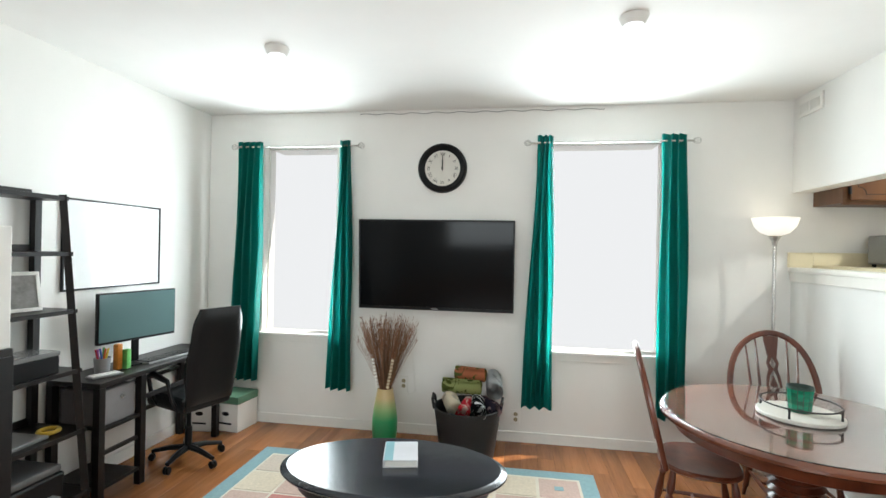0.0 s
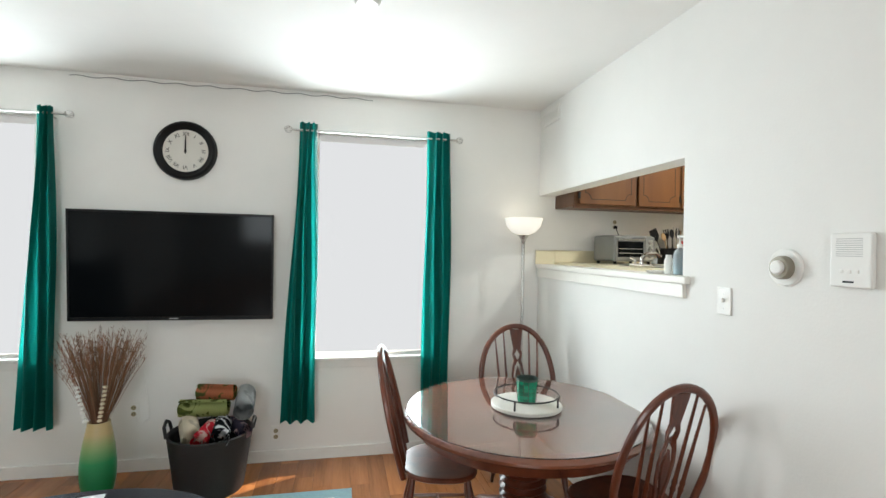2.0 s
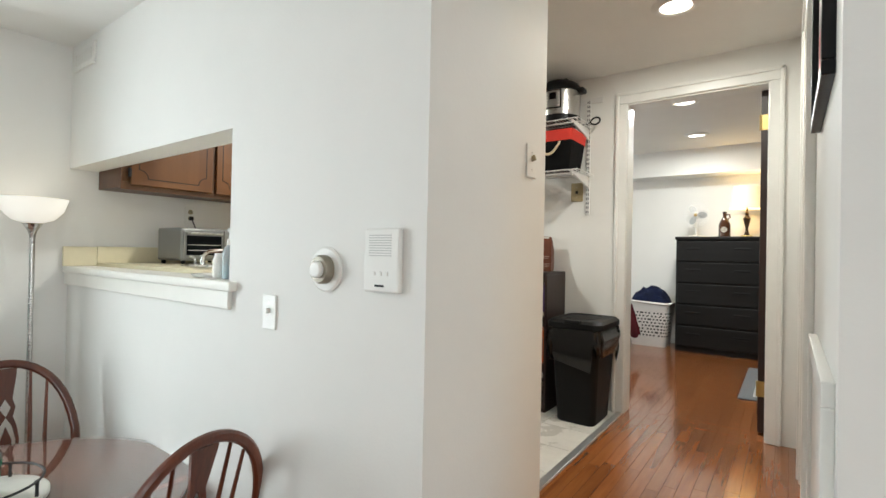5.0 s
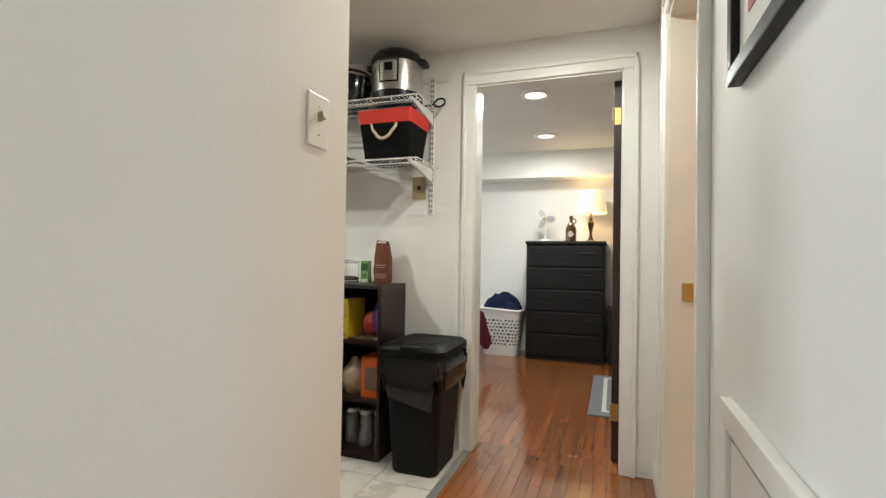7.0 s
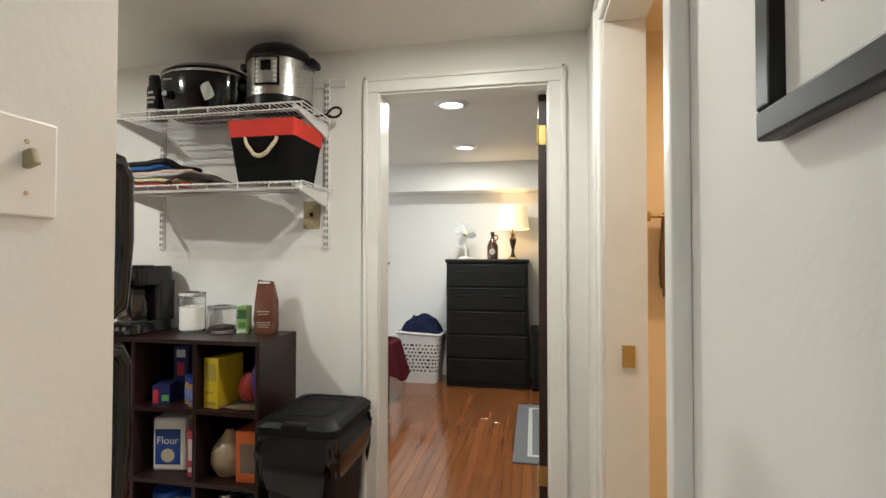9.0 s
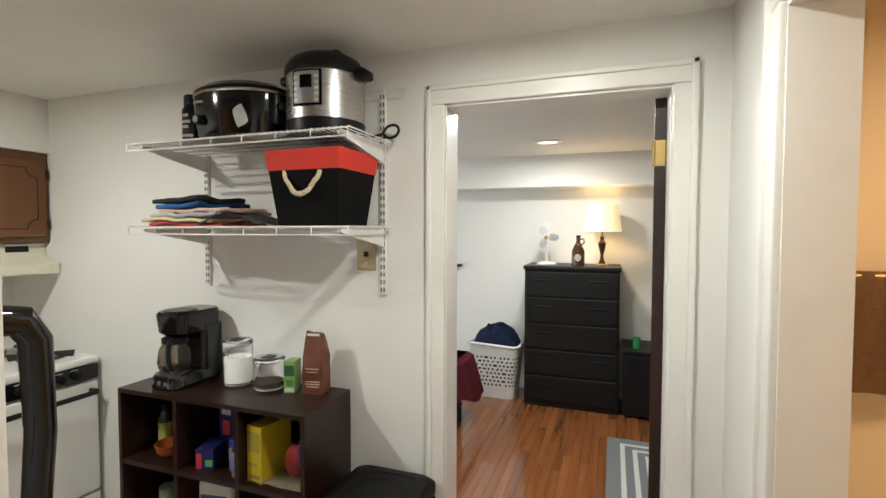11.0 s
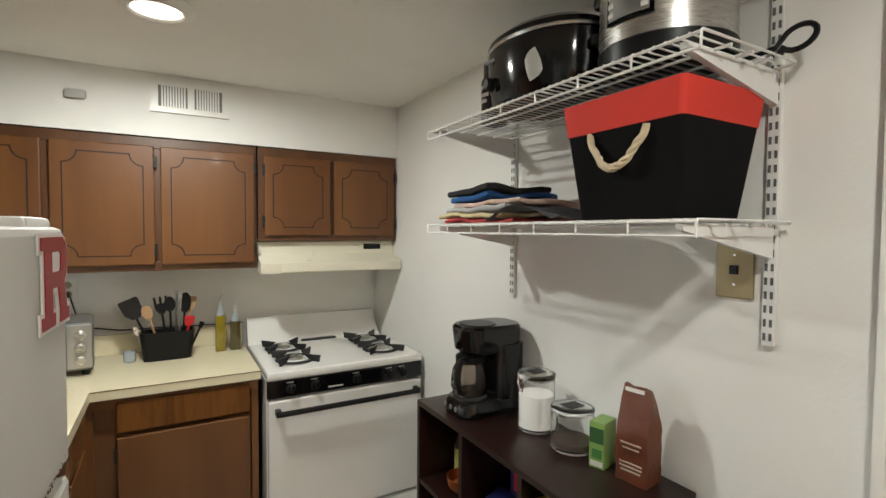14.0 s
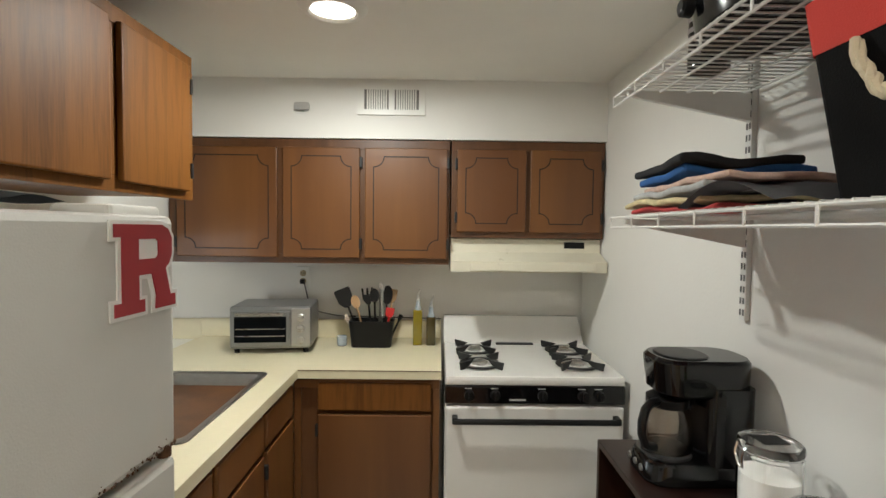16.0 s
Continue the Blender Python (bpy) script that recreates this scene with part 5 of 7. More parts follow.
# refrigerator
fr = thing("refrigerator", (4.128, 2.954, 0.0), "off-white textured refrigerator with rust along the door gap", "refrigerator", turn=-3.9)
part("body", one(box, 0.0, 0.745, -0.388, 0.325, 0.03, 1.538, r=0.01), M_FRIDGE, fr)
fd = part("freezer_door", one(box, 0.755, 0.816, -0.388, 0.33, 1.122, 1.548, r=0.014), M_FRIDGE, fr)
ld = part("lower_door", one(box, 0.755, 0.816, -0.388, 0.33, 0.08, 1.105, r=0.014), M_FRIDGE, fr)
part("gasket", one(box, 0.744, 0.757, -0.378, 0.32, 0.09, 1.515), mat("grey_gasket", (0.16, 0.15, 0.14), 0.7), fr)
for d, za, zb in ((fd, 1.445, 1.14), (ld, 1.075, 0.72)):
    part("handle", one(tube, [(0.814, -0.36, za), (0.840, -0.36, za - 0.004), (0.855, -0.36, za - 0.03), (0.858, -0.36, (za + zb) / 2), (0.848, -0.36, zb + 0.02), (0.814, -0.36, zb)], [0.017, 0.017, 0.016, 0.015, 0.014, 0.014], 12, flat=1.2), M_BLACKGLOSS, d, "glossy black handle")
part("hinge_cover", one(box, 0.70, 0.80, 0.19, 0.315, 1.538, 1.564, r=0.008), M_PLASTIC, fr, "white plastic hinge cover")
rnd = random.Random(3)
M_RUST = mat("rust", (0.10, 0.045, 0.02), 0.9, vary=0.3, scale=60)
bm = bmesh.new()
for k in range(60):
    y = 0.33 - abs(rnd.gauss(0, 0.10))
    if y > -0.36:
        lathe(bm, [(rnd.uniform(0.001, 0.0035), 0), (0.0008, 0.0012)], 6, pose(0.8155, y, 1.126 + abs(rnd.gauss(0, 0.006)), 0, 90, 0))
tagged(part("rust_spots", bm, M_RUST, fd, "rust flecks along the door edge"), kind="stuff")
lathe_m = pose(0.80, 0.315, 1.106)
part("hinge", one(lathe, [(0.012, 0), (0.012, 0.02)], 12, lathe_m), M_RUST, fr, "rusty middle hinge")

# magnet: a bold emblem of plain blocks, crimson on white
mg = thing("fridge_magnet", (4.9617, 3.141, 1.46), "crimson emblem magnet with a white edge on the refrigerator", "magnet", turn=86.1)
mg.scale = (1.12, 1.0, 0.92)
M_CRIM = mat("crimson_vinyl", (0.30, 0.012, 0.02), 0.4, vary=0.03)
M_WHITEV = mat("white_vinyl", (0.78, 0.77, 0.74), 0.4, vary=0.02)
STEM = [(-0.064, -0.078), (-0.004, -0.078), (-0.004, -0.056), (-0.016, -0.056), (-0.016, -0.012), (0.012, -0.012), (0.012, 0.016), (-0.016, 0.016),
        (-0.016, 0.052), (0.012, 0.052), (0.012, 0.078), (-0.064, 0.078), (-0.064, 0.056), (-0.050, 0.056), (-0.050, -0.056), (-0.064, -0.056)]
BOWL = [(0.012, 0.078), (0.036, 0.078), (0.052, 0.070), (0.060, 0.054), (0.060, 0.022), (0.054, 0.006), (0.044, -0.004), (0.056, -0.056), (0.068, -0.056), (0.068, -0.078),
        (0.020, -0.078), (0.022, -0.054), (0.012, -0.012), (0.012, 0.016), (0.022, 0.016), (0.027, 0.022), (0.027, 0.046), (0.022, 0.052), (0.012, 0.052)]
RIM = [(-0.071, -0.085), (0.003, -0.085), (0.003, -0.050), (-0.009, -0.050), (-0.009, -0.020), (0.006, -0.020), (0.014, -0.052), (0.013, -0.085), (0.075, -0.085), (0.075, -0.049),
       (0.063, -0.049), (0.052, -0.006), (0.062, 0.002), (0.067, 0.020), (0.067, 0.056), (0.058, 0.076), (0.039, 0.085), (-0.071, 0.085), (-0.071, 0.049), (-0.057, 0.049), (-0.057, -0.049), (-0.071, -0.049)]
part("white_edge", one(slab, RIM, pose(0, 0, 0), 0.003), M_WHITEV, mg, smooth=False)
part("crimson_stem", one(slab, STEM, pose(0, -0.0022, 0), 0.002), M_CRIM, mg, smooth=False)
part("crimson_bowl", one(slab, BOWL, pose(0, -0.0022, 0), 0.002), M_CRIM, mg, smooth=False)

# cloth on the fridge
bm = bmesh.new()
sheet(bm, 14, 20, lambda u, v: (4.38 + 0.50 * u, 2.70 + 0.38 * v, 1.563 + 0.014 * noise.noise((u * 4, v * 4, 2)) + 0.012 * math.sin(v * 9) ** 2), 0.012)
solid("folded_cloth", bm, mat("dark_grey_cloth", (0.05, 0.055, 0.06), 0.95, bump=0.4, bump_scale=300), "dark grey folded cloth on the refrigerator", "cloth")

# wire shelves
def wire_shelf(z, label):
    s = thing("wire_shelf", (0, 0, z), label, "shelf", "wall mounted wire shelves")
    x0, x1, y0, y1 = 5.918, 6.235, 2.648, 3.64
    for k, (x, zz) in enumerate(((x0, 0.0), (x0, -0.026), (x1, 0.0), ((x0 + x1) / 2, -0.005), (x0 + 0.09, -0.005), (x1 - 0.09, -0.005))):
        part("long_wire", one(tube, [(x, y0, zz), (x, y1, zz)], 0.0032, 6), M_WIRE, s)
    n = 43
    plain = finish(one(tube, [(x1, 0, 0.004), (x0, 0, 0.004)], 0.0021, 5), "cross_wire", M_WIRE)
    lipped = finish(one(tube, [(x1, 0, 0.004), (x0 + 0.001, 0, 0.004), (x0 - 0.002, 0, 0.0), (x0 - 0.002, 0, -0.027)], 0.0026, 6), "cross_wire", M_WIRE)
    for k in range(n):
        ob = new("cross_wire", plain if k % 6 else lipped)
        ob.parent = s
        ob.location = (0, y0 + (y1 - y0) * k / (n - 1), 0)
    for y in (2.688, 3.575):
        bm = bmesh.new()
        skin(bm, [ring(bm, [(SH - 0.012, y - 0.007, -0.075), (x0 + 0.01, y - 0.007, -0.016), (x0 + 0.01, y - 0.007, -0.004), (SH - 0.012, y - 0.007, -0.004)]),
                  ring(bm, [(SH - 0.012, y + 0.007, -0.075), (x0 + 0.01, y + 0.007, -0.016), (x0 + 0.01, y + 0.007, -0.004), (SH - 0.012, y + 0.007, -0.004)])])
        part("bracket", bm, M_WIRE, s, "white steel bracket")
    return s


wire_shelf(1.890, "white wire shelf holding a slow cooker and pressure cooker")
wire_shelf(1.566, "white wire shelf holding towels and a storage bin")
for y in (2.688, 3.575):
    sd = thing("shelf_standard", (SH, y, 1.303), "white slotted steel shelf upright on the wall", "shelf upright", "shelf uprights")
    part("channel", one(box, -0.014, 0, -0.0125, 0.0125, 0, 0.80, r=0.002), M_WIRE, sd)
    slot = finish(one(box, -0.0152, -0.0135, -0.0028, 0.0028, 0, 0.016), "slot", mat("slot_shadow", (0.12, 0.12, 0.12), 0.8) if y < 3 else bpy.data.materials["slot_shadow"])
    for k in range(26):
        for dy in (-0.006, 0.006):
            ob = new("slot", slot)
            ob.parent = sd
            ob.location = (0, dy, 0.012 + k * 0.03)
bm = one(box, SH - 0.011, SH - 0.001, 2.593, 3.66, 2.062, 2.102, r=0.004)
solid("hanging_rail", bm, M_WIRE, "white steel hanging rail for the shelf uprights", "shelf rail")

# storage bin
sb = thing("storage_bin", (6.075, 2.845, 1.573), "black fabric storage bin with a red band and rope handle", "storage bin")
def bin_ring(k, z, sx=1.0):
    hx, hy = 0.105 + 0.032 * k, 0.125 + 0.03 * k
    return rrect(hx, hy, 0.012, z, 3)
bm = bmesh.new()
skin(bm, [ring(bm, bin_ring(0, 0)), ring(bm, bin_ring(0.35, 0.09)), ring(bm, bin_ring(0.74, 0.19)), ring(bm, bin_ring(0.98, 0.255)), ring(bm, [(x * 0.93, y * 0.93, 0.25) for x, y, z in bin_ring(0.9, 0.25)])])
part("body", bm, M_BLACKFAB, sb)
bm = bmesh.new()
skin(bm, [ring(bm, [(x * 1.012, y * 1.012, z) for x, y, z in bin_ring(k, zz)]) for k, zz in ((0.75, 0.192), (0.9, 0.232), (1.0, 0.262))] + [ring(bm, [(x * 0.97, y * 0.97, 0.262) for x, y, z in bin_ring(1, 0.262)]), ring(bm, [(x * 0.93, y * 0.93, 0.2) for x, y, z in bin_ring(0.75, 0.2)])], cap=False)
part("band", bm, M_RED, sb, "red fabric band")
bm = bmesh.new()
pts = [(-0.132 - 0.012 * math.sin(math.pi * t), 0.072 - 0.144 * t, 0.185 - 0.078 * math.sin(math.pi * t) ** 0.8) for t in [k / 24 for k in range(25)]]
for ph in range(3):
    tube(bm, [(x + 0.0045 * math.cos(k * 0.9 + ph * 2.1), y + 0.002 * math.sin(k), z + 0.0045 * math.sin(k * 0.9 + ph * 2.1)) for k, (x, y, z) in enumerate(pts)], 0.0055, 6)
part("rope_handle", bm, M_ROPE, sb, "twisted cream rope handle")

# pressure cooker
pc = thing("pressure_cooker", (6.085, 2.838, 1.898), "stainless electric pressure cooker with a black lid", "pressure cooker", turn=-90)
pc.scale = (0.89, 0.89, 0.97)
part("base", one(lathe, [(0.14, 0), (0.158, 0.008), (0.16, 0.045), (0.155, 0.05)], 48), M_BLACK, pc)
part("body", one(lathe, [(0.157, 0.048), (0.157, 0.215), (0.15, 0.22)], 64), M_STEEL, pc, "brushed steel body")
part("lid", one(lathe, [(0.162, 0.214), (0.166, 0.222), (0.162, 0.245), (0.14, 0.275), (0.10, 0.295), (0.05, 0.30), (0.002, 0.30)], 56), M_BLACK, pc, "black domed lid")
part("lid_handle", one(box, -0.07, 0.07, -0.025, 0.025, 0.296, 0.318, r=0.010), M_BLACK, pc)
for s in (-1, 1):
    part("side_handle", one(box, s * 0.15 if s > 0 else -0.20, 0.20 if s > 0 else -0.15, -0.045, 0.045, 0.20, 0.235, r=0.012), M_BLACK, pc)
bm = bmesh.new()
def on_body(r0):
    def fn(u, v):
        a = -math.pi / 2 + 0.10 + (u - 0.5) * 0.76
        return (r0 * math.cos(a), r0 * math.sin(a), 0.085 + 0.125 * v)
    return fn
sheet(bm, 12, 6, on_body(0.163), 0.006)
pn = part("control_panel", bm, M_BLACKGLOSS, pc, "control panel with a dark display")
bm = bmesh.new()
sheet(bm, 12, 6, lambda u, v: (lambda a: (0.1655 * math.cos(a), 0.1655 * math.sin(a), 0.092 + 0.111 * v))(-math.pi / 2 + 0.10 + (u - 0.5) * 0.64), 0.003)
part("panel_plate", bm, mat("silver_plate", (0.55, 0.55, 0.54), 0.35, 0.7), pn)
bm = bmesh.new()
sheet(bm, 8, 4, lambda u, v: (lambda a: (0.167 * math.cos(a), 0.167 * math.sin(a), 0.145 + 0.045 * v))(-math.pi / 2 + 0.10 + (u - 0.5) * 0.3), 0.002)
part("display", bm, M_BLACKGLOSS, pn, "dark display")
for k in range(10):
    a, z = -math.pi / 2 + 0.10 + (-0.26 if k % 2 else 0.26), 0.103 + (k // 2) * 0.02
    part("button", one(box, -0.008, 0.008, -0.003, 0.0, -0.005, 0.005, r=0.001, m=pose(0.167 * math.cos(a), 0.167 * math.sin(a), z, 0, 0, math.degrees(a) + 90)), M_PLASTIC, pn)
bm = one(tube, [(6.17, 2.72, 1.905), (6.18, 2.66, 1.915)] + [(6.185 + 0.01 * math.sin(a), 2.622 + 0.030 * math.cos(a), 1.925 + 0.026 * math.sin(a)) for a in [0.3 + k * 0.36 for k in range(16)]] + [(6.20, 2.66, 1.905)], 0.0055, 8)
solid("power_cord", bm, M_BLACK, "looped black power cord beside the shelf", "cord")

# slow cooker
sc = thing("slow_cooker", (6.06, 3.195, 1.896), "black oval slow cooker with a black lid", "slow cooker", turn=-90)
part("body", one(lathe, [(0.165, 0.0), (0.18, 0.01), (0.195, 0.09), (0.198, 0.155), (0.19, 0.165)], 56, sx=1.0, sy=0.74), M_BLACKGLOSS, sc)
part("rim", one(lathe, [(0.197, 0.160), (0.201, 0.166), (0.197, 0.172)], 56, sx=1.0, sy=0.74, cap=False), M_STEEL, sc, "pale rim line")
part("lid", one(lathe, [(0.200, 0.170), (0.198, 0.182), (0.16, 0.203), (0.08, 0.212), (0.002, 0.214)], 56, sx=1.0, sy=0.74), M_BLACKGLOSS, sc)
part("knob", one(lathe, [(0.02, 0), (0.018, 0.018), (0.012, 0.022)], 20, pose(-0.08, -0.132, 0.065, 90)), M_BLACK, sc)
part("side_handle", one(box, 0.19, 0.22, -0.04, 0.04, 0.10, 0.13, r=0.01), M_BLACK, sc)
part("maker_mark", one(box, -0.10, -0.055, -0.1425, -0.135, 0.125, 0.133), mat("dim_print", (0.12, 0.12, 0.12), 0.5), sc)
bm = bmesh.new()
sheet(bm, 6, 6, lambda u, v: (5.905 + 0.005 * math.sin(u * 4 + v * 3), 3.035 + 0.042 * u + 0.03 * v, 1.935 + 0.062 * v - 0.02 * u), 0.012)
solid("cord_wrap", bm, M_PAPER, "white paper tag wrapped on the cooker cord", "tag")
sk2 = bottle("supplement_bottle", (6.06, 3.445, 1.896), "black supplement bottle with a printed label", [(0.04, 0), (0.044, 0.006), (0.044, 0.14), (0.034, 0.16)], M_BLACKGLOSS, [(0.037, 0.16), (0.037, 0.195), (0.034, 0.2)], M_BLACK)
for z, w in ((0.085, 0.5), (0.065, 0.35), (0.03, 0.7), (0.11, 0.3)):
    bm = bmesh.new()
    sheet(bm, 8, 1, lambda u, v: (lambda a: (0.0452 * math.cos(a), 0.0452 * math.sin(a), z + 0.012 * v))(math.pi + (u - 0.5) * 2 * w), 0.001)
    part("print_bar", bm, mat("label_print", (0.55, 0.5, 0.5), 0.5), sk2)

# folded towels
rnd = random.Random(9)
for k, (c, th, w, lb) in enumerate((((0.45, 0.05, 0.05), 0.012, 0.36, "red folded kitchen towel"), ((0.62, 0.52, 0.30), 0.013, 0.36, "yellow folded kitchen towel"), ((0.42, 0.42, 0.42), 0.015, 0.34, "grey striped folded kitchen towel"), ((0.60, 0.42, 0.34), 0.014, 0.35, "cream and red checked folded towel"), ((0.02, 0.10, 0.30), 0.017, 0.32, "blue folded kitchen towel"), ((0.012, 0.012, 0.014), 0.018, 0.34, "black folded kitchen towel"))):
    z = 1.572 + 0.0175 * k
    bm = bmesh.new()
    ox, oy = rnd.uniform(-0.012, 0.012), rnd.uniform(-0.02, 0.02)
    box(bm, 5.94 + ox, 6.20 + ox, 3.20 + oy + 0.1 * (k > 3), 3.20 + oy + w, z, z + th, r=0.006)
    bmesh.ops.subdivide_edges(bm, edges=bm.edges, cuts=7, use_grid_fill=True)
    for v in bm.verts:
        p = v.co.copy()
        u = (p.y - 3.20) / w
        v.co.z += 0.013 * noise.noise((p.x * 10, p.y * 10, k * 0.22)) + (0.035 * max(0, 0.62 - u) ** 1.4 if k > 3 else 0)
        v.co.x += 0.014 * noise.noise((p.y * 9, k * 3.1, 1.5))
        v.co.y += 0.028 * noise.noise((p.x * 9, k * 2.3, 7.5))
    solid("folded_towel", bm, mat("towel", c, 0.95, vary=0.18, scale=40, bump=0.4, bump_scale=300), lb, "towel", "towels on the wire shelf")
bm = bmesh.new()
sheet(bm, 20, 12, lambda u, v: (5.925 + 0.22 * v, 3.02 + 0.28 * u, 1.578 + 0.035 * math.sin(u * math.pi * 0.95) ** 1.2 + 0.006 * math.sin(v * 9 + u * 4)), 0.012)
solid("folded_towel", bm, mat("grey_towel", (0.16, 0.16, 0.17), 0.95, vary=0.15, scale=40, bump=0.5, bump_scale=300), "grey towel draped in a fold on the shelf", "towel", "towels on the wire shelf")

# cube organiser
co = thing("cube_organizer", (5.93, 2.835, 0.0), "dark espresso nine-cube organizer stocked with groceries", "shelf unit")
D, WW, HH, t = 0.31, 0.906, 0.910, 0.018
part("top", one(box, 0, D, 0, WW, HH - t, HH, r=0.0015), M_ESPRESSO, co)
part("bottom", one(box, 0, D, t, WW - t, 0.0, 0.03), M_ESPRESSO, co)
for y in (0, WW - t):
    part("side_panel", one(box, 0, D, y, y + t, 0, HH - t, r=0.0015), M_ESPRESSO, co)
part("back_panel", one(box, D - 0.005, D, t, WW - t, 0.03, HH - t), M_ESPRESSO, co)
for k in (1, 2):
    y = WW * k / 3
    part("divider", one(box, 0.004, D - 0.005, y - t / 2, y + t / 2, 0.03, HH - t), M_ESPRESSO, co)
    z = HH * k / 3
    for j in range(3):
        part("shelf", one(box, 0.003, D - 0.005, WW * j / 3 + t / 2 + (t / 2 if j == 0 else 0), WW * (j + 1) / 3 - t / 2 - (t / 2 if j == 2 else 0), z - t / 2, z + t / 2), M_ESPRESSO, co)

# ---- groceries in the organiser ----
def words(parent, text, size, m, material, name="writing"):
    cu = bpy.data.curves.new(name, "FONT")
    cu.body, cu.size, cu.align_x, cu.align_y, cu.extrude = text, size, "CENTER", "CENTER", 0.0005
    tmp = bpy.data.objects.new("tmp", cu)
    me = bpy.data.meshes.new_from_object(tmp)
    bpy.data.objects.remove(tmp)
    me.materials.append(material)
    ob = new(name, me)
    ob.parent = parent
    ob.matrix_basis = m @ pose(0, 0, 0, 90)
    return ob


def carton(at, w, d, h, color, bands, label, turn=-90, group="groceries in the organizer", lay=0):
    c = thing("carton", at, label, "food box", group, turn)
    part("box", one(box, -w / 2, w / 2, -d / 2, d / 2, 0, h, r=0.0015), mat("printed_card", color, 0.45, vary=0.05), c)
    for x0, x1, z0, z1, col in bands:
        part("print_panel", one(box, x0 * w, x1 * w, -d / 2 - 0.0012, -d / 2 + 0.001, z0 * h, z1 * h), mat("print", col, 0.5, vary=0.04), c)
    return c


Z2, Z1, Z0 = 0.6135, 0.312, 0.031
carton((6.04, 3.073, Z2), 0.075, 0.15, 0.215, (0.52, 0.38, 0.02), [(-0.4, 0.4, 0.55, 0.9, (0.35, 0.28, 0.05)), (-0.35, 0.35, 0.08, 0.14, (0.25, 0.2, 0.05)), (-0.4, 0.2, 0.3, 0.34, (0.3, 0.24, 0.05))], "yellow food box standing in the organizer", -98)
bagc = thing("snack_bag", (6.05, 2.893, Z2 + 0.03), "crumpled purple foil bag in the organizer", "food bag", "groceries in the organizer")


def crumple(bm, hx, hy, h, seed, pinch=0.5, squash=1.0):
    n = 20
    rings = []
    for j in range(11):
        v = j / 10
        k = (0.75 + 0.45 * math.sin(math.pi * min(1, v * 1.1)) ** 0.8) * (1 - (1 - pinch) * max(0, v - 0.6) / 0.4)
        rings.append(ring(bm, [(hx * k * math.cos(2 * math.pi * i / n) * (1 + 0.22 * noise.noise((i * 0.9, j * 0.7, seed))), hy * k * squash * math.sin(2 * math.pi * i / n) * (1 + 0.22 * noise.noise((i * 0.8, j * 0.8, seed + 5))), h * v) for i in range(n)]))
    skin(bm, rings)


part("foil", one(crumple, 0.045, 0.04, 0.19, 3, 0.5), mat("purple_foil", (0.10, 0.05, 0.20), 0.3, 0.3, vary=0.2), bagc)
bagc = thing("snack_bag", (6.03, 2.943, Z2 + 0.026), "small red and white packet in the organizer", "food bag", "groceries in the organizer")
part("foil", one(crumple, 0.022, 0.04, 0.12, 8, 0.75), mat("red_foil", (0.30, 0.03, 0.025), 0.35, 0.2, vary=0.7, scale=22), bagc)
bm = bmesh.new()
sheet(bm, 10, 10, lambda u, v: (5.957 + 0.18 * u, 2.855 + 0.26 * v, Z2 + 0.010 + 0.008 * noise.noise((u * 4, v * 4, 1))), 0.004)
solid("food_packet", bm, mat("printed_packet", (0.42, 0.34, 0.24), 0.5, vary=0.4, scale=14), "flat printed food packet on the shelf", "packet", "groceries in the organizer")
carton((6.12, 3.318, Z2), 0.075, 0.09, 0.235, (0.012, 0.016, 0.10), [(-0.3, 0.3, 0.8, 0.95, (0.6, 0.6, 0.6)), (-0.25, 0.25, 0.45, 0.7, (0.5, 0.03, 0.04))], "tall navy blue pasta box")
carton((6.13, 3.233, Z2), 0.075, 0.09, 0.265, (0.012, 0.016, 0.10), [(-0.3, 0.3, 0.82, 0.95, (0.6, 0.6, 0.6)), (-0.25, 0.25, 0.55, 0.75, (0.5, 0.03, 0.04)), (-0.3, 0.3, 0.2, 0.32, (0.6, 0.6, 0.6))], "tall navy blue pasta box")
carton((6.03, 3.353, Z2), 0.07, 0.12, 0.085, (0.012, 0.016, 0.10), [(-0.45, -0.15, 0.1, 0.8, (0.5, 0.03, 0.04)), (0.05, 0.45, 0.2, 0.5, (0.12, 0.4, 0.12))], "small navy and green food box", -70)
for x, y in ((6.03, 3.22), (5.995, 3.175)):
    j = thing("peanut_butter_jar", (x, y, Z2), "jar of peanut butter with a blue lid", "jar", "groceries in the organizer")
    part("jar", one(lathe, [(0.028, 0), (0.031, 0.005), (0.031, 0.085), (0.027, 0.1)], 24), mat("peanut_butter", (0.36, 0.19, 0.07), 0.35), j)
    part("label_band", one(lathe, [(0.0318, 0.02), (0.0318, 0.075)], 24, cap=False), mat("blue_white_label", (0.14, 0.2, 0.42), 0.5, vary=0.5, scale=30), j)
    part("lid", one(lathe, [(0.031, 0.1), (0.031, 0.125), (0.028, 0.128)], 24), mat("blue_lid", (0.01, 0.03, 0.22), 0.4), j)
b = bottle("squeeze_bottle", (6.08, 3.66, Z2), "dark bottle with a yellow-green label", [(0.026, 0), (0.028, 0.005), (0.028, 0.12), (0.014, 0.16)], mat("dark_bottle", (0.03, 0.03, 0.02), 0.3), [(0.014, 0.16), (0.013, 0.19)], M_BLACK)
part("label_band", one(lathe, [(0.0285, 0.02), (0.0285, 0.115)], 24, cap=False), mat("lime_label", (0.42, 0.45, 0.12), 0.5, vary=0.3, scale=30), b)
bm = one(lathe, [(0.03, 0), (0.05, 0.02), (0.058, 0.055), (0.055, 0.055), (0.045, 0.02), (0.002, 0.008)], 28)
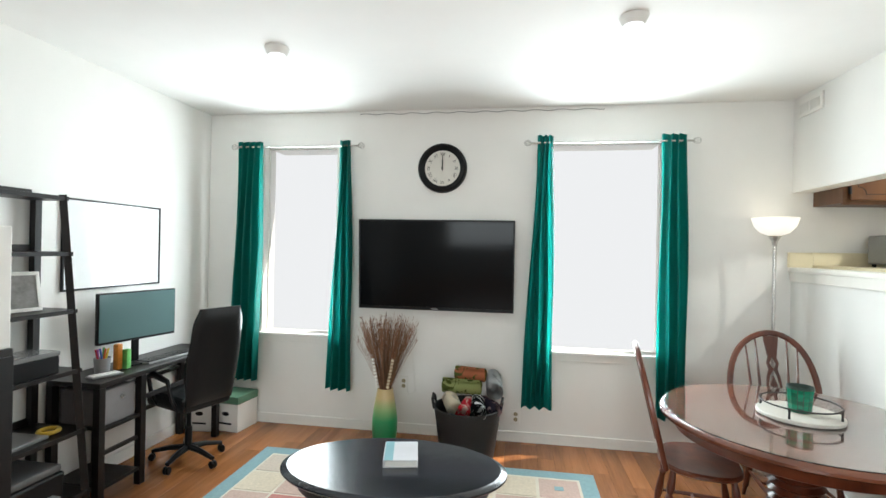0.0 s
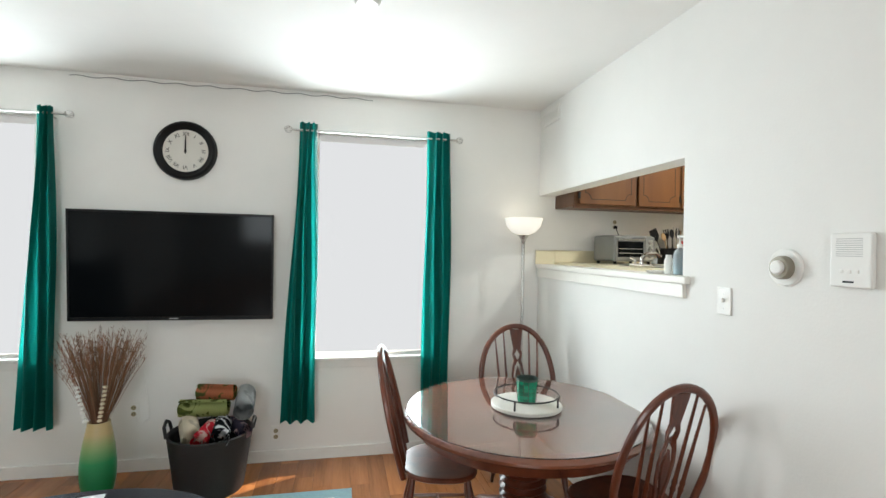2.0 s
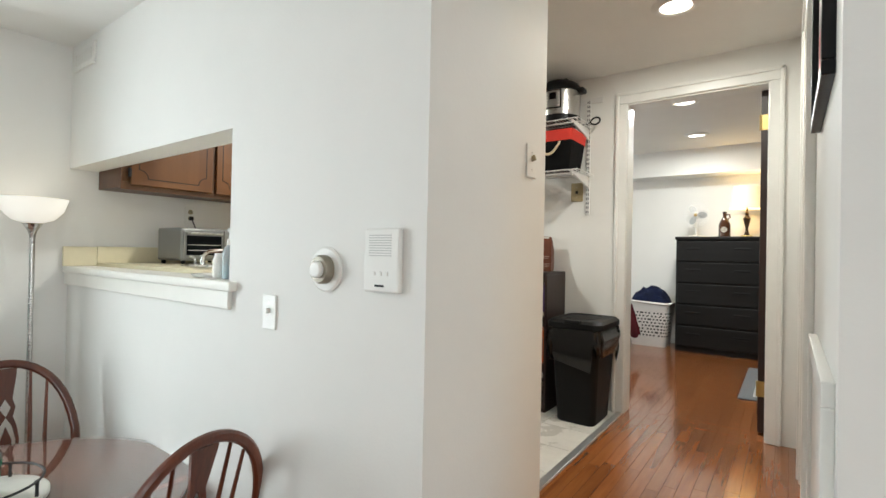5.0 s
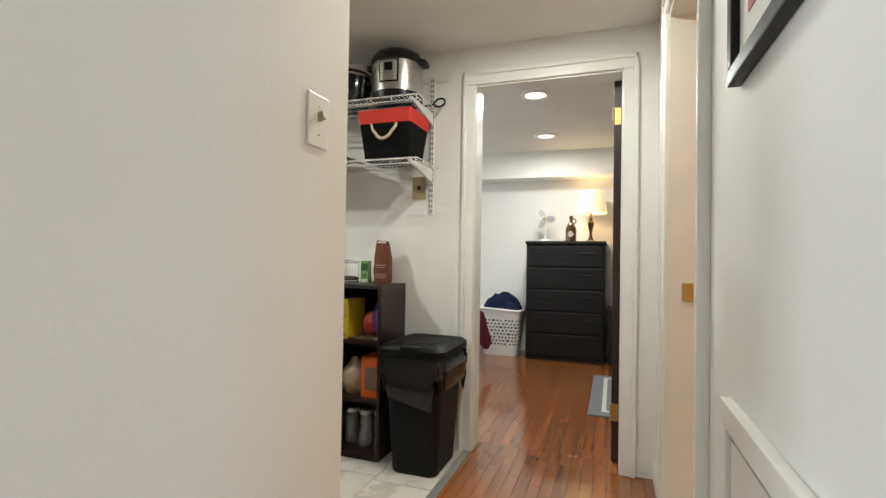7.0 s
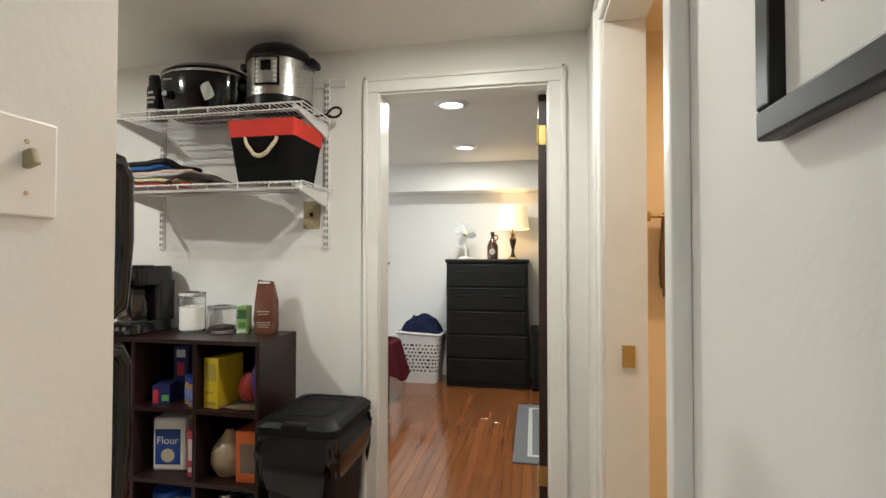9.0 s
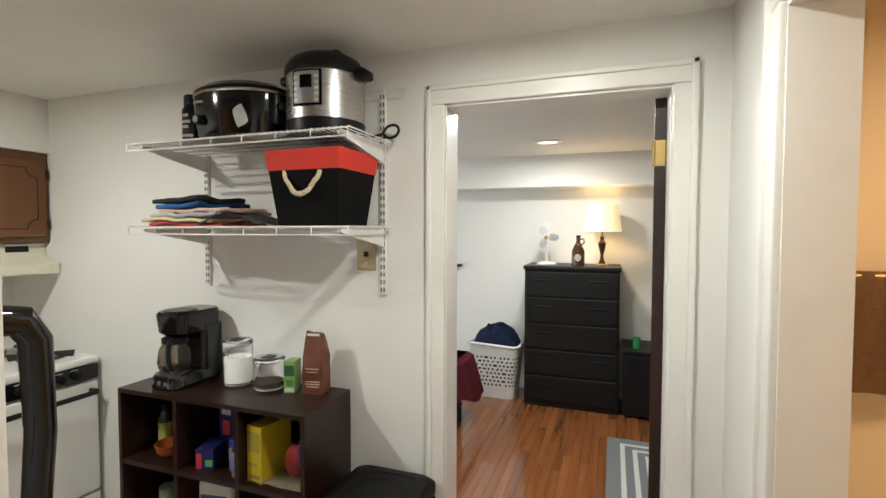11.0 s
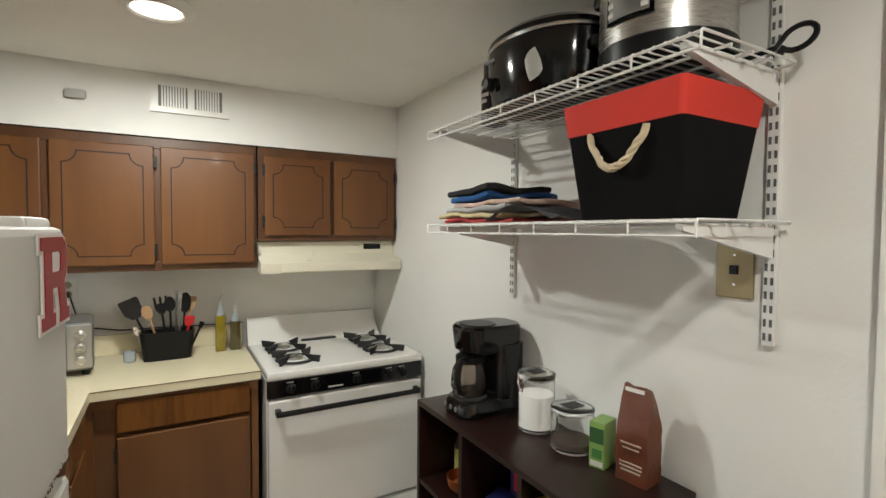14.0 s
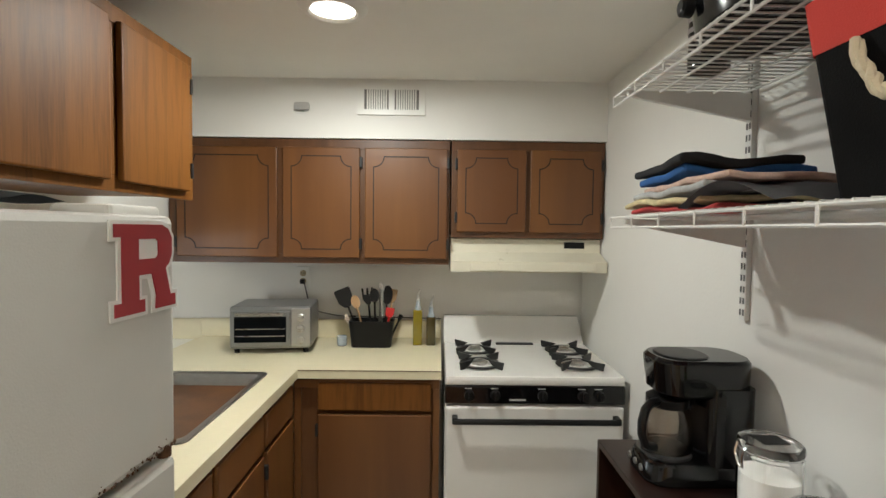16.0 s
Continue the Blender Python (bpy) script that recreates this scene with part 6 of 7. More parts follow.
solid("food_bowl", bm, mat("orange_plastic", (0.35, 0.09, 0.02), 0.3), "small orange plastic bowl in the organizer", "bowl", "groceries in the organizer", (6.03, 3.575, Z2))
fl = thing("flour_bag", (6.06, 3.328, Z1), "white and blue paper flour bag", "food bag", "groceries in the organizer", -80)
part("bag", one(box, -0.075, 0.075, -0.05, 0.05, 0, 0.235, r=0.012), M_PAPER, fl)
part("blue_panel", one(box, -0.062, 0.05, -0.052, -0.048, 0.03, 0.185, r=0.001), mat("flour_blue", (0.02, 0.06, 0.28), 0.5), fl)
words(fl, "Flour", 0.046, pose(-0.006, -0.0528, 0.135), M_PAPER)
part("bowl_picture", one(lathe, [(0.03, 0), (0.03, 0.001)], 24, pose(-0.005, -0.052, 0.07, 90)), mat("flour_picture", (0.6, 0.52, 0.38), 0.6), fl)
carton((6.05, 3.178, Z1), 0.055, 0.14, 0.2, (0.45, 0.04, 0.05), [(-0.4, 0.4, 0.35, 0.8, (0.6, 0.55, 0.55)), (-0.4, 0.4, 0.1, 0.2, (0.6, 0.55, 0.55))], "red and white food box")
rb = thing("rice_bag", (6.05, 3.048, Z1), "clear bag of rice with a green mark", "food bag", "groceries in the organizer")
part("bag", one(crumple, 0.06, 0.062, 0.19, 17, 0.35), mat("bagged_rice", (0.42, 0.32, 0.20), 0.4, vary=0.2, scale=20), rb)
ob_ = carton((6.04, 2.913, Z1), 0.11, 0.13, 0.215, (0.55, 0.11, 0.02), [(-0.32, 0.32, 0.18, 0.75, (0.16, 0.10, 0.07))], "orange box with a window in the organizer")
bt = bottle("tin_can", (6.05, 3.618, Z1), "green and white labelled tin", [(0.034, 0), (0.034, 0.15), (0.032, 0.152)], mat("green_white_label", (0.22, 0.32, 0.20), 0.45, vary=0.5, scale=18))
for k, (x, y) in enumerate(((6.06, 2.89), (6.05, 2.975), (6.06, 3.065))):
    j = thing("glass_jar", (x, y, Z0), "empty clear glass storage jar", "jar", "jars in the organizer")
    part("jar", one(lathe, [(0.034, 0), (0.037, 0.006), (0.037, 0.15), (0.033, 0.16), (0.033, 0.17), (0.03, 0.17), (0.031, 0.15), (0.031, 0.01), (0.002, 0.008)], 28), mat("jar_glass", (0.35, 0.36, 0.36), 0.08, vary=0, spec=0.8, alpha=0.45) if k == 0 else bpy.data.materials["jar_glass"], j)
    part("lid", one(lathe, [(0.035, 0.17), (0.037, 0.175), (0.037, 0.19), (0.034, 0.193)], 28), M_STEEL, j, "steel lid")
for y, r in ((3.36, 0.06), (3.23, 0.055)):
    j = thing("food_container", (6.06, y, Z0), "frosted plastic container with a blue lid", "container", "groceries in the organizer")
    part("tub", one(lathe, [(r * 0.85, 0), (r, 0.01), (r, 0.16)], 28), mat("frosted_plastic", (0.45, 0.48, 0.52), 0.4), j)
    part("lid", one(lathe, [(r * 1.06, 0.158), (r * 1.06, 0.185), (r * 0.95, 0.19), (r * 0.5, 0.205)], 28), mat("blue_plastic_lid", (0.01, 0.07, 0.32), 0.35), j)
carton((6.06, 3.598, Z0), 0.12, 0.12, 0.17, (0.35, 0.03, 0.03), [(-0.3, 0.3, 0.3, 0.7, (0.6, 0.58, 0.55))], "red food box low in the organizer")

# ---- on top of the organiser ----
CT = 0.9105
cm = thing("coffee_maker", (6.10, 3.548, CT), "black drip coffee maker with a glass carafe", "coffee maker", turn=-90)
def cm_ring(bm, hx, y0, y1, r, z):
    return ring(bm, [(x, y + (y0 + y1) / 2, z) for x, y, z in rrect(hx, (y1 - y0) / 2, r, z, 7)])


bm = bmesh.new()
skin(bm, [cm_ring(bm, *q) for q in ((0.078, -0.13, 0.12, 0.05, 0), (0.082, -0.135, 0.125, 0.055, 0.006), (0.080, -0.130, 0.122, 0.055, 0.045), (0.074, -0.122, 0.115, 0.05, 0.055))])
part("base", bm, M_BLACKGLOSS, cm)
bm = bmesh.new()
skin(bm, [cm_ring(bm, *q) for q in ((0.081, 0.005, 0.127, 0.03, 0.05), (0.081, 0.005, 0.127, 0.03, 0.24))])
part("column", bm, M_BLACKGLOSS, cm)
bm = bmesh.new()
skin(bm, [cm_ring(bm, *q) for q in ((0.066, -0.090, 0.126, 0.050, 0.212), (0.076, -0.102, 0.127, 0.055, 0.222), (0.081, -0.110, 0.128, 0.058, 0.290), (0.081, -0.110, 0.128, 0.058, 0.300), (0.074, -0.102, 0.122, 0.055, 0.309))])
part("head", bm, M_BLACKGLOSS, cm)
bm = bmesh.new()
skin(bm, [cm_ring(bm, *q) for q in ((0.064, -0.092, 0.03, 0.055, 0.308), (0.064, -0.092, 0.03, 0.055, 0.311), (0.060, -0.088, 0.026, 0.052, 0.3125))])
part("lid", bm, M_BLACK, cm)
part("water_gauge", one(box, -0.0825, -0.078, 0.06, 0.075, 0.09, 0.29, r=0.001), M_CLEARPL, cm, "clear water gauge")
part("hot_plate", one(lathe, [(0.062, 0.054), (0.06, 0.06), (0.002, 0.06)], 32, pose(0, -0.06, 0)), M_IRON, cm)
for k in range(3):
    part("button", one(lathe, [(0.009, 0), (0.008, 0.004)], 14, pose(-0.04 + 0.035 * k, -0.134, 0.028, 90)), M_GREYMETAL, cm)
cf = part("carafe", one(lathe, [(0.045, 0.061), (0.06, 0.068), (0.068, 0.10), (0.062, 0.15), (0.048, 0.18), (0.05, 0.195), (0.046, 0.195), (0.045, 0.18), (0.058, 0.15), (0.063, 0.10), (0.05, 0.068), (0.002, 0.066)], 32, pose(0, -0.06, 0)), glass("carafe_glass", (0.55, 0.50, 0.45)), cm, "clear glass carafe")
cf.visible_shadow = False
part("carafe_band", one(lathe, [(0.0495, 0.178), (0.051, 0.185), (0.051, 0.2), (0.03, 0.212), (0.002, 0.214)], 32, pose(0, -0.06, 0)), M_BLACK, cf)
part("carafe_handle", one(tube, [(0.03, -0.10, 0.195), (0.046, -0.122, 0.198), (0.060, -0.142, 0.185), (0.068, -0.152, 0.160), (0.068, -0.152, 0.130), (0.062, -0.142, 0.102), (0.050, -0.122, 0.088), (0.040, -0.108, 0.085)], 0.011, 10), M_BLACK, cf)


def clip_jar(at, r, h, fill, fm, label):
    j = thing("canister", at, label, "canister", "canisters on the organizer")
    part("jar", one(lathe, [(r * 0.92, 0), (r, 0.008), (r, h * 0.86), (r * 0.94, h * 0.9), (r * 0.9, h * 0.9), (r * 0.95, h * 0.84), (r * 0.94, 0.012), (0.002, 0.010)], 40), M_GLASS, j, "clear body").visible_shadow = False
    part("contents", one(lathe, [(r * 0.92, 0.012), (r * 0.93, fill), (r * 0.5, fill + 0.006), (0.002, fill + 0.004)], 36), fm, j)
    part("gasket", one(lathe, [(r * 0.97, h * 0.885), (r * 1.0, h * 0.895), (r * 0.97, h * 0.91)], 36, cap=False), M_CHROME, j)
    part("lid", one(lathe, [(r * 1.0, h * 0.91), (r * 1.02, h * 0.93), (r * 1.0, h * 0.985), (r * 0.93, h), (0.002, h)], 40), M_GLASS, j).visible_shadow = False
    part("label_tag", one(box, -r * 0.45, r * 0.45, -r * 0.35, r * 0.35, h * 1.002, h * 1.002 + 0.002), M_BLACK, j, "dark label on the lid")
    part("clip", one(tube, [(-r * 1.0, 0.015, h * 0.95), (-r * 1.12, 0.012, h * 0.85), (-r * 1.1, 0, h * 0.72), (-r * 1.02, -0.006, h * 0.70), (-r * 1.1, -0.012, h * 0.85), (-r * 1.0, -0.015, h * 0.95)], 0.0025, 6), M_CHROME, j, "wire clip")


clip_jar((6.15, 3.323, CT), 0.060, 0.185, 0.115, mat("white_sugar", (0.74, 0.72, 0.68), 0.9, bump=0.2), "clear clip-lid canister of white sugar")
clip_jar((6.15, 3.163, CT), 0.063, 0.125, 0.028, mat("dark_coffee", (0.03, 0.017, 0.01), 0.9, bump=0.5), "low clear canister with a little ground coffee")
tb = carton((6.15, 3.048, CT), 0.044, 0.07, 0.125, (0.22, 0.36, 0.10), [(-0.45, 0.45, 0.55, 0.88, (0.03, 0.10, 0.03)), (-0.4, 0.4, 0.05, 0.16, (0.6, 0.6, 0.55)), (-0.3, 0.35, 0.22, 0.42, (0.06, 0.20, 0.05))], "green tea box beside the coffee bag", -75, "goods on the organizer")
cb = thing("coffee_bag", (6.165, 2.946, CT), "copper brown folded-top coffee bag", "coffee bag", "goods on the organizer", -82)
M_COPPER = mat("copper_foil_bag", (0.15, 0.046, 0.022), 0.36, 0.2, vary=0.25, scale=8, bump=0.5, bump_scale=25)
bm = bmesh.new()
rows = []
for k in range(15):
    z = 0.24 * k / 14
    hx = 0.044 - 0.008 * max(0, z - 0.13) / 0.11
    hy = 0.034 if z < 0.13 else 0.034 - 0.027 * ((z - 0.13) / 0.11)
    pts = [(hx * q, -hy) for q in (-1, -0.5, 0, 0.5, 1)] + [(hx, hy * q) for q in (0,)] + [(hx * q, hy) for q in (1, 0.5, 0, -0.5, -1)] + [(-hx, 0)]
    rows.append(ring(bm, [(x + 0.006 * noise.noise((x * 30, y * 30, z * 22)), y * (1 - 0.2 * (abs(x) > hx * 0.99 and abs(y) < 0.001)) + 0.006 * noise.noise((y * 30 + 5, x * 30, z * 26)), z + 0.010 * z * noise.noise((x * 40, 3, 1)) / 0.24) for x, y in pts]))
skin(bm, rows)
part("bag", bm, M_COPPER, cb)
for z, w, h in ((0.10, 0.028, 0.004), (0.088, 0.022, 0.003), (0.05, 0.03, 0.003), (0.04, 0.03, 0.003), (0.03, 0.026, 0.003)):
    part("print_bar", one(box, -w, w, -0.0375, -0.0335, z, z + h), mat("pale_bag_print", (0.5, 0.38, 0.3), 0.6), cb)
part("fold_clip", one(box, -0.03, 0.02, -0.015, -0.009, 0.228, 0.237), M_PAPER, cb)

# ---- trash can ----
tc_ = thing("trash_can", (6.01, 2.615, 0.0), "black plastic trash can with a liner spilling over", "trash can", turn=-90)
bm = bmesh.new()
skin(bm, [ring(bm, rrect(hx, hy, 0.04, z)) for hx, hy, z in ((0.115, 0.145, 0.0), (0.12, 0.15, 0.01), (0.15, 0.19, 0.585))])
M_BINPL = mat("black_bin_plastic", (0.005, 0.005, 0.0055), 0.5, vary=0.1, spec=0.2)
part("bin", bm, M_BINPL, tc_)
bm = bmesh.new()
skin(bm, [ring(bm, rrect(hx, hy, 0.05, z, 8)) for hx, hy, z in ((0.155, 0.195, 0.575), (0.172, 0.212, 0.585), (0.172, 0.212, 0.615), (0.155, 0.195, 0.632), (0.12, 0.16, 0.637), (0.115, 0.155, 0.633), (0.07, 0.09, 0.635))])
lid = part("lid", bm, M_BINPL, tc_)
part("flap_seam", one(tube, rrect(0.09, 0.11, 0.04, 0.6355, 6), 0.0015, 6, closed=True), M_BLACK, lid)
part("tab", one(box, -0.05, 0.05, -0.215, -0.175, 0.61, 0.634, r=0.006), M_BLACK, lid)
bm = bmesh.new()
outer = rrect(0.158, 0.198, 0.05, 0.59, 10)
rings = []
for j in range(6):
    rings.append(ring(bm, [(x * (1 + 0.10 * math.sin(j * 0.6) + 0.12 * noise.noise((i * 0.7, j * 0.8, 2))), y * (1 + 0.09 * math.sin(j * 0.6) + 0.05 * noise.noise((i * 0.8, j * 0.7, 6))), 0.588 - 0.034 * j * (1 + 1.1 * noise.noise((i * 0.35, 1.0, 9)))) for i, (x, y, z) in enumerate(outer)]))
skin(bm, rings, cap=False)
part("liner", bm, mat("black_bin_liner", (0.004, 0.004, 0.0045), 0.2, vary=0.1), tc_, "crinkled black liner")

# ---- hall and bathroom ----
pf = thing("framed_picture", (4.385, HS, 1.685), "black framed print with a red band and pale mat", "picture")
bm = bmesh.new()
for a in ((-0.255, 0.255, -0.32, -0.292), (-0.255, 0.255, 0.292, 0.32), (-0.255, -0.227, -0.292, 0.292), (0.227, 0.255, -0.292, 0.292)):
    box(bm, a[0], a[1], 0.0, 0.022, a[2], a[3], r=0.003)
part("frame", bm, M_BLACK, pf)
part("mat_board", one(box, -0.23, 0.23, 0.001, 0.008, -0.295, 0.295), M_PAPER, pf, "pale mat board")
part("print_grey", one(box, -0.17, 0.17, 0.006, 0.0095, -0.10, 0.23), mat("grey_print", (0.10, 0.10, 0.10), 0.4, vary=0.5, scale=6), pf)
part("print_red", one(box, -0.17, 0.17, 0.006, 0.0097, -0.23, -0.10), mat("red_print", (0.45, 0.03, 0.03), 0.4), pf, "red lower band")
ap = thing("access_panel", (4.37, HS, 0.552), "white painted access panel low on the hall wall", "access panel")
bm = bmesh.new()
for a in ((-0.32, 0.32, 0.225, 0.27), (-0.32, 0.32, -0.27, -0.225), (-0.32, -0.275, -0.225, 0.225), (0.275, 0.32, -0.225, 0.225)):
    box(bm, a[0], a[1], 0.0, 0.02, a[2], a[3], r=0.003)
part("frame", bm, M_TRIM, ap)
part("cover", one(box, -0.272, 0.272, 0.001, 0.012, -0.222, 0.21, r=0.002), M_TRIM, ap)
part("gap", one(box, -0.272, 0.272, 0.0005, 0.006, 0.21, 0.224), M_BLACK, ap, "dark gap")
structure("floor_bath", [(4.5, SH + 0.02, -0.78, HS - 0.004, -0.008, 0.002)], M_TILE, "pale bathroom floor tile")
bar = thing("towel_bar", (SH + 0.02, 1.0, 1.43), "brushed metal towel bar on the bathroom wall", "towel bar")
part("rod", one(tube, [(-0.05, -0.30, 0), (-0.05, 0.27, 0)], 0.008, 10), M_BRASS, bar)
for y in (-0.30, 0.275):
    part("post", one(box, -0.058, 0.0, y - 0.02, y + 0.02, -0.02, 0.02, r=0.005), M_BRASS, bar)
for y0, y1, c, lb, z0 in ((0.98, 1.215, (0.30, 0.16, 0.08), "brown bath towel hanging on the bar", 1.10), (0.75, 0.965, (0.02, 0.16, 0.12), "green bath towel hanging on the bar", 1.13)):
    bm = bmesh.new()

    def hang(u, v, y0=y0, y1=y1, z0=z0):
        s = v * 2 - 1
        z = 1.444 - (1.444 - z0) * abs(s) ** 1.05 * (0.9 if s > 0 else 1)
        x = SH + 0.02 - 0.05 + (0.014 if s > 0 else -0.014) * min(1, abs(s) * 8) + 0.005 * math.sin(u * 14 + s * 2)
        return (x, y0 + (y1 - y0) * u + 0.006 * math.sin(v * 9), z)
    sheet(bm, 20, 30, hang, 0.007)
    solid("bath_towel", bm, mat("terry", c, 0.95, vary=0.15, scale=50, bump=0.8, bump_scale=250), lb, "towel", "bath towels")

# ---- bedroom ----
ds = thing("dresser", (8.77, 1.78, 0.0), "tall black five-drawer wooden dresser", "dresser")
ds.scale = (1.0, 0.955, 0.992)
part("body", one(box, 0.018, 0.46, 0.0, 0.83, 0.05, 1.225, r=0.003), M_DRESSER, ds)
part("top", one(box, -0.01, 0.47, -0.012, 0.842, 1.225, 1.26, r=0.006), M_DRESSER, ds)
part("plinth", one(box, 0.03, 0.45, 0.0, 0.83, 0.0, 0.052), M_DRESSER, ds)
for k in range(5):
    z0 = 0.065 + k * 0.232
    d = part("drawer", one(box, 0.0, 0.02, 0.02, 0.81, z0, z0 + 0.215, r=0.006), M_DRESSER, ds)
    for y in (0.18, 0.65):
        part("pull", one(box, -0.003, 0.004, y - 0.075, y + 0.075, z0 + 0.125, z0 + 0.148, r=0.004), M_BLACK, d, "recessed black pull")
fan = thing("desk_fan", (9.0, 2.41, 1.25), "small white desk fan with a wire cage", "fan", turn=-90)
fan.scale = (0.8, 0.8, 0.85)
part("base", one(lathe, [(0.11, 0), (0.11, 0.012), (0.08, 0.022), (0.02, 0.03)], 32), M_PLASTIC, fan)
part("stem", one(lathe, [(0.014, 0.025), (0.012, 0.2)], 16), M_PLASTIC, fan)
part("motor", one(lathe, [(0.035, -0.05), (0.045, -0.02), (0.045, 0.03), (0.02, 0.04)], 24, pose(0, 0.03, 0.29, 90)), M_PLASTIC, fan)
cg = bmesh.new()
for k in range(30):
    a = 2 * math.pi * k / 30
    tube(cg, [(0.02 * math.cos(a), -0.075, 0.29 + 0.02 * math.sin(a)), (0.10 * math.cos(a), -0.07, 0.29 + 0.10 * math.sin(a)), (0.155 * math.cos(a), -0.03, 0.29 + 0.155 * math.sin(a)), (0.10 * math.cos(a), 0.015, 0.29 + 0.10 * math.sin(a))], 0.0019, 4)
tube(cg, [(0.156 * math.cos(q), -0.03, 0.29 + 0.156 * math.sin(q)) for q in [k * math.pi / 16 for k in range(32)]], 0.004, 6, closed=True)
part("cage", cg, M_WIRE, fan, "white wire cage")
for k in range(3):
    part("blade", one(lathe, [(0.001, 0.0), (0.05, 0.003), (0.001, 0.006)], 16, pose(0, -0.03, 0.29, 90) @ pose(0, 0, 0, 0, 0, k * 120) @ pose(0.075, 0, 0, 20), sx=1.25, sy=0.85), mat("pale_fan_blade", (0.42, 0.44, 0.45), 0.3) if k == 0 else bpy.data.materials["pale_fan_blade"], fan)
part("hub", one(lathe, [(0.02, 0), (0.022, 0.012), (0.012, 0.016)], 20, pose(0, -0.07, 0.29, 90)), M_BRASS, fan)
gb = bottle("glass_growler", (8.88, 2.125, 1.25), "brown glass jug with a handle and label", [(0.052, 0), (0.056, 0.008), (0.056, 0.13), (0.03, 0.19), (0.018, 0.21), (0.018, 0.25)], mat("amber_glass", (0.06, 0.022, 0.008), 0.08, vary=0, coat=0.5), [(0.02, 0.25), (0.02, 0.268)], M_BLACK)
part("handle", one(tube, [(0, -0.018, 0.235), (0, -0.045, 0.235), (0, -0.05, 0.205), (0, -0.03, 0.185)], 0.007, 8), bpy.data.materials["amber_glass"], gb)
part("label_disc", one(lathe, [(0.03, 0.0), (0.03, 0.002)], 24, pose(-0.056, 0, 0.075, 0, -90)), mat("growler_label", (0.45, 0.40, 0.32), 0.6, vary=0.5, scale=60), gb)
tlp = thing("table_lamp", (8.98, 1.93, 1.25), "table lamp with a dark turned stem and lit cream shade", "table lamp")
part("base", one(box, -0.05, 0.05, -0.05, 0.05, 0, 0.018, r=0.004), M_BRASS, tlp)
part("stem", one(lathe, [(0.03, 0.018), (0.018, 0.05), (0.012, 0.09), (0.03, 0.17), (0.034, 0.20), (0.014, 0.23), (0.02, 0.25), (0.008, 0.27), (0.007, 0.34)], 24), mat("bronze_lamp_stem", (0.05, 0.03, 0.015), 0.35, 0.6, vary=0.2), tlp)
part("shade", one(lathe, [(0.16, 0.30), (0.132, 0.535), (0.129, 0.535), (0.157, 0.30)], 40, cap=False), M_SHADE, tlp, "glowing cream shade")
lb = thing("laundry_basket", (9.0, 2.87, 0.0), "white perforated laundry basket heaped with clothes", "laundry basket", turn=-90)
M_BASK = mat("white_basket_plastic", (0.72, 0.71, 0.69), 0.4)
bm = bmesh.new()


def bask(u, z):
    p = rrect(0.185 + 0.05 * z / 0.5, 0.14 + 0.04 * z / 0.5, 0.05, z, 6)
    return p


n = len(bask(0, 0))
levels = [0.0, 0.03, 0.08] + [0.08 + 0.33 * k / 18 for k in range(1, 19)] + [0.44, 0.5]
dense = []
for z in levels:
    base = bask(0, z)
    pts = []
    for i in range(n):
        a, b = Vector(base[i]), Vector(base[(i + 1) % n])
        m = max(1, int((b - a).length / 0.018))
        pts += [a.lerp(b, q / m) for q in range(m)]
    dense.append(pts)
cnt = min(len(p) for p in dense)
rings = [ring(bm, [p[int(i * len(p) / cnt)] for i in range(cnt)]) for p in dense]
for j, (a, b) in enumerate(zip(rings, rings[1:])):
    for i in range(cnt):
        if 3 <= j < 20 and (i + (j // 2) % 2) % 2 == 0 and j % 2 == 0:
            continue
        k = (i + 1) % cnt
        bm.faces.new((a[i], a[k], b[k], b[i]))
bm.faces.new(rings[0][::-1])
part("body", bm, M_BASK, lb, "perforated white plastic body")
# Plain dark block: clothes and the basket's shaded inside, so the holes look dark.
bm = bmesh.new()
skin(bm, [ring(bm, rrect(hx, hy, 0.045, z, 6)) for hx, hy, z in ((0.172, 0.128, 0.01), (0.205, 0.155, 0.36), (0.18, 0.14, 0.46))])
part("clothes", bm, mat("dark_basket_fill", (0.006, 0.007, 0.012), 0.95, vary=0.3, scale=20, spec=0.1), lb, "dark block for clothes and shade inside the basket")
part("rim", one(tube, [(x * 1.02, y * 1.02, 0.50 + 0.015 * math.cos(3 * math.atan2(y, x))) for x, y, z in bask(0, 0.5)], 0.014, 8, closed=True), M_BASK, lb)
cl = bmesh.new()
sheet(cl, 26, 26, lambda u, v: (9.0 + 0.19 * (2 * u - 1) * 0.9, 2.87 + 0.24 * (2 * v - 1) * 0.9, 0.44 + 0.24 * max(0, 1 - (2 * u - 1) ** 2) ** 0.6 * max(0, 1 - (2 * v - 1) ** 2) ** 0.6 + 0.05 * noise.noise((u * 6, v * 6, 4)) + 0.02 * noise.noise((u * 15, v * 15, 1))), 0.01)
solid("laundry", cl, mat("navy_clothes", (0.012, 0.022, 0.075), 0.9, vary=0.35, scale=9, bump=0.4, bump_scale=200), "navy blue crumpled clothes on the basket", "clothes")
bed = thing("bed", (7.3, 2.99, 0.0), "bed with a dark red blanket hanging over the side", "bed")
part("frame", one(box, 0.0, 1.06, 0.03, 1.5, 0.0, 0.22, r=0.01), M_BLACKWOOD, bed)
part("mattress", one(box, -0.01, 1.08, 0.01, 1.52, 0.22, 0.52, r=0.05), mat("grey_sheet", (0.25, 0.24, 0.25), 0.9), bed)
bm = bmesh.new()
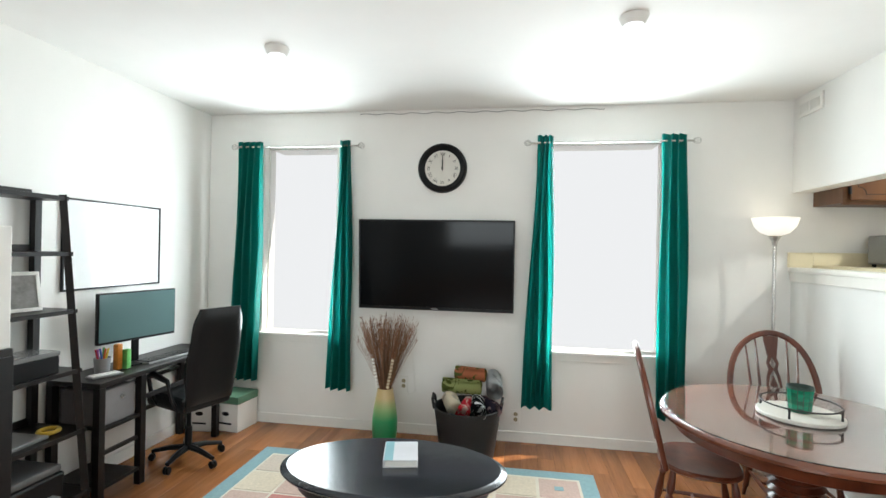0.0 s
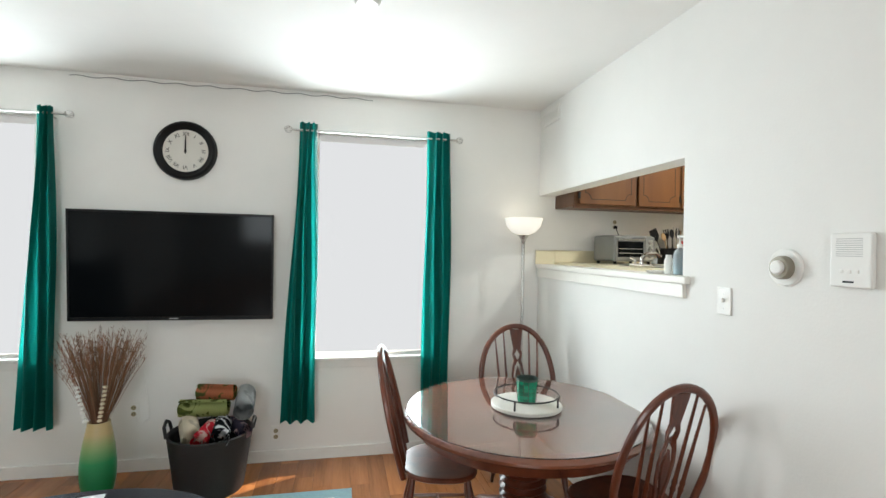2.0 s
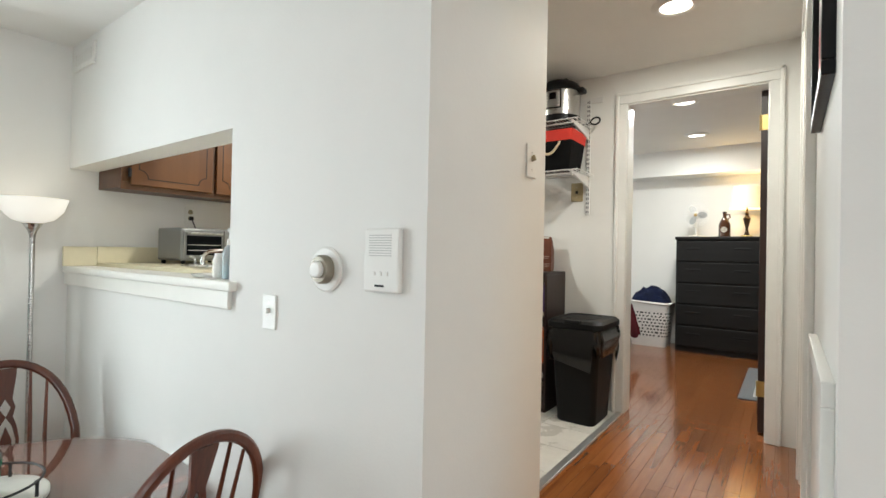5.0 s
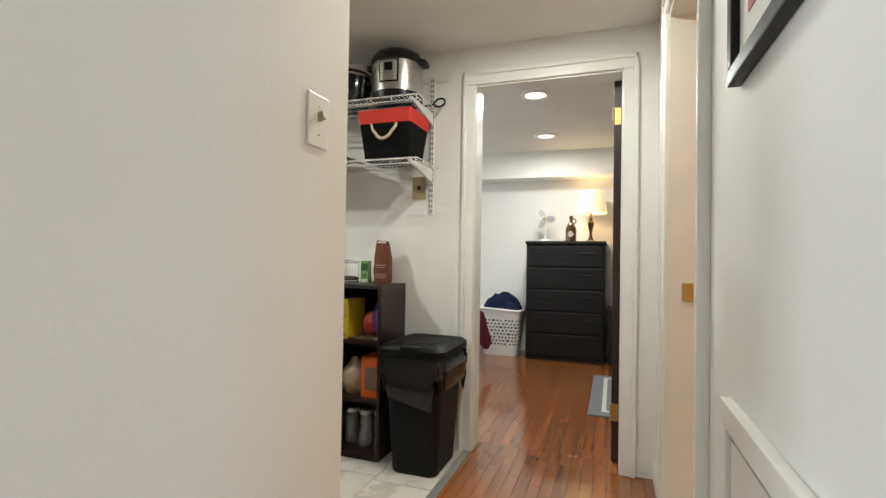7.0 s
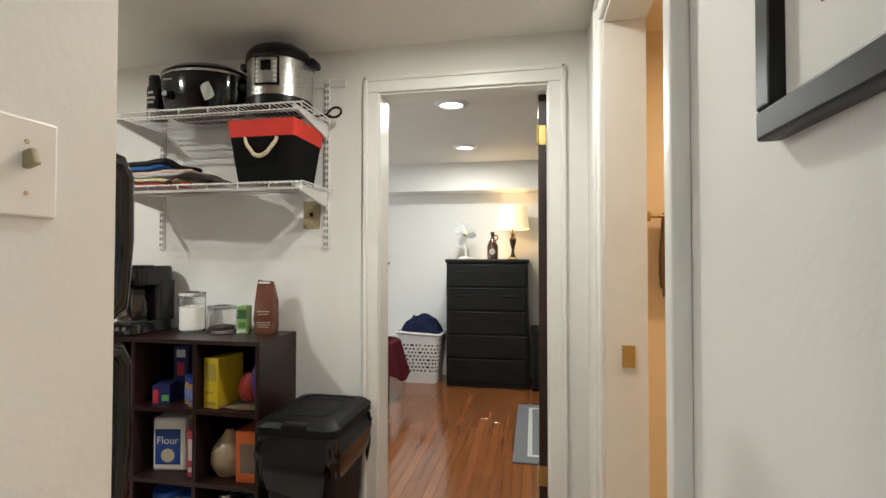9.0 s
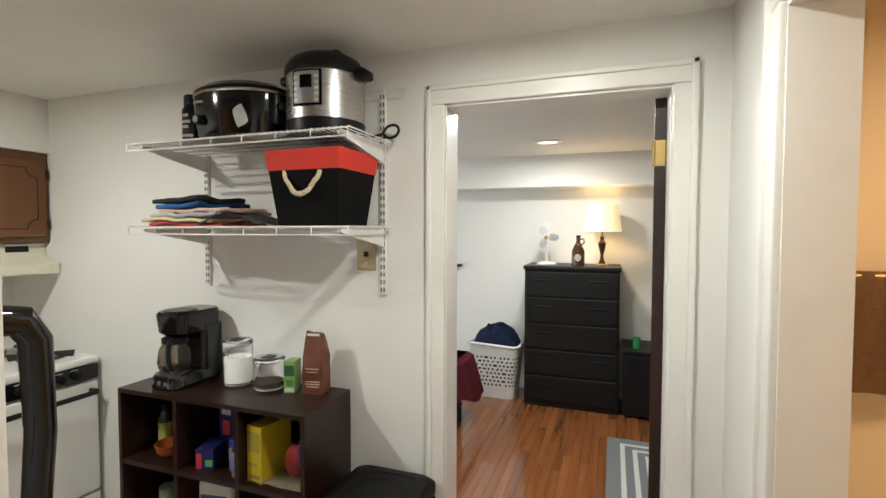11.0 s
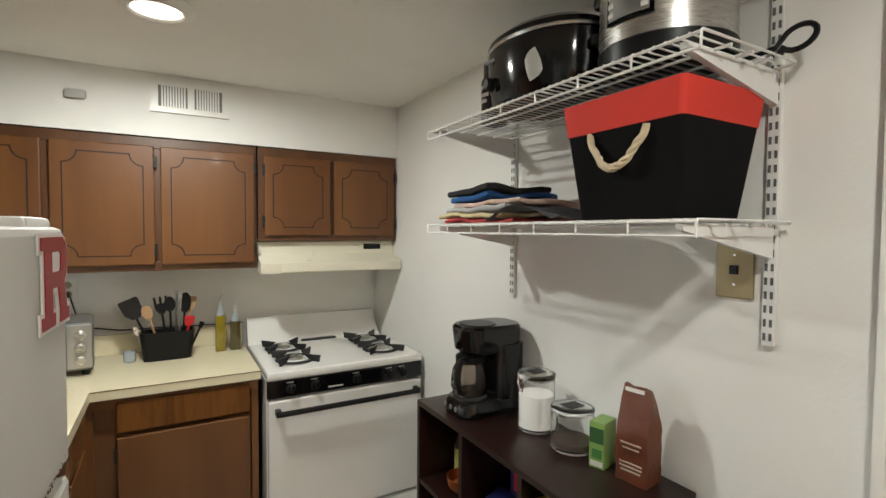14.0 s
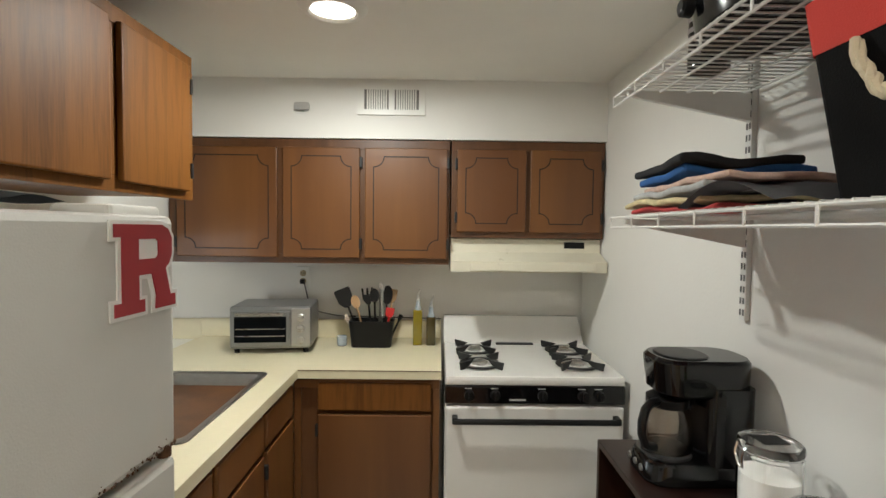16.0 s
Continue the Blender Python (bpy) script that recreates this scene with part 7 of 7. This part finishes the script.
sheet(bm, 40, 24, lambda u, v: (-0.03 + 1.14 * u, (0.9 - 0.92 * min(1, v / 0.55)) - (0.03 + 0.10 * max(0, v - 0.55) / 0.45 * u) * (v > 0.55) + 0.012 * math.sin(u * 34) * max(0, v - 0.5), 0.535 if v < 0.55 else 0.535 - (0.30 + 0.06 * math.sin(u * 9)) * (v - 0.55) / 0.45), 0.012)
part("blanket", bm, mat("dark_red_blanket", (0.14, 0.008, 0.018), 0.9, vary=0.2, bump=0.4, bump_scale=200), bed, "dark red blanket")
ns = thing("nightstand", (8.76, 1.30, 0.0), "black nightstand beside the dresser", "nightstand")
part("body", one(box, 0.0, 0.45, 0.0, 0.44, 0.02, 0.54, r=0.004), M_DRESSER, ns)
part("top", one(box, -0.012, 0.46, -0.012, 0.452, 0.54, 0.565, r=0.004), M_DRESSER, ns)
part("drawer", one(box, -0.006, 0.0, 0.02, 0.42, 0.3, 0.52, r=0.003), M_DRESSER, ns)
# Unidentified black shape with a rounded top; its foot is made up.
ht = thing("round_top_object", (8.72, 1.22, 0.0), "unidentified black round-topped object beside the nightstand", "heater")
part("body", one(lathe, [(0.075, 0.02), (0.085, 0.04), (0.080, 0.50), (0.065, 0.56), (0.03, 0.585), (0.004, 0.588)], 28, sx=1.0, sy=1.2), M_BLACKGLOSS, ht)
part("foot", one(lathe, [(0.105, 0.0), (0.105, 0.015), (0.08, 0.024), (0.004, 0.024)], 28), M_BLACK, ht)
bm = one(lathe, [(0.03, 0), (0.034, 0.05), (0.03, 0.09), (0.026, 0.09), (0.028, 0.01)], 20)
solid("green_cup", bm, mat("green_glass", (0.03, 0.25, 0.08), 0.2), "small green cup on the nightstand", "cup", at=(8.88, 1.64, 0.566))
br = thing("bedroom_rug", (7.72, 1.31, 0.0), "grey bedroom rug with white stripes", "rug")
part("rug_face", one(box, -0.6, 0.58, -0.55, 0.55, 0.0, 0.012, r=0.004), mat("grey_rug", (0.16, 0.17, 0.18), 0.95, vary=0.15, scale=80, bump=0.6, bump_scale=300), br)
M_RUGW = mat("white_rug_stripe", (0.55, 0.55, 0.53), 0.95, vary=0.1, scale=80, bump=0.6, bump_scale=300)
for i, o in enumerate((0.09, 0.17, 0.25)):
    for b in ((-0.6 + o, 0.58 - o, 0.55 - o - 0.03, 0.55 - o), (-0.6 + o, 0.58 - o, -0.55 + o, -0.55 + o + 0.03), (-0.6 + o, -0.57 + o, -0.52 + o, 0.52 - o), (0.55 - o, 0.58 - o, -0.52 + o, 0.52 - o)):
        part("stripe", one(box, b[0], b[1], b[2], b[3], 0.010, 0.0135), M_RUGW, br)
bm = one(box, 9.13, 9.25, 3.3, 3.6, 1.19, 1.215, r=0.003)
solid("wall_shelf", bm, M_BLACK, "small black wall shelf", "shelf")

# ---- desk corner of the living room ----
wb = thing("whiteboard", (W, 3.955, 0.978), "large white dry-erase board in a thin dark frame", "whiteboard", turn=90)
part("board", one(box, -0.40, 0.40, -0.012, 0.0, -0.285, 0.285), mat("whiteboard_enamel", (0.78, 0.79, 0.79), 0.12, vary=0.03), wb)
bm = bmesh.new()
for a in ((-0.412, 0.412, 0.285, 0.297), (-0.412, 0.412, -0.297, -0.285), (-0.412, -0.40, -0.285, 0.285), (0.40, 0.412, -0.285, 0.285)):
    box(bm, a[0], a[1], -0.018, 0.0, a[2], a[3], r=0.002)
part("frame", bm, M_BLACK, wb)
DT = LF + 0.75
dk = thing("desk", (-0.880, 3.45, LF), "black-brown wooden desk with a shelf bay", "desk")
part("desktop", one(box, 0.0, 0.37, 0.0, 1.17, 0.718, 0.75, r=0.003), M_BLACKWOOD, dk)
for x, y in ((0.0, 0.0), (0.325, 0.0), (0.0, 0.32), (0.325, 0.32), (0.0, 1.125), (0.325, 1.125)):
    part("leg", one(box, x, x + 0.045, y, y + 0.045, 0, 0.718, r=0.002), M_BLACKWOOD, dk)
for z in (0.10, 0.45):
    part("shelf", one(box, 0.005, 0.365, 0.045, 0.32, z, z + 0.02, r=0.002), M_BLACKWOOD, dk)
for x, z in ((0.012, 0.32), (0.012, 0.55), (0.34, 0.55)):
    part("rail", one(box, x, x + 0.02, 0.365, 1.125, z, z + 0.03, r=0.002), M_BLACKWOOD, dk)
part("rail", one(box, 0.33, 0.35, 0.045, 0.32, 0.30, 0.325, r=0.002), M_BLACKWOOD, dk)
gb2 = thing("fabric_bin", (-0.690, 3.63, LF + 0.47), "grey fabric bin under the desk", "storage bin")
part("bin", one(box, -0.15, 0.15, -0.125, 0.125, 0, 0.215, r=0.01), mat("grey_bin_fabric", (0.17, 0.16, 0.16), 0.9, vary=0.1, bump=0.2, bump_scale=300), gb2)
part("grommet", one(lathe, [(0.016, 0), (0.014, 0.004), (0.008, 0.004), (0.008, 0.001)], 20, pose(0.15, 0.02, 0.15, 0, 90)), M_STEEL, gb2)
mo = thing("monitor", (-0.700, 3.96, DT), "thin widescreen monitor with a pale screen on a stand", "monitor", turn=78)
part("foot", one(box, -0.11, 0.11, -0.07, 0.09, 0, 0.012, r=0.005), M_BLACK, mo)
part("neck", one(box, -0.025, 0.025, 0.03, 0.05, 0.01, 0.27, r=0.006, m=pose(0, 0, 0)), M_BLACK, mo)
part("shell", one(box, -0.285, 0.285, 0.0, 0.03, 0.165, 0.505, r=0.005), M_BLACK, mo)
part("screen", one(box, -0.277, 0.277, -0.003, 0.002, 0.182, 0.497), mat("monitor_glass", (0.10, 0.17, 0.17), 0.16, vary=0), mo, "pale reflective screen")
kbd = thing("keyboard", (-0.620, 4.13, DT + 0.001), "dark full-size keyboard on the desk", "keyboard", turn=84)
part("case", one(box, -0.21, 0.21, -0.065, 0.065, 0, 0.016, r=0.004), M_GREYMETAL, kbd)
for r in range(5):
    for c in range(16):
        part("key", one(box, -0.2 + c * 0.025, -0.179 + c * 0.025, -0.055 + r * 0.0225, -0.036 + r * 0.0225, 0.015, 0.022), M_BLACK, kbd, smooth=False)
kp = thing("desk_phone", (-0.620, 3.60, DT + 0.001), "dark remote keypad on the desk", "keypad", turn=70)
part("case", one(box, -0.09, 0.09, -0.04, 0.04, 0, 0.014, r=0.004), M_GREYMETAL, kp)
for r in range(3):
    for c in range(7):
        part("key", one(box, -0.08 + c * 0.023, -0.062 + c * 0.023, -0.03 + r * 0.022, -0.013 + r * 0.022, 0.013, 0.018), M_PLASTIC, kp, smooth=False)
pc2 = thing("pen_cup", (-0.700, 3.66, DT + 0.001), "mesh cup of coloured pens and markers", "pen cup")
part("cup", one(lathe, [(0.04, 0), (0.048, 0.1), (0.045, 0.1), (0.038, 0.005)], 24), mat("silver_mesh", (0.3, 0.3, 0.3), 0.4, 0.7), pc2)
rnd = random.Random(21)
for k, c in enumerate(((0.6, 0.12, 0.02), (0.6, 0.45, 0.03), (0.1, 0.35, 0.08), (0.05, 0.12, 0.4), (0.5, 0.03, 0.05), (0.35, 0.1, 0.35))):
    pn = thing("marker_pen", (-0.700 + rnd.uniform(-0.02, 0.02), 3.66 + rnd.uniform(-0.02, 0.02), DT + 0.008), "coloured marker pen standing in the cup", "pen", "pens in the cup")
    a = k * 1.05
    part("barrel", one(tube, [(0, 0, 0), (0.03 * math.cos(a), 0.03 * math.sin(a), 0.15)], 0.006, 8), mat("pen_plastic", c, 0.4), pn)
for x, y, h, c, lb_ in ((-0.68, 3.76, 0.17, (0.55, 0.20, 0.03), "orange and yellow marker set standing on the desk"), (-0.65, 3.80, 0.13, (0.12, 0.42, 0.10), "green bottle on the desk")):
    bm = one(box, -0.02, 0.02, -0.02, 0.02, 0, h, r=0.007)
    solid("marker_box", bm, mat("desk_plastic", c, 0.4, vary=0.3, scale=25), lb_, "desk item", at=(x, y, DT + 0.001))

# ladder shelf
ls = thing("ladder_shelf", (0.1, 0, LF), "black-brown leaning ladder shelf with five boards", "shelf unit")
for y in (2.66, 3.36):
    part("front_rail", one(tube, [(-0.585, y, 0), (-0.79, y, 1.86)], 0.026, 4), M_BLACKWOOD, ls)
    part("back_rail", one(box, -0.99, -0.95, y - 0.02, y + 0.02, 0, 1.84, r=0.002), M_BLACKWOOD, ls)
for z in (0.165, 0.51, 0.85, 1.19, 1.52, 1.84):
    xf = -0.585 - 0.205 * z / 1.86
    part("board", one(box, -0.985, xf + 0.02, 2.64, 3.38, z - 0.012, z + 0.012, r=0.002), M_BLACKWOOD, ls)
    part("back_lip", one(box, -0.99, -0.975, 2.68, 3.34, z + 0.012, z + 0.05, r=0.002), M_BLACKWOOD, ls)
pr = thing("printer", (-0.680, 3.05, LF + 0.178), "grey and black desktop printer on the lowest board", "printer", turn=90)
part("body", one(box, -0.21, 0.21, -0.15, 0.16, 0, 0.15, r=0.015), M_BLACK, pr)
part("lid", one(box, -0.2, 0.2, -0.14, 0.15, 0.15, 0.19, r=0.012), mat("printer_grey", (0.12, 0.12, 0.12), 0.4), pr)
part("tray", one(box, -0.14, 0.14, -0.20, -0.14, 0.03, 0.045, r=0.004), M_GREYMETAL, pr)
bm = one(box, -0.17, 0.17, -0.12, 0.12, 0, 0.02, r=0.005)
solid("laptop", bm, M_GREYMETAL, "closed grey laptop on the shelf board", "laptop", at=(-0.680, 3.02, LF + 0.524), turn=92)
bm = one(tube, [(0.045 * math.cos(q), 0.045 * math.sin(q), 0.02) for q in [k * math.pi / 10 for k in range(20)]], 0.012, 8, closed=True)
solid("tape_roll", bm, mat("yellow_tape", (0.5, 0.32, 0.03), 0.4), "roll of yellow tape on the shelf board", "tape", at=(-0.620, 3.24, LF + 0.524))
fb = thing("card_box", (-0.660, 3.12, LF + 0.863), "black desk box with a clear lid on the shelf", "box", turn=90)
part("box", one(box, -0.13, 0.13, -0.09, 0.09, 0, 0.10, r=0.006), M_BLACK, fb)
part("lid", one(box, -0.133, 0.133, -0.093, 0.093, 0.10, 0.125, r=0.005), mat("smoked_lid", (0.2, 0.2, 0.2), 0.12), fb)
ph = thing("photo_frame", (-0.720, 3.18, LF + 1.203), "white photo frame leaning on the shelf", "photo frame", turn=80)
bm = bmesh.new()
for a in ((-0.085, 0.085, 0, 0.02), (-0.085, 0.085, 0.20, 0.22), (-0.085, -0.065, 0.02, 0.20), (0.065, 0.085, 0.02, 0.20)):
    box(bm, a[0], a[1], -0.008, 0.008, a[2], a[3], r=0.002, m=pose(0, 0, 0, -10))
part("frame", bm, M_TRIM, ph)
part("print", one(box, -0.067, 0.067, -0.002, 0.004, 0.018, 0.202, m=pose(0, 0, 0, -10)), mat("grey_photo", (0.25, 0.24, 0.23), 0.5, vary=0.4, scale=12), ph)
sc2 = thing("side_cabinet", (-0.360, 2.46, LF), "black side cabinet near the ladder shelf", "cabinet")
part("body", one(box, -0.18, 0.16, -0.25, 0.24, 0, 1.13, r=0.004), M_BLACKWOOD, sc2)
part("door", one(box, 0.16, 0.175, -0.24, 0.23, 0.03, 1.10, r=0.003), M_BLACKWOOD, sc2)
bm = one(box, -0.15, 0.15, -0.24, 0.235, 0, 0.52, r=0.006)
solid("white_box", bm, M_PAPER, "tall white box on the black cabinet", "box", at=(-0.360, 2.46, LF + 1.131))

# office chair
oc = thing("office_chair", (-0.450, 4.16, LF), "black leather swivel office chair turned to the desk", "office chair", turn=-110)
oc.scale = (0.76, 0.9, 1.0)
for k in range(5):
    a = radians(72 * k + 20)
    lg = part("leg", one(tube, [(0, 0, 0.10), (0.15 * math.cos(a), 0.15 * math.sin(a), 0.095), (0.30 * math.cos(a), 0.30 * math.sin(a), 0.07)], [0.032, 0.028, 0.02], 8, flat=0.7), M_BLACK, oc)
    bm = bmesh.new()
    for s in (-0.014, 0.014):
        lathe(bm, [(0.026, -0.009), (0.028, 0), (0.026, 0.009)], 18, pose(0.30 * math.cos(a), 0.30 * math.sin(a), 0.028) @ pose(0, 0, 0, 90, 0, math.degrees(a)) @ pose(0, 0, s))
    part("caster", bm, M_BLACK, lg)
part("gas_lift", one(lathe, [(0.03, 0.09), (0.03, 0.25), (0.02, 0.25), (0.02, 0.42)], 20), M_BLACK, oc)


def cushion(bm, hx, hy, z0, z1, m, puff=0.02):
    box(bm, -hx, hx, -hy, hy, z0, z1, r=min(0.035, (z1 - z0) * 0.4))
    bmesh.ops.subdivide_edges(bm, edges=bm.edges, cuts=2, use_grid_fill=True)
    for v in bm.verts:
        v.co.z += puff * (1 - (v.co.x / hx) ** 2) * (1 - (v.co.y / hy) ** 2) * (1 if v.co.z > (z0 + z1) / 2 else -0.3)
    bmesh.ops.transform(bm, matrix=m, verts=bm.verts)


part("seat", one(cushion, 0.25, 0.25, 0.42, 0.52, pose(0, 0, 0)), M_BLACKLEATHER, oc, "padded black leather seat")
bm = bmesh.new()
N1, N2 = 16, 18


def backrest(side):
    def fn(u, v):
        w = 0.23 + 0.035 * math.sin(math.pi * min(1, v * 1.05)) - 0.03 * max(0, v - 0.85) / 0.15
        x = (2 * u - 1) * w
        edge = max(0, 1 - abs(2 * u - 1) ** 6) * max(0, 1 - abs(2 * v - 1) ** 10)
        y = 0.24 + 0.13 * v + 0.05 * (v - 0.5) ** 2 + side * (0.012 + 0.045 * edge) - 0.03 * (1 - (2 * u - 1) ** 2) * 0.3
        if side < 0:
            y += 0.012 * math.sin(v * 12)
        return (x, y, 0.47 + 0.68 * v)
    return fn


ga = [[bm.verts.new(backrest(-1)(i / N1, j / N2)) for j in range(N2 + 1)] for i in range(N1 + 1)]
gb3 = [[bm.verts.new(backrest(1)(i / N1, j / N2)) for j in range(N2 + 1)] for i in range(N1 + 1)]
for g in (ga, gb3):
    for i in range(N1):
        for j in range(N2):
            bm.faces.new((g[i][j], g[i + 1][j], g[i + 1][j + 1], g[i][j + 1]))
rim = [(i, 0) for i in range(N1)] + [(N1, j) for j in range(N2)] + [(i, N2) for i in range(N1, 0, -1)] + [(0, j) for j in range(N2, 0, -1)]
for k in range(len(rim)):
    (a, b), (c, d) = rim[k], rim[(k + 1) % len(rim)]
    bm.faces.new((ga[a][b], ga[c][d], gb3[c][d], gb3[a][b]))
part("backrest", bm, M_BLACKLEATHER, oc, "tall padded black leather back")
for s in (-1, 1):
    part("armrest", one(tube, [(s * 0.24, 0.16, 0.44), (s * 0.285, 0.15, 0.52), (s * 0.29, 0.10, 0.64), (s * 0.29, -0.08, 0.67), (s * 0.285, -0.16, 0.64), (s * 0.27, -0.14, 0.52), (s * 0.24, -0.10, 0.45)], [0.02, 0.02, 0.024, 0.03, 0.024, 0.02, 0.018], 10, flat=0.75), M_BLACK, oc)

for x, y, tn, lb_ in ((-0.74, 4.80, 4, "white cardboard file box with a green lid"), (-0.50, 4.84, -6, "white cardboard file box with a green lid by the wall")):
    fbx = thing("file_box", (x, y, LF), lb_, "cardboard box", "file boxes in the corner", tn)
    part("carton", one(box, -0.12, 0.12, -0.13, 0.13, 0, 0.24, r=0.003), M_PAPER, fbx)
    part("lid", one(box, -0.125, 0.125, -0.135, 0.135, 0.235, 0.30, r=0.004), mat("green_white_lid", (0.10, 0.22, 0.14), 0.6, vary=0.2), fbx, "green printed lid")
    part("handle_hole", one(lathe, [(0.035, 0), (0.035, 0.002)], 20, pose(0, -0.1305, 0.15, 90), sx=1.0, sy=0.5), M_BLACK, fbx)
    part("print_bar", one(box, -0.06, 0.06, -0.1325, -0.1295, 0.06, 0.075), M_BLACK, fbx)
bm = one(tube, [(0.985, 4.985, -0.16), (1.02, 4.97, -0.26), (1.08, 4.965, -0.22), (1.06, 4.97, -0.05), (1.02, 4.985, 0.2), (1.05, 4.99, 0.45)], 0.003, 6)
solid("tv_cable", bm, M_PLASTIC, "thin white cable from outlet to television", "cable")
bm = bmesh.new()
tube(bm, [(0.53 + 0.03 * k, N - 0.004, 2.163 + 0.006 * math.sin(k * 0.9)) for k in range(70)], 0.0028, 5)
solid("ceiling_cable", bm, M_GREYMETAL, "thin loose string along the ceiling line", "cable")

# ---- floor pieces ----
rnd = random.Random(77)


def lay(parent, x0, x1, y0, y1, along, width, lengths, z, material, name, gap=0.0004, th=0.009, skip=None):
    cache = {}
    across0, across1, a0, a1 = (y0, y1, x0, x1) if along == "x" else (x0, x1, y0, y1)
    c = across0
    while c < across1 - 0.01:
        w = min(width, across1 - c)
        p = a0 - rnd.random() * lengths[0]
        while p < a1 - 0.005:
            ln = rnd.choice(lengths)
            s, e = max(p, a0), min(p + ln, a1)
            p += ln
            if e - s < 0.02:
                continue
            if skip and skip((s + e) / 2, c + w / 2):
                continue
            key = (round(e - s, 3), round(w, 3))
            if key not in cache:
                bm = bmesh.new()
                l2, w2 = (e - s) / 2 - gap, w / 2 - gap
                hx, hy = (l2, w2) if along == "x" else (w2, l2)
                b = 0.0008
                skin(bm, [ring(bm, [(-hx, -hy, -th), (hx, -hy, -th), (hx, hy, -th), (-hx, hy, -th)]), ring(bm, [(-hx, -hy, -b), (hx, -hy, -b), (hx, hy, -b), (-hx, hy, -b)]), ring(bm, [(-hx + b, -hy + b, 0), (hx - b, -hy + b, 0), (hx - b, hy - b, 0), (-hx + b, hy - b, 0)])])
                cache[key] = finish(bm, name, material, False)
            ob = new(name, cache[key])
            ob.parent = parent
            ob.location = ((s + e) / 2, c + w / 2, z) if along == "x" else (c + w / 2, (s + e) / 2, z)
        c += width


floor = bpy.data.objects["floor"]
lay(floor, W, 3.4, 1.3, N - 0.014, "y", 0.125, (1.2, 0.8, 1.0), LF, M_LAMINATE, "plank")
lay(floor, 3.4, E, STUB + 0.0, N - 0.014, "y", 0.125, (1.2, 0.8, 1.0), LF, M_LAMINATE, "plank")
lay(floor, W, E, -2.66, 1.3, "y", 0.25, (1.5, 1.2), LF, M_LAMINATE, "plank")
fh = bpy.data.objects["floor_hall"]
lay(fh, E, SH - 0.0, HS, 2.43, "x", 0.057, (0.9, 0.6, 0.7), 0.0, M_OAKFLOOR, "plank")
lay(fh, SH, SH + 0.14, 1.67, 2.425, "x", 0.057, (0.4,), 0.0, M_OAKFLOOR, "plank")
lay(fh, SH + 0.14, 9.236, 1.0, 3.3, "x", 0.057, (1.3, 0.9, 1.1), 0.0, M_OAKFLOOR, "plank")
lay(fh, SH + 0.14, 9.236, -0.46, 1.0, "x", 0.2, (1.8,), 0.0, M_OAKFLOOR, "plank")
lay(fh, SH + 0.14, 9.236, 3.3, 5.46, "x", 0.2, (1.8,), 0.0, M_OAKFLOOR, "plank")
lay(fh, 4.73, SH, 2.47, N, "x", 0.305, (0.305,), 0.0, M_TILE, "tile", gap=0.002)
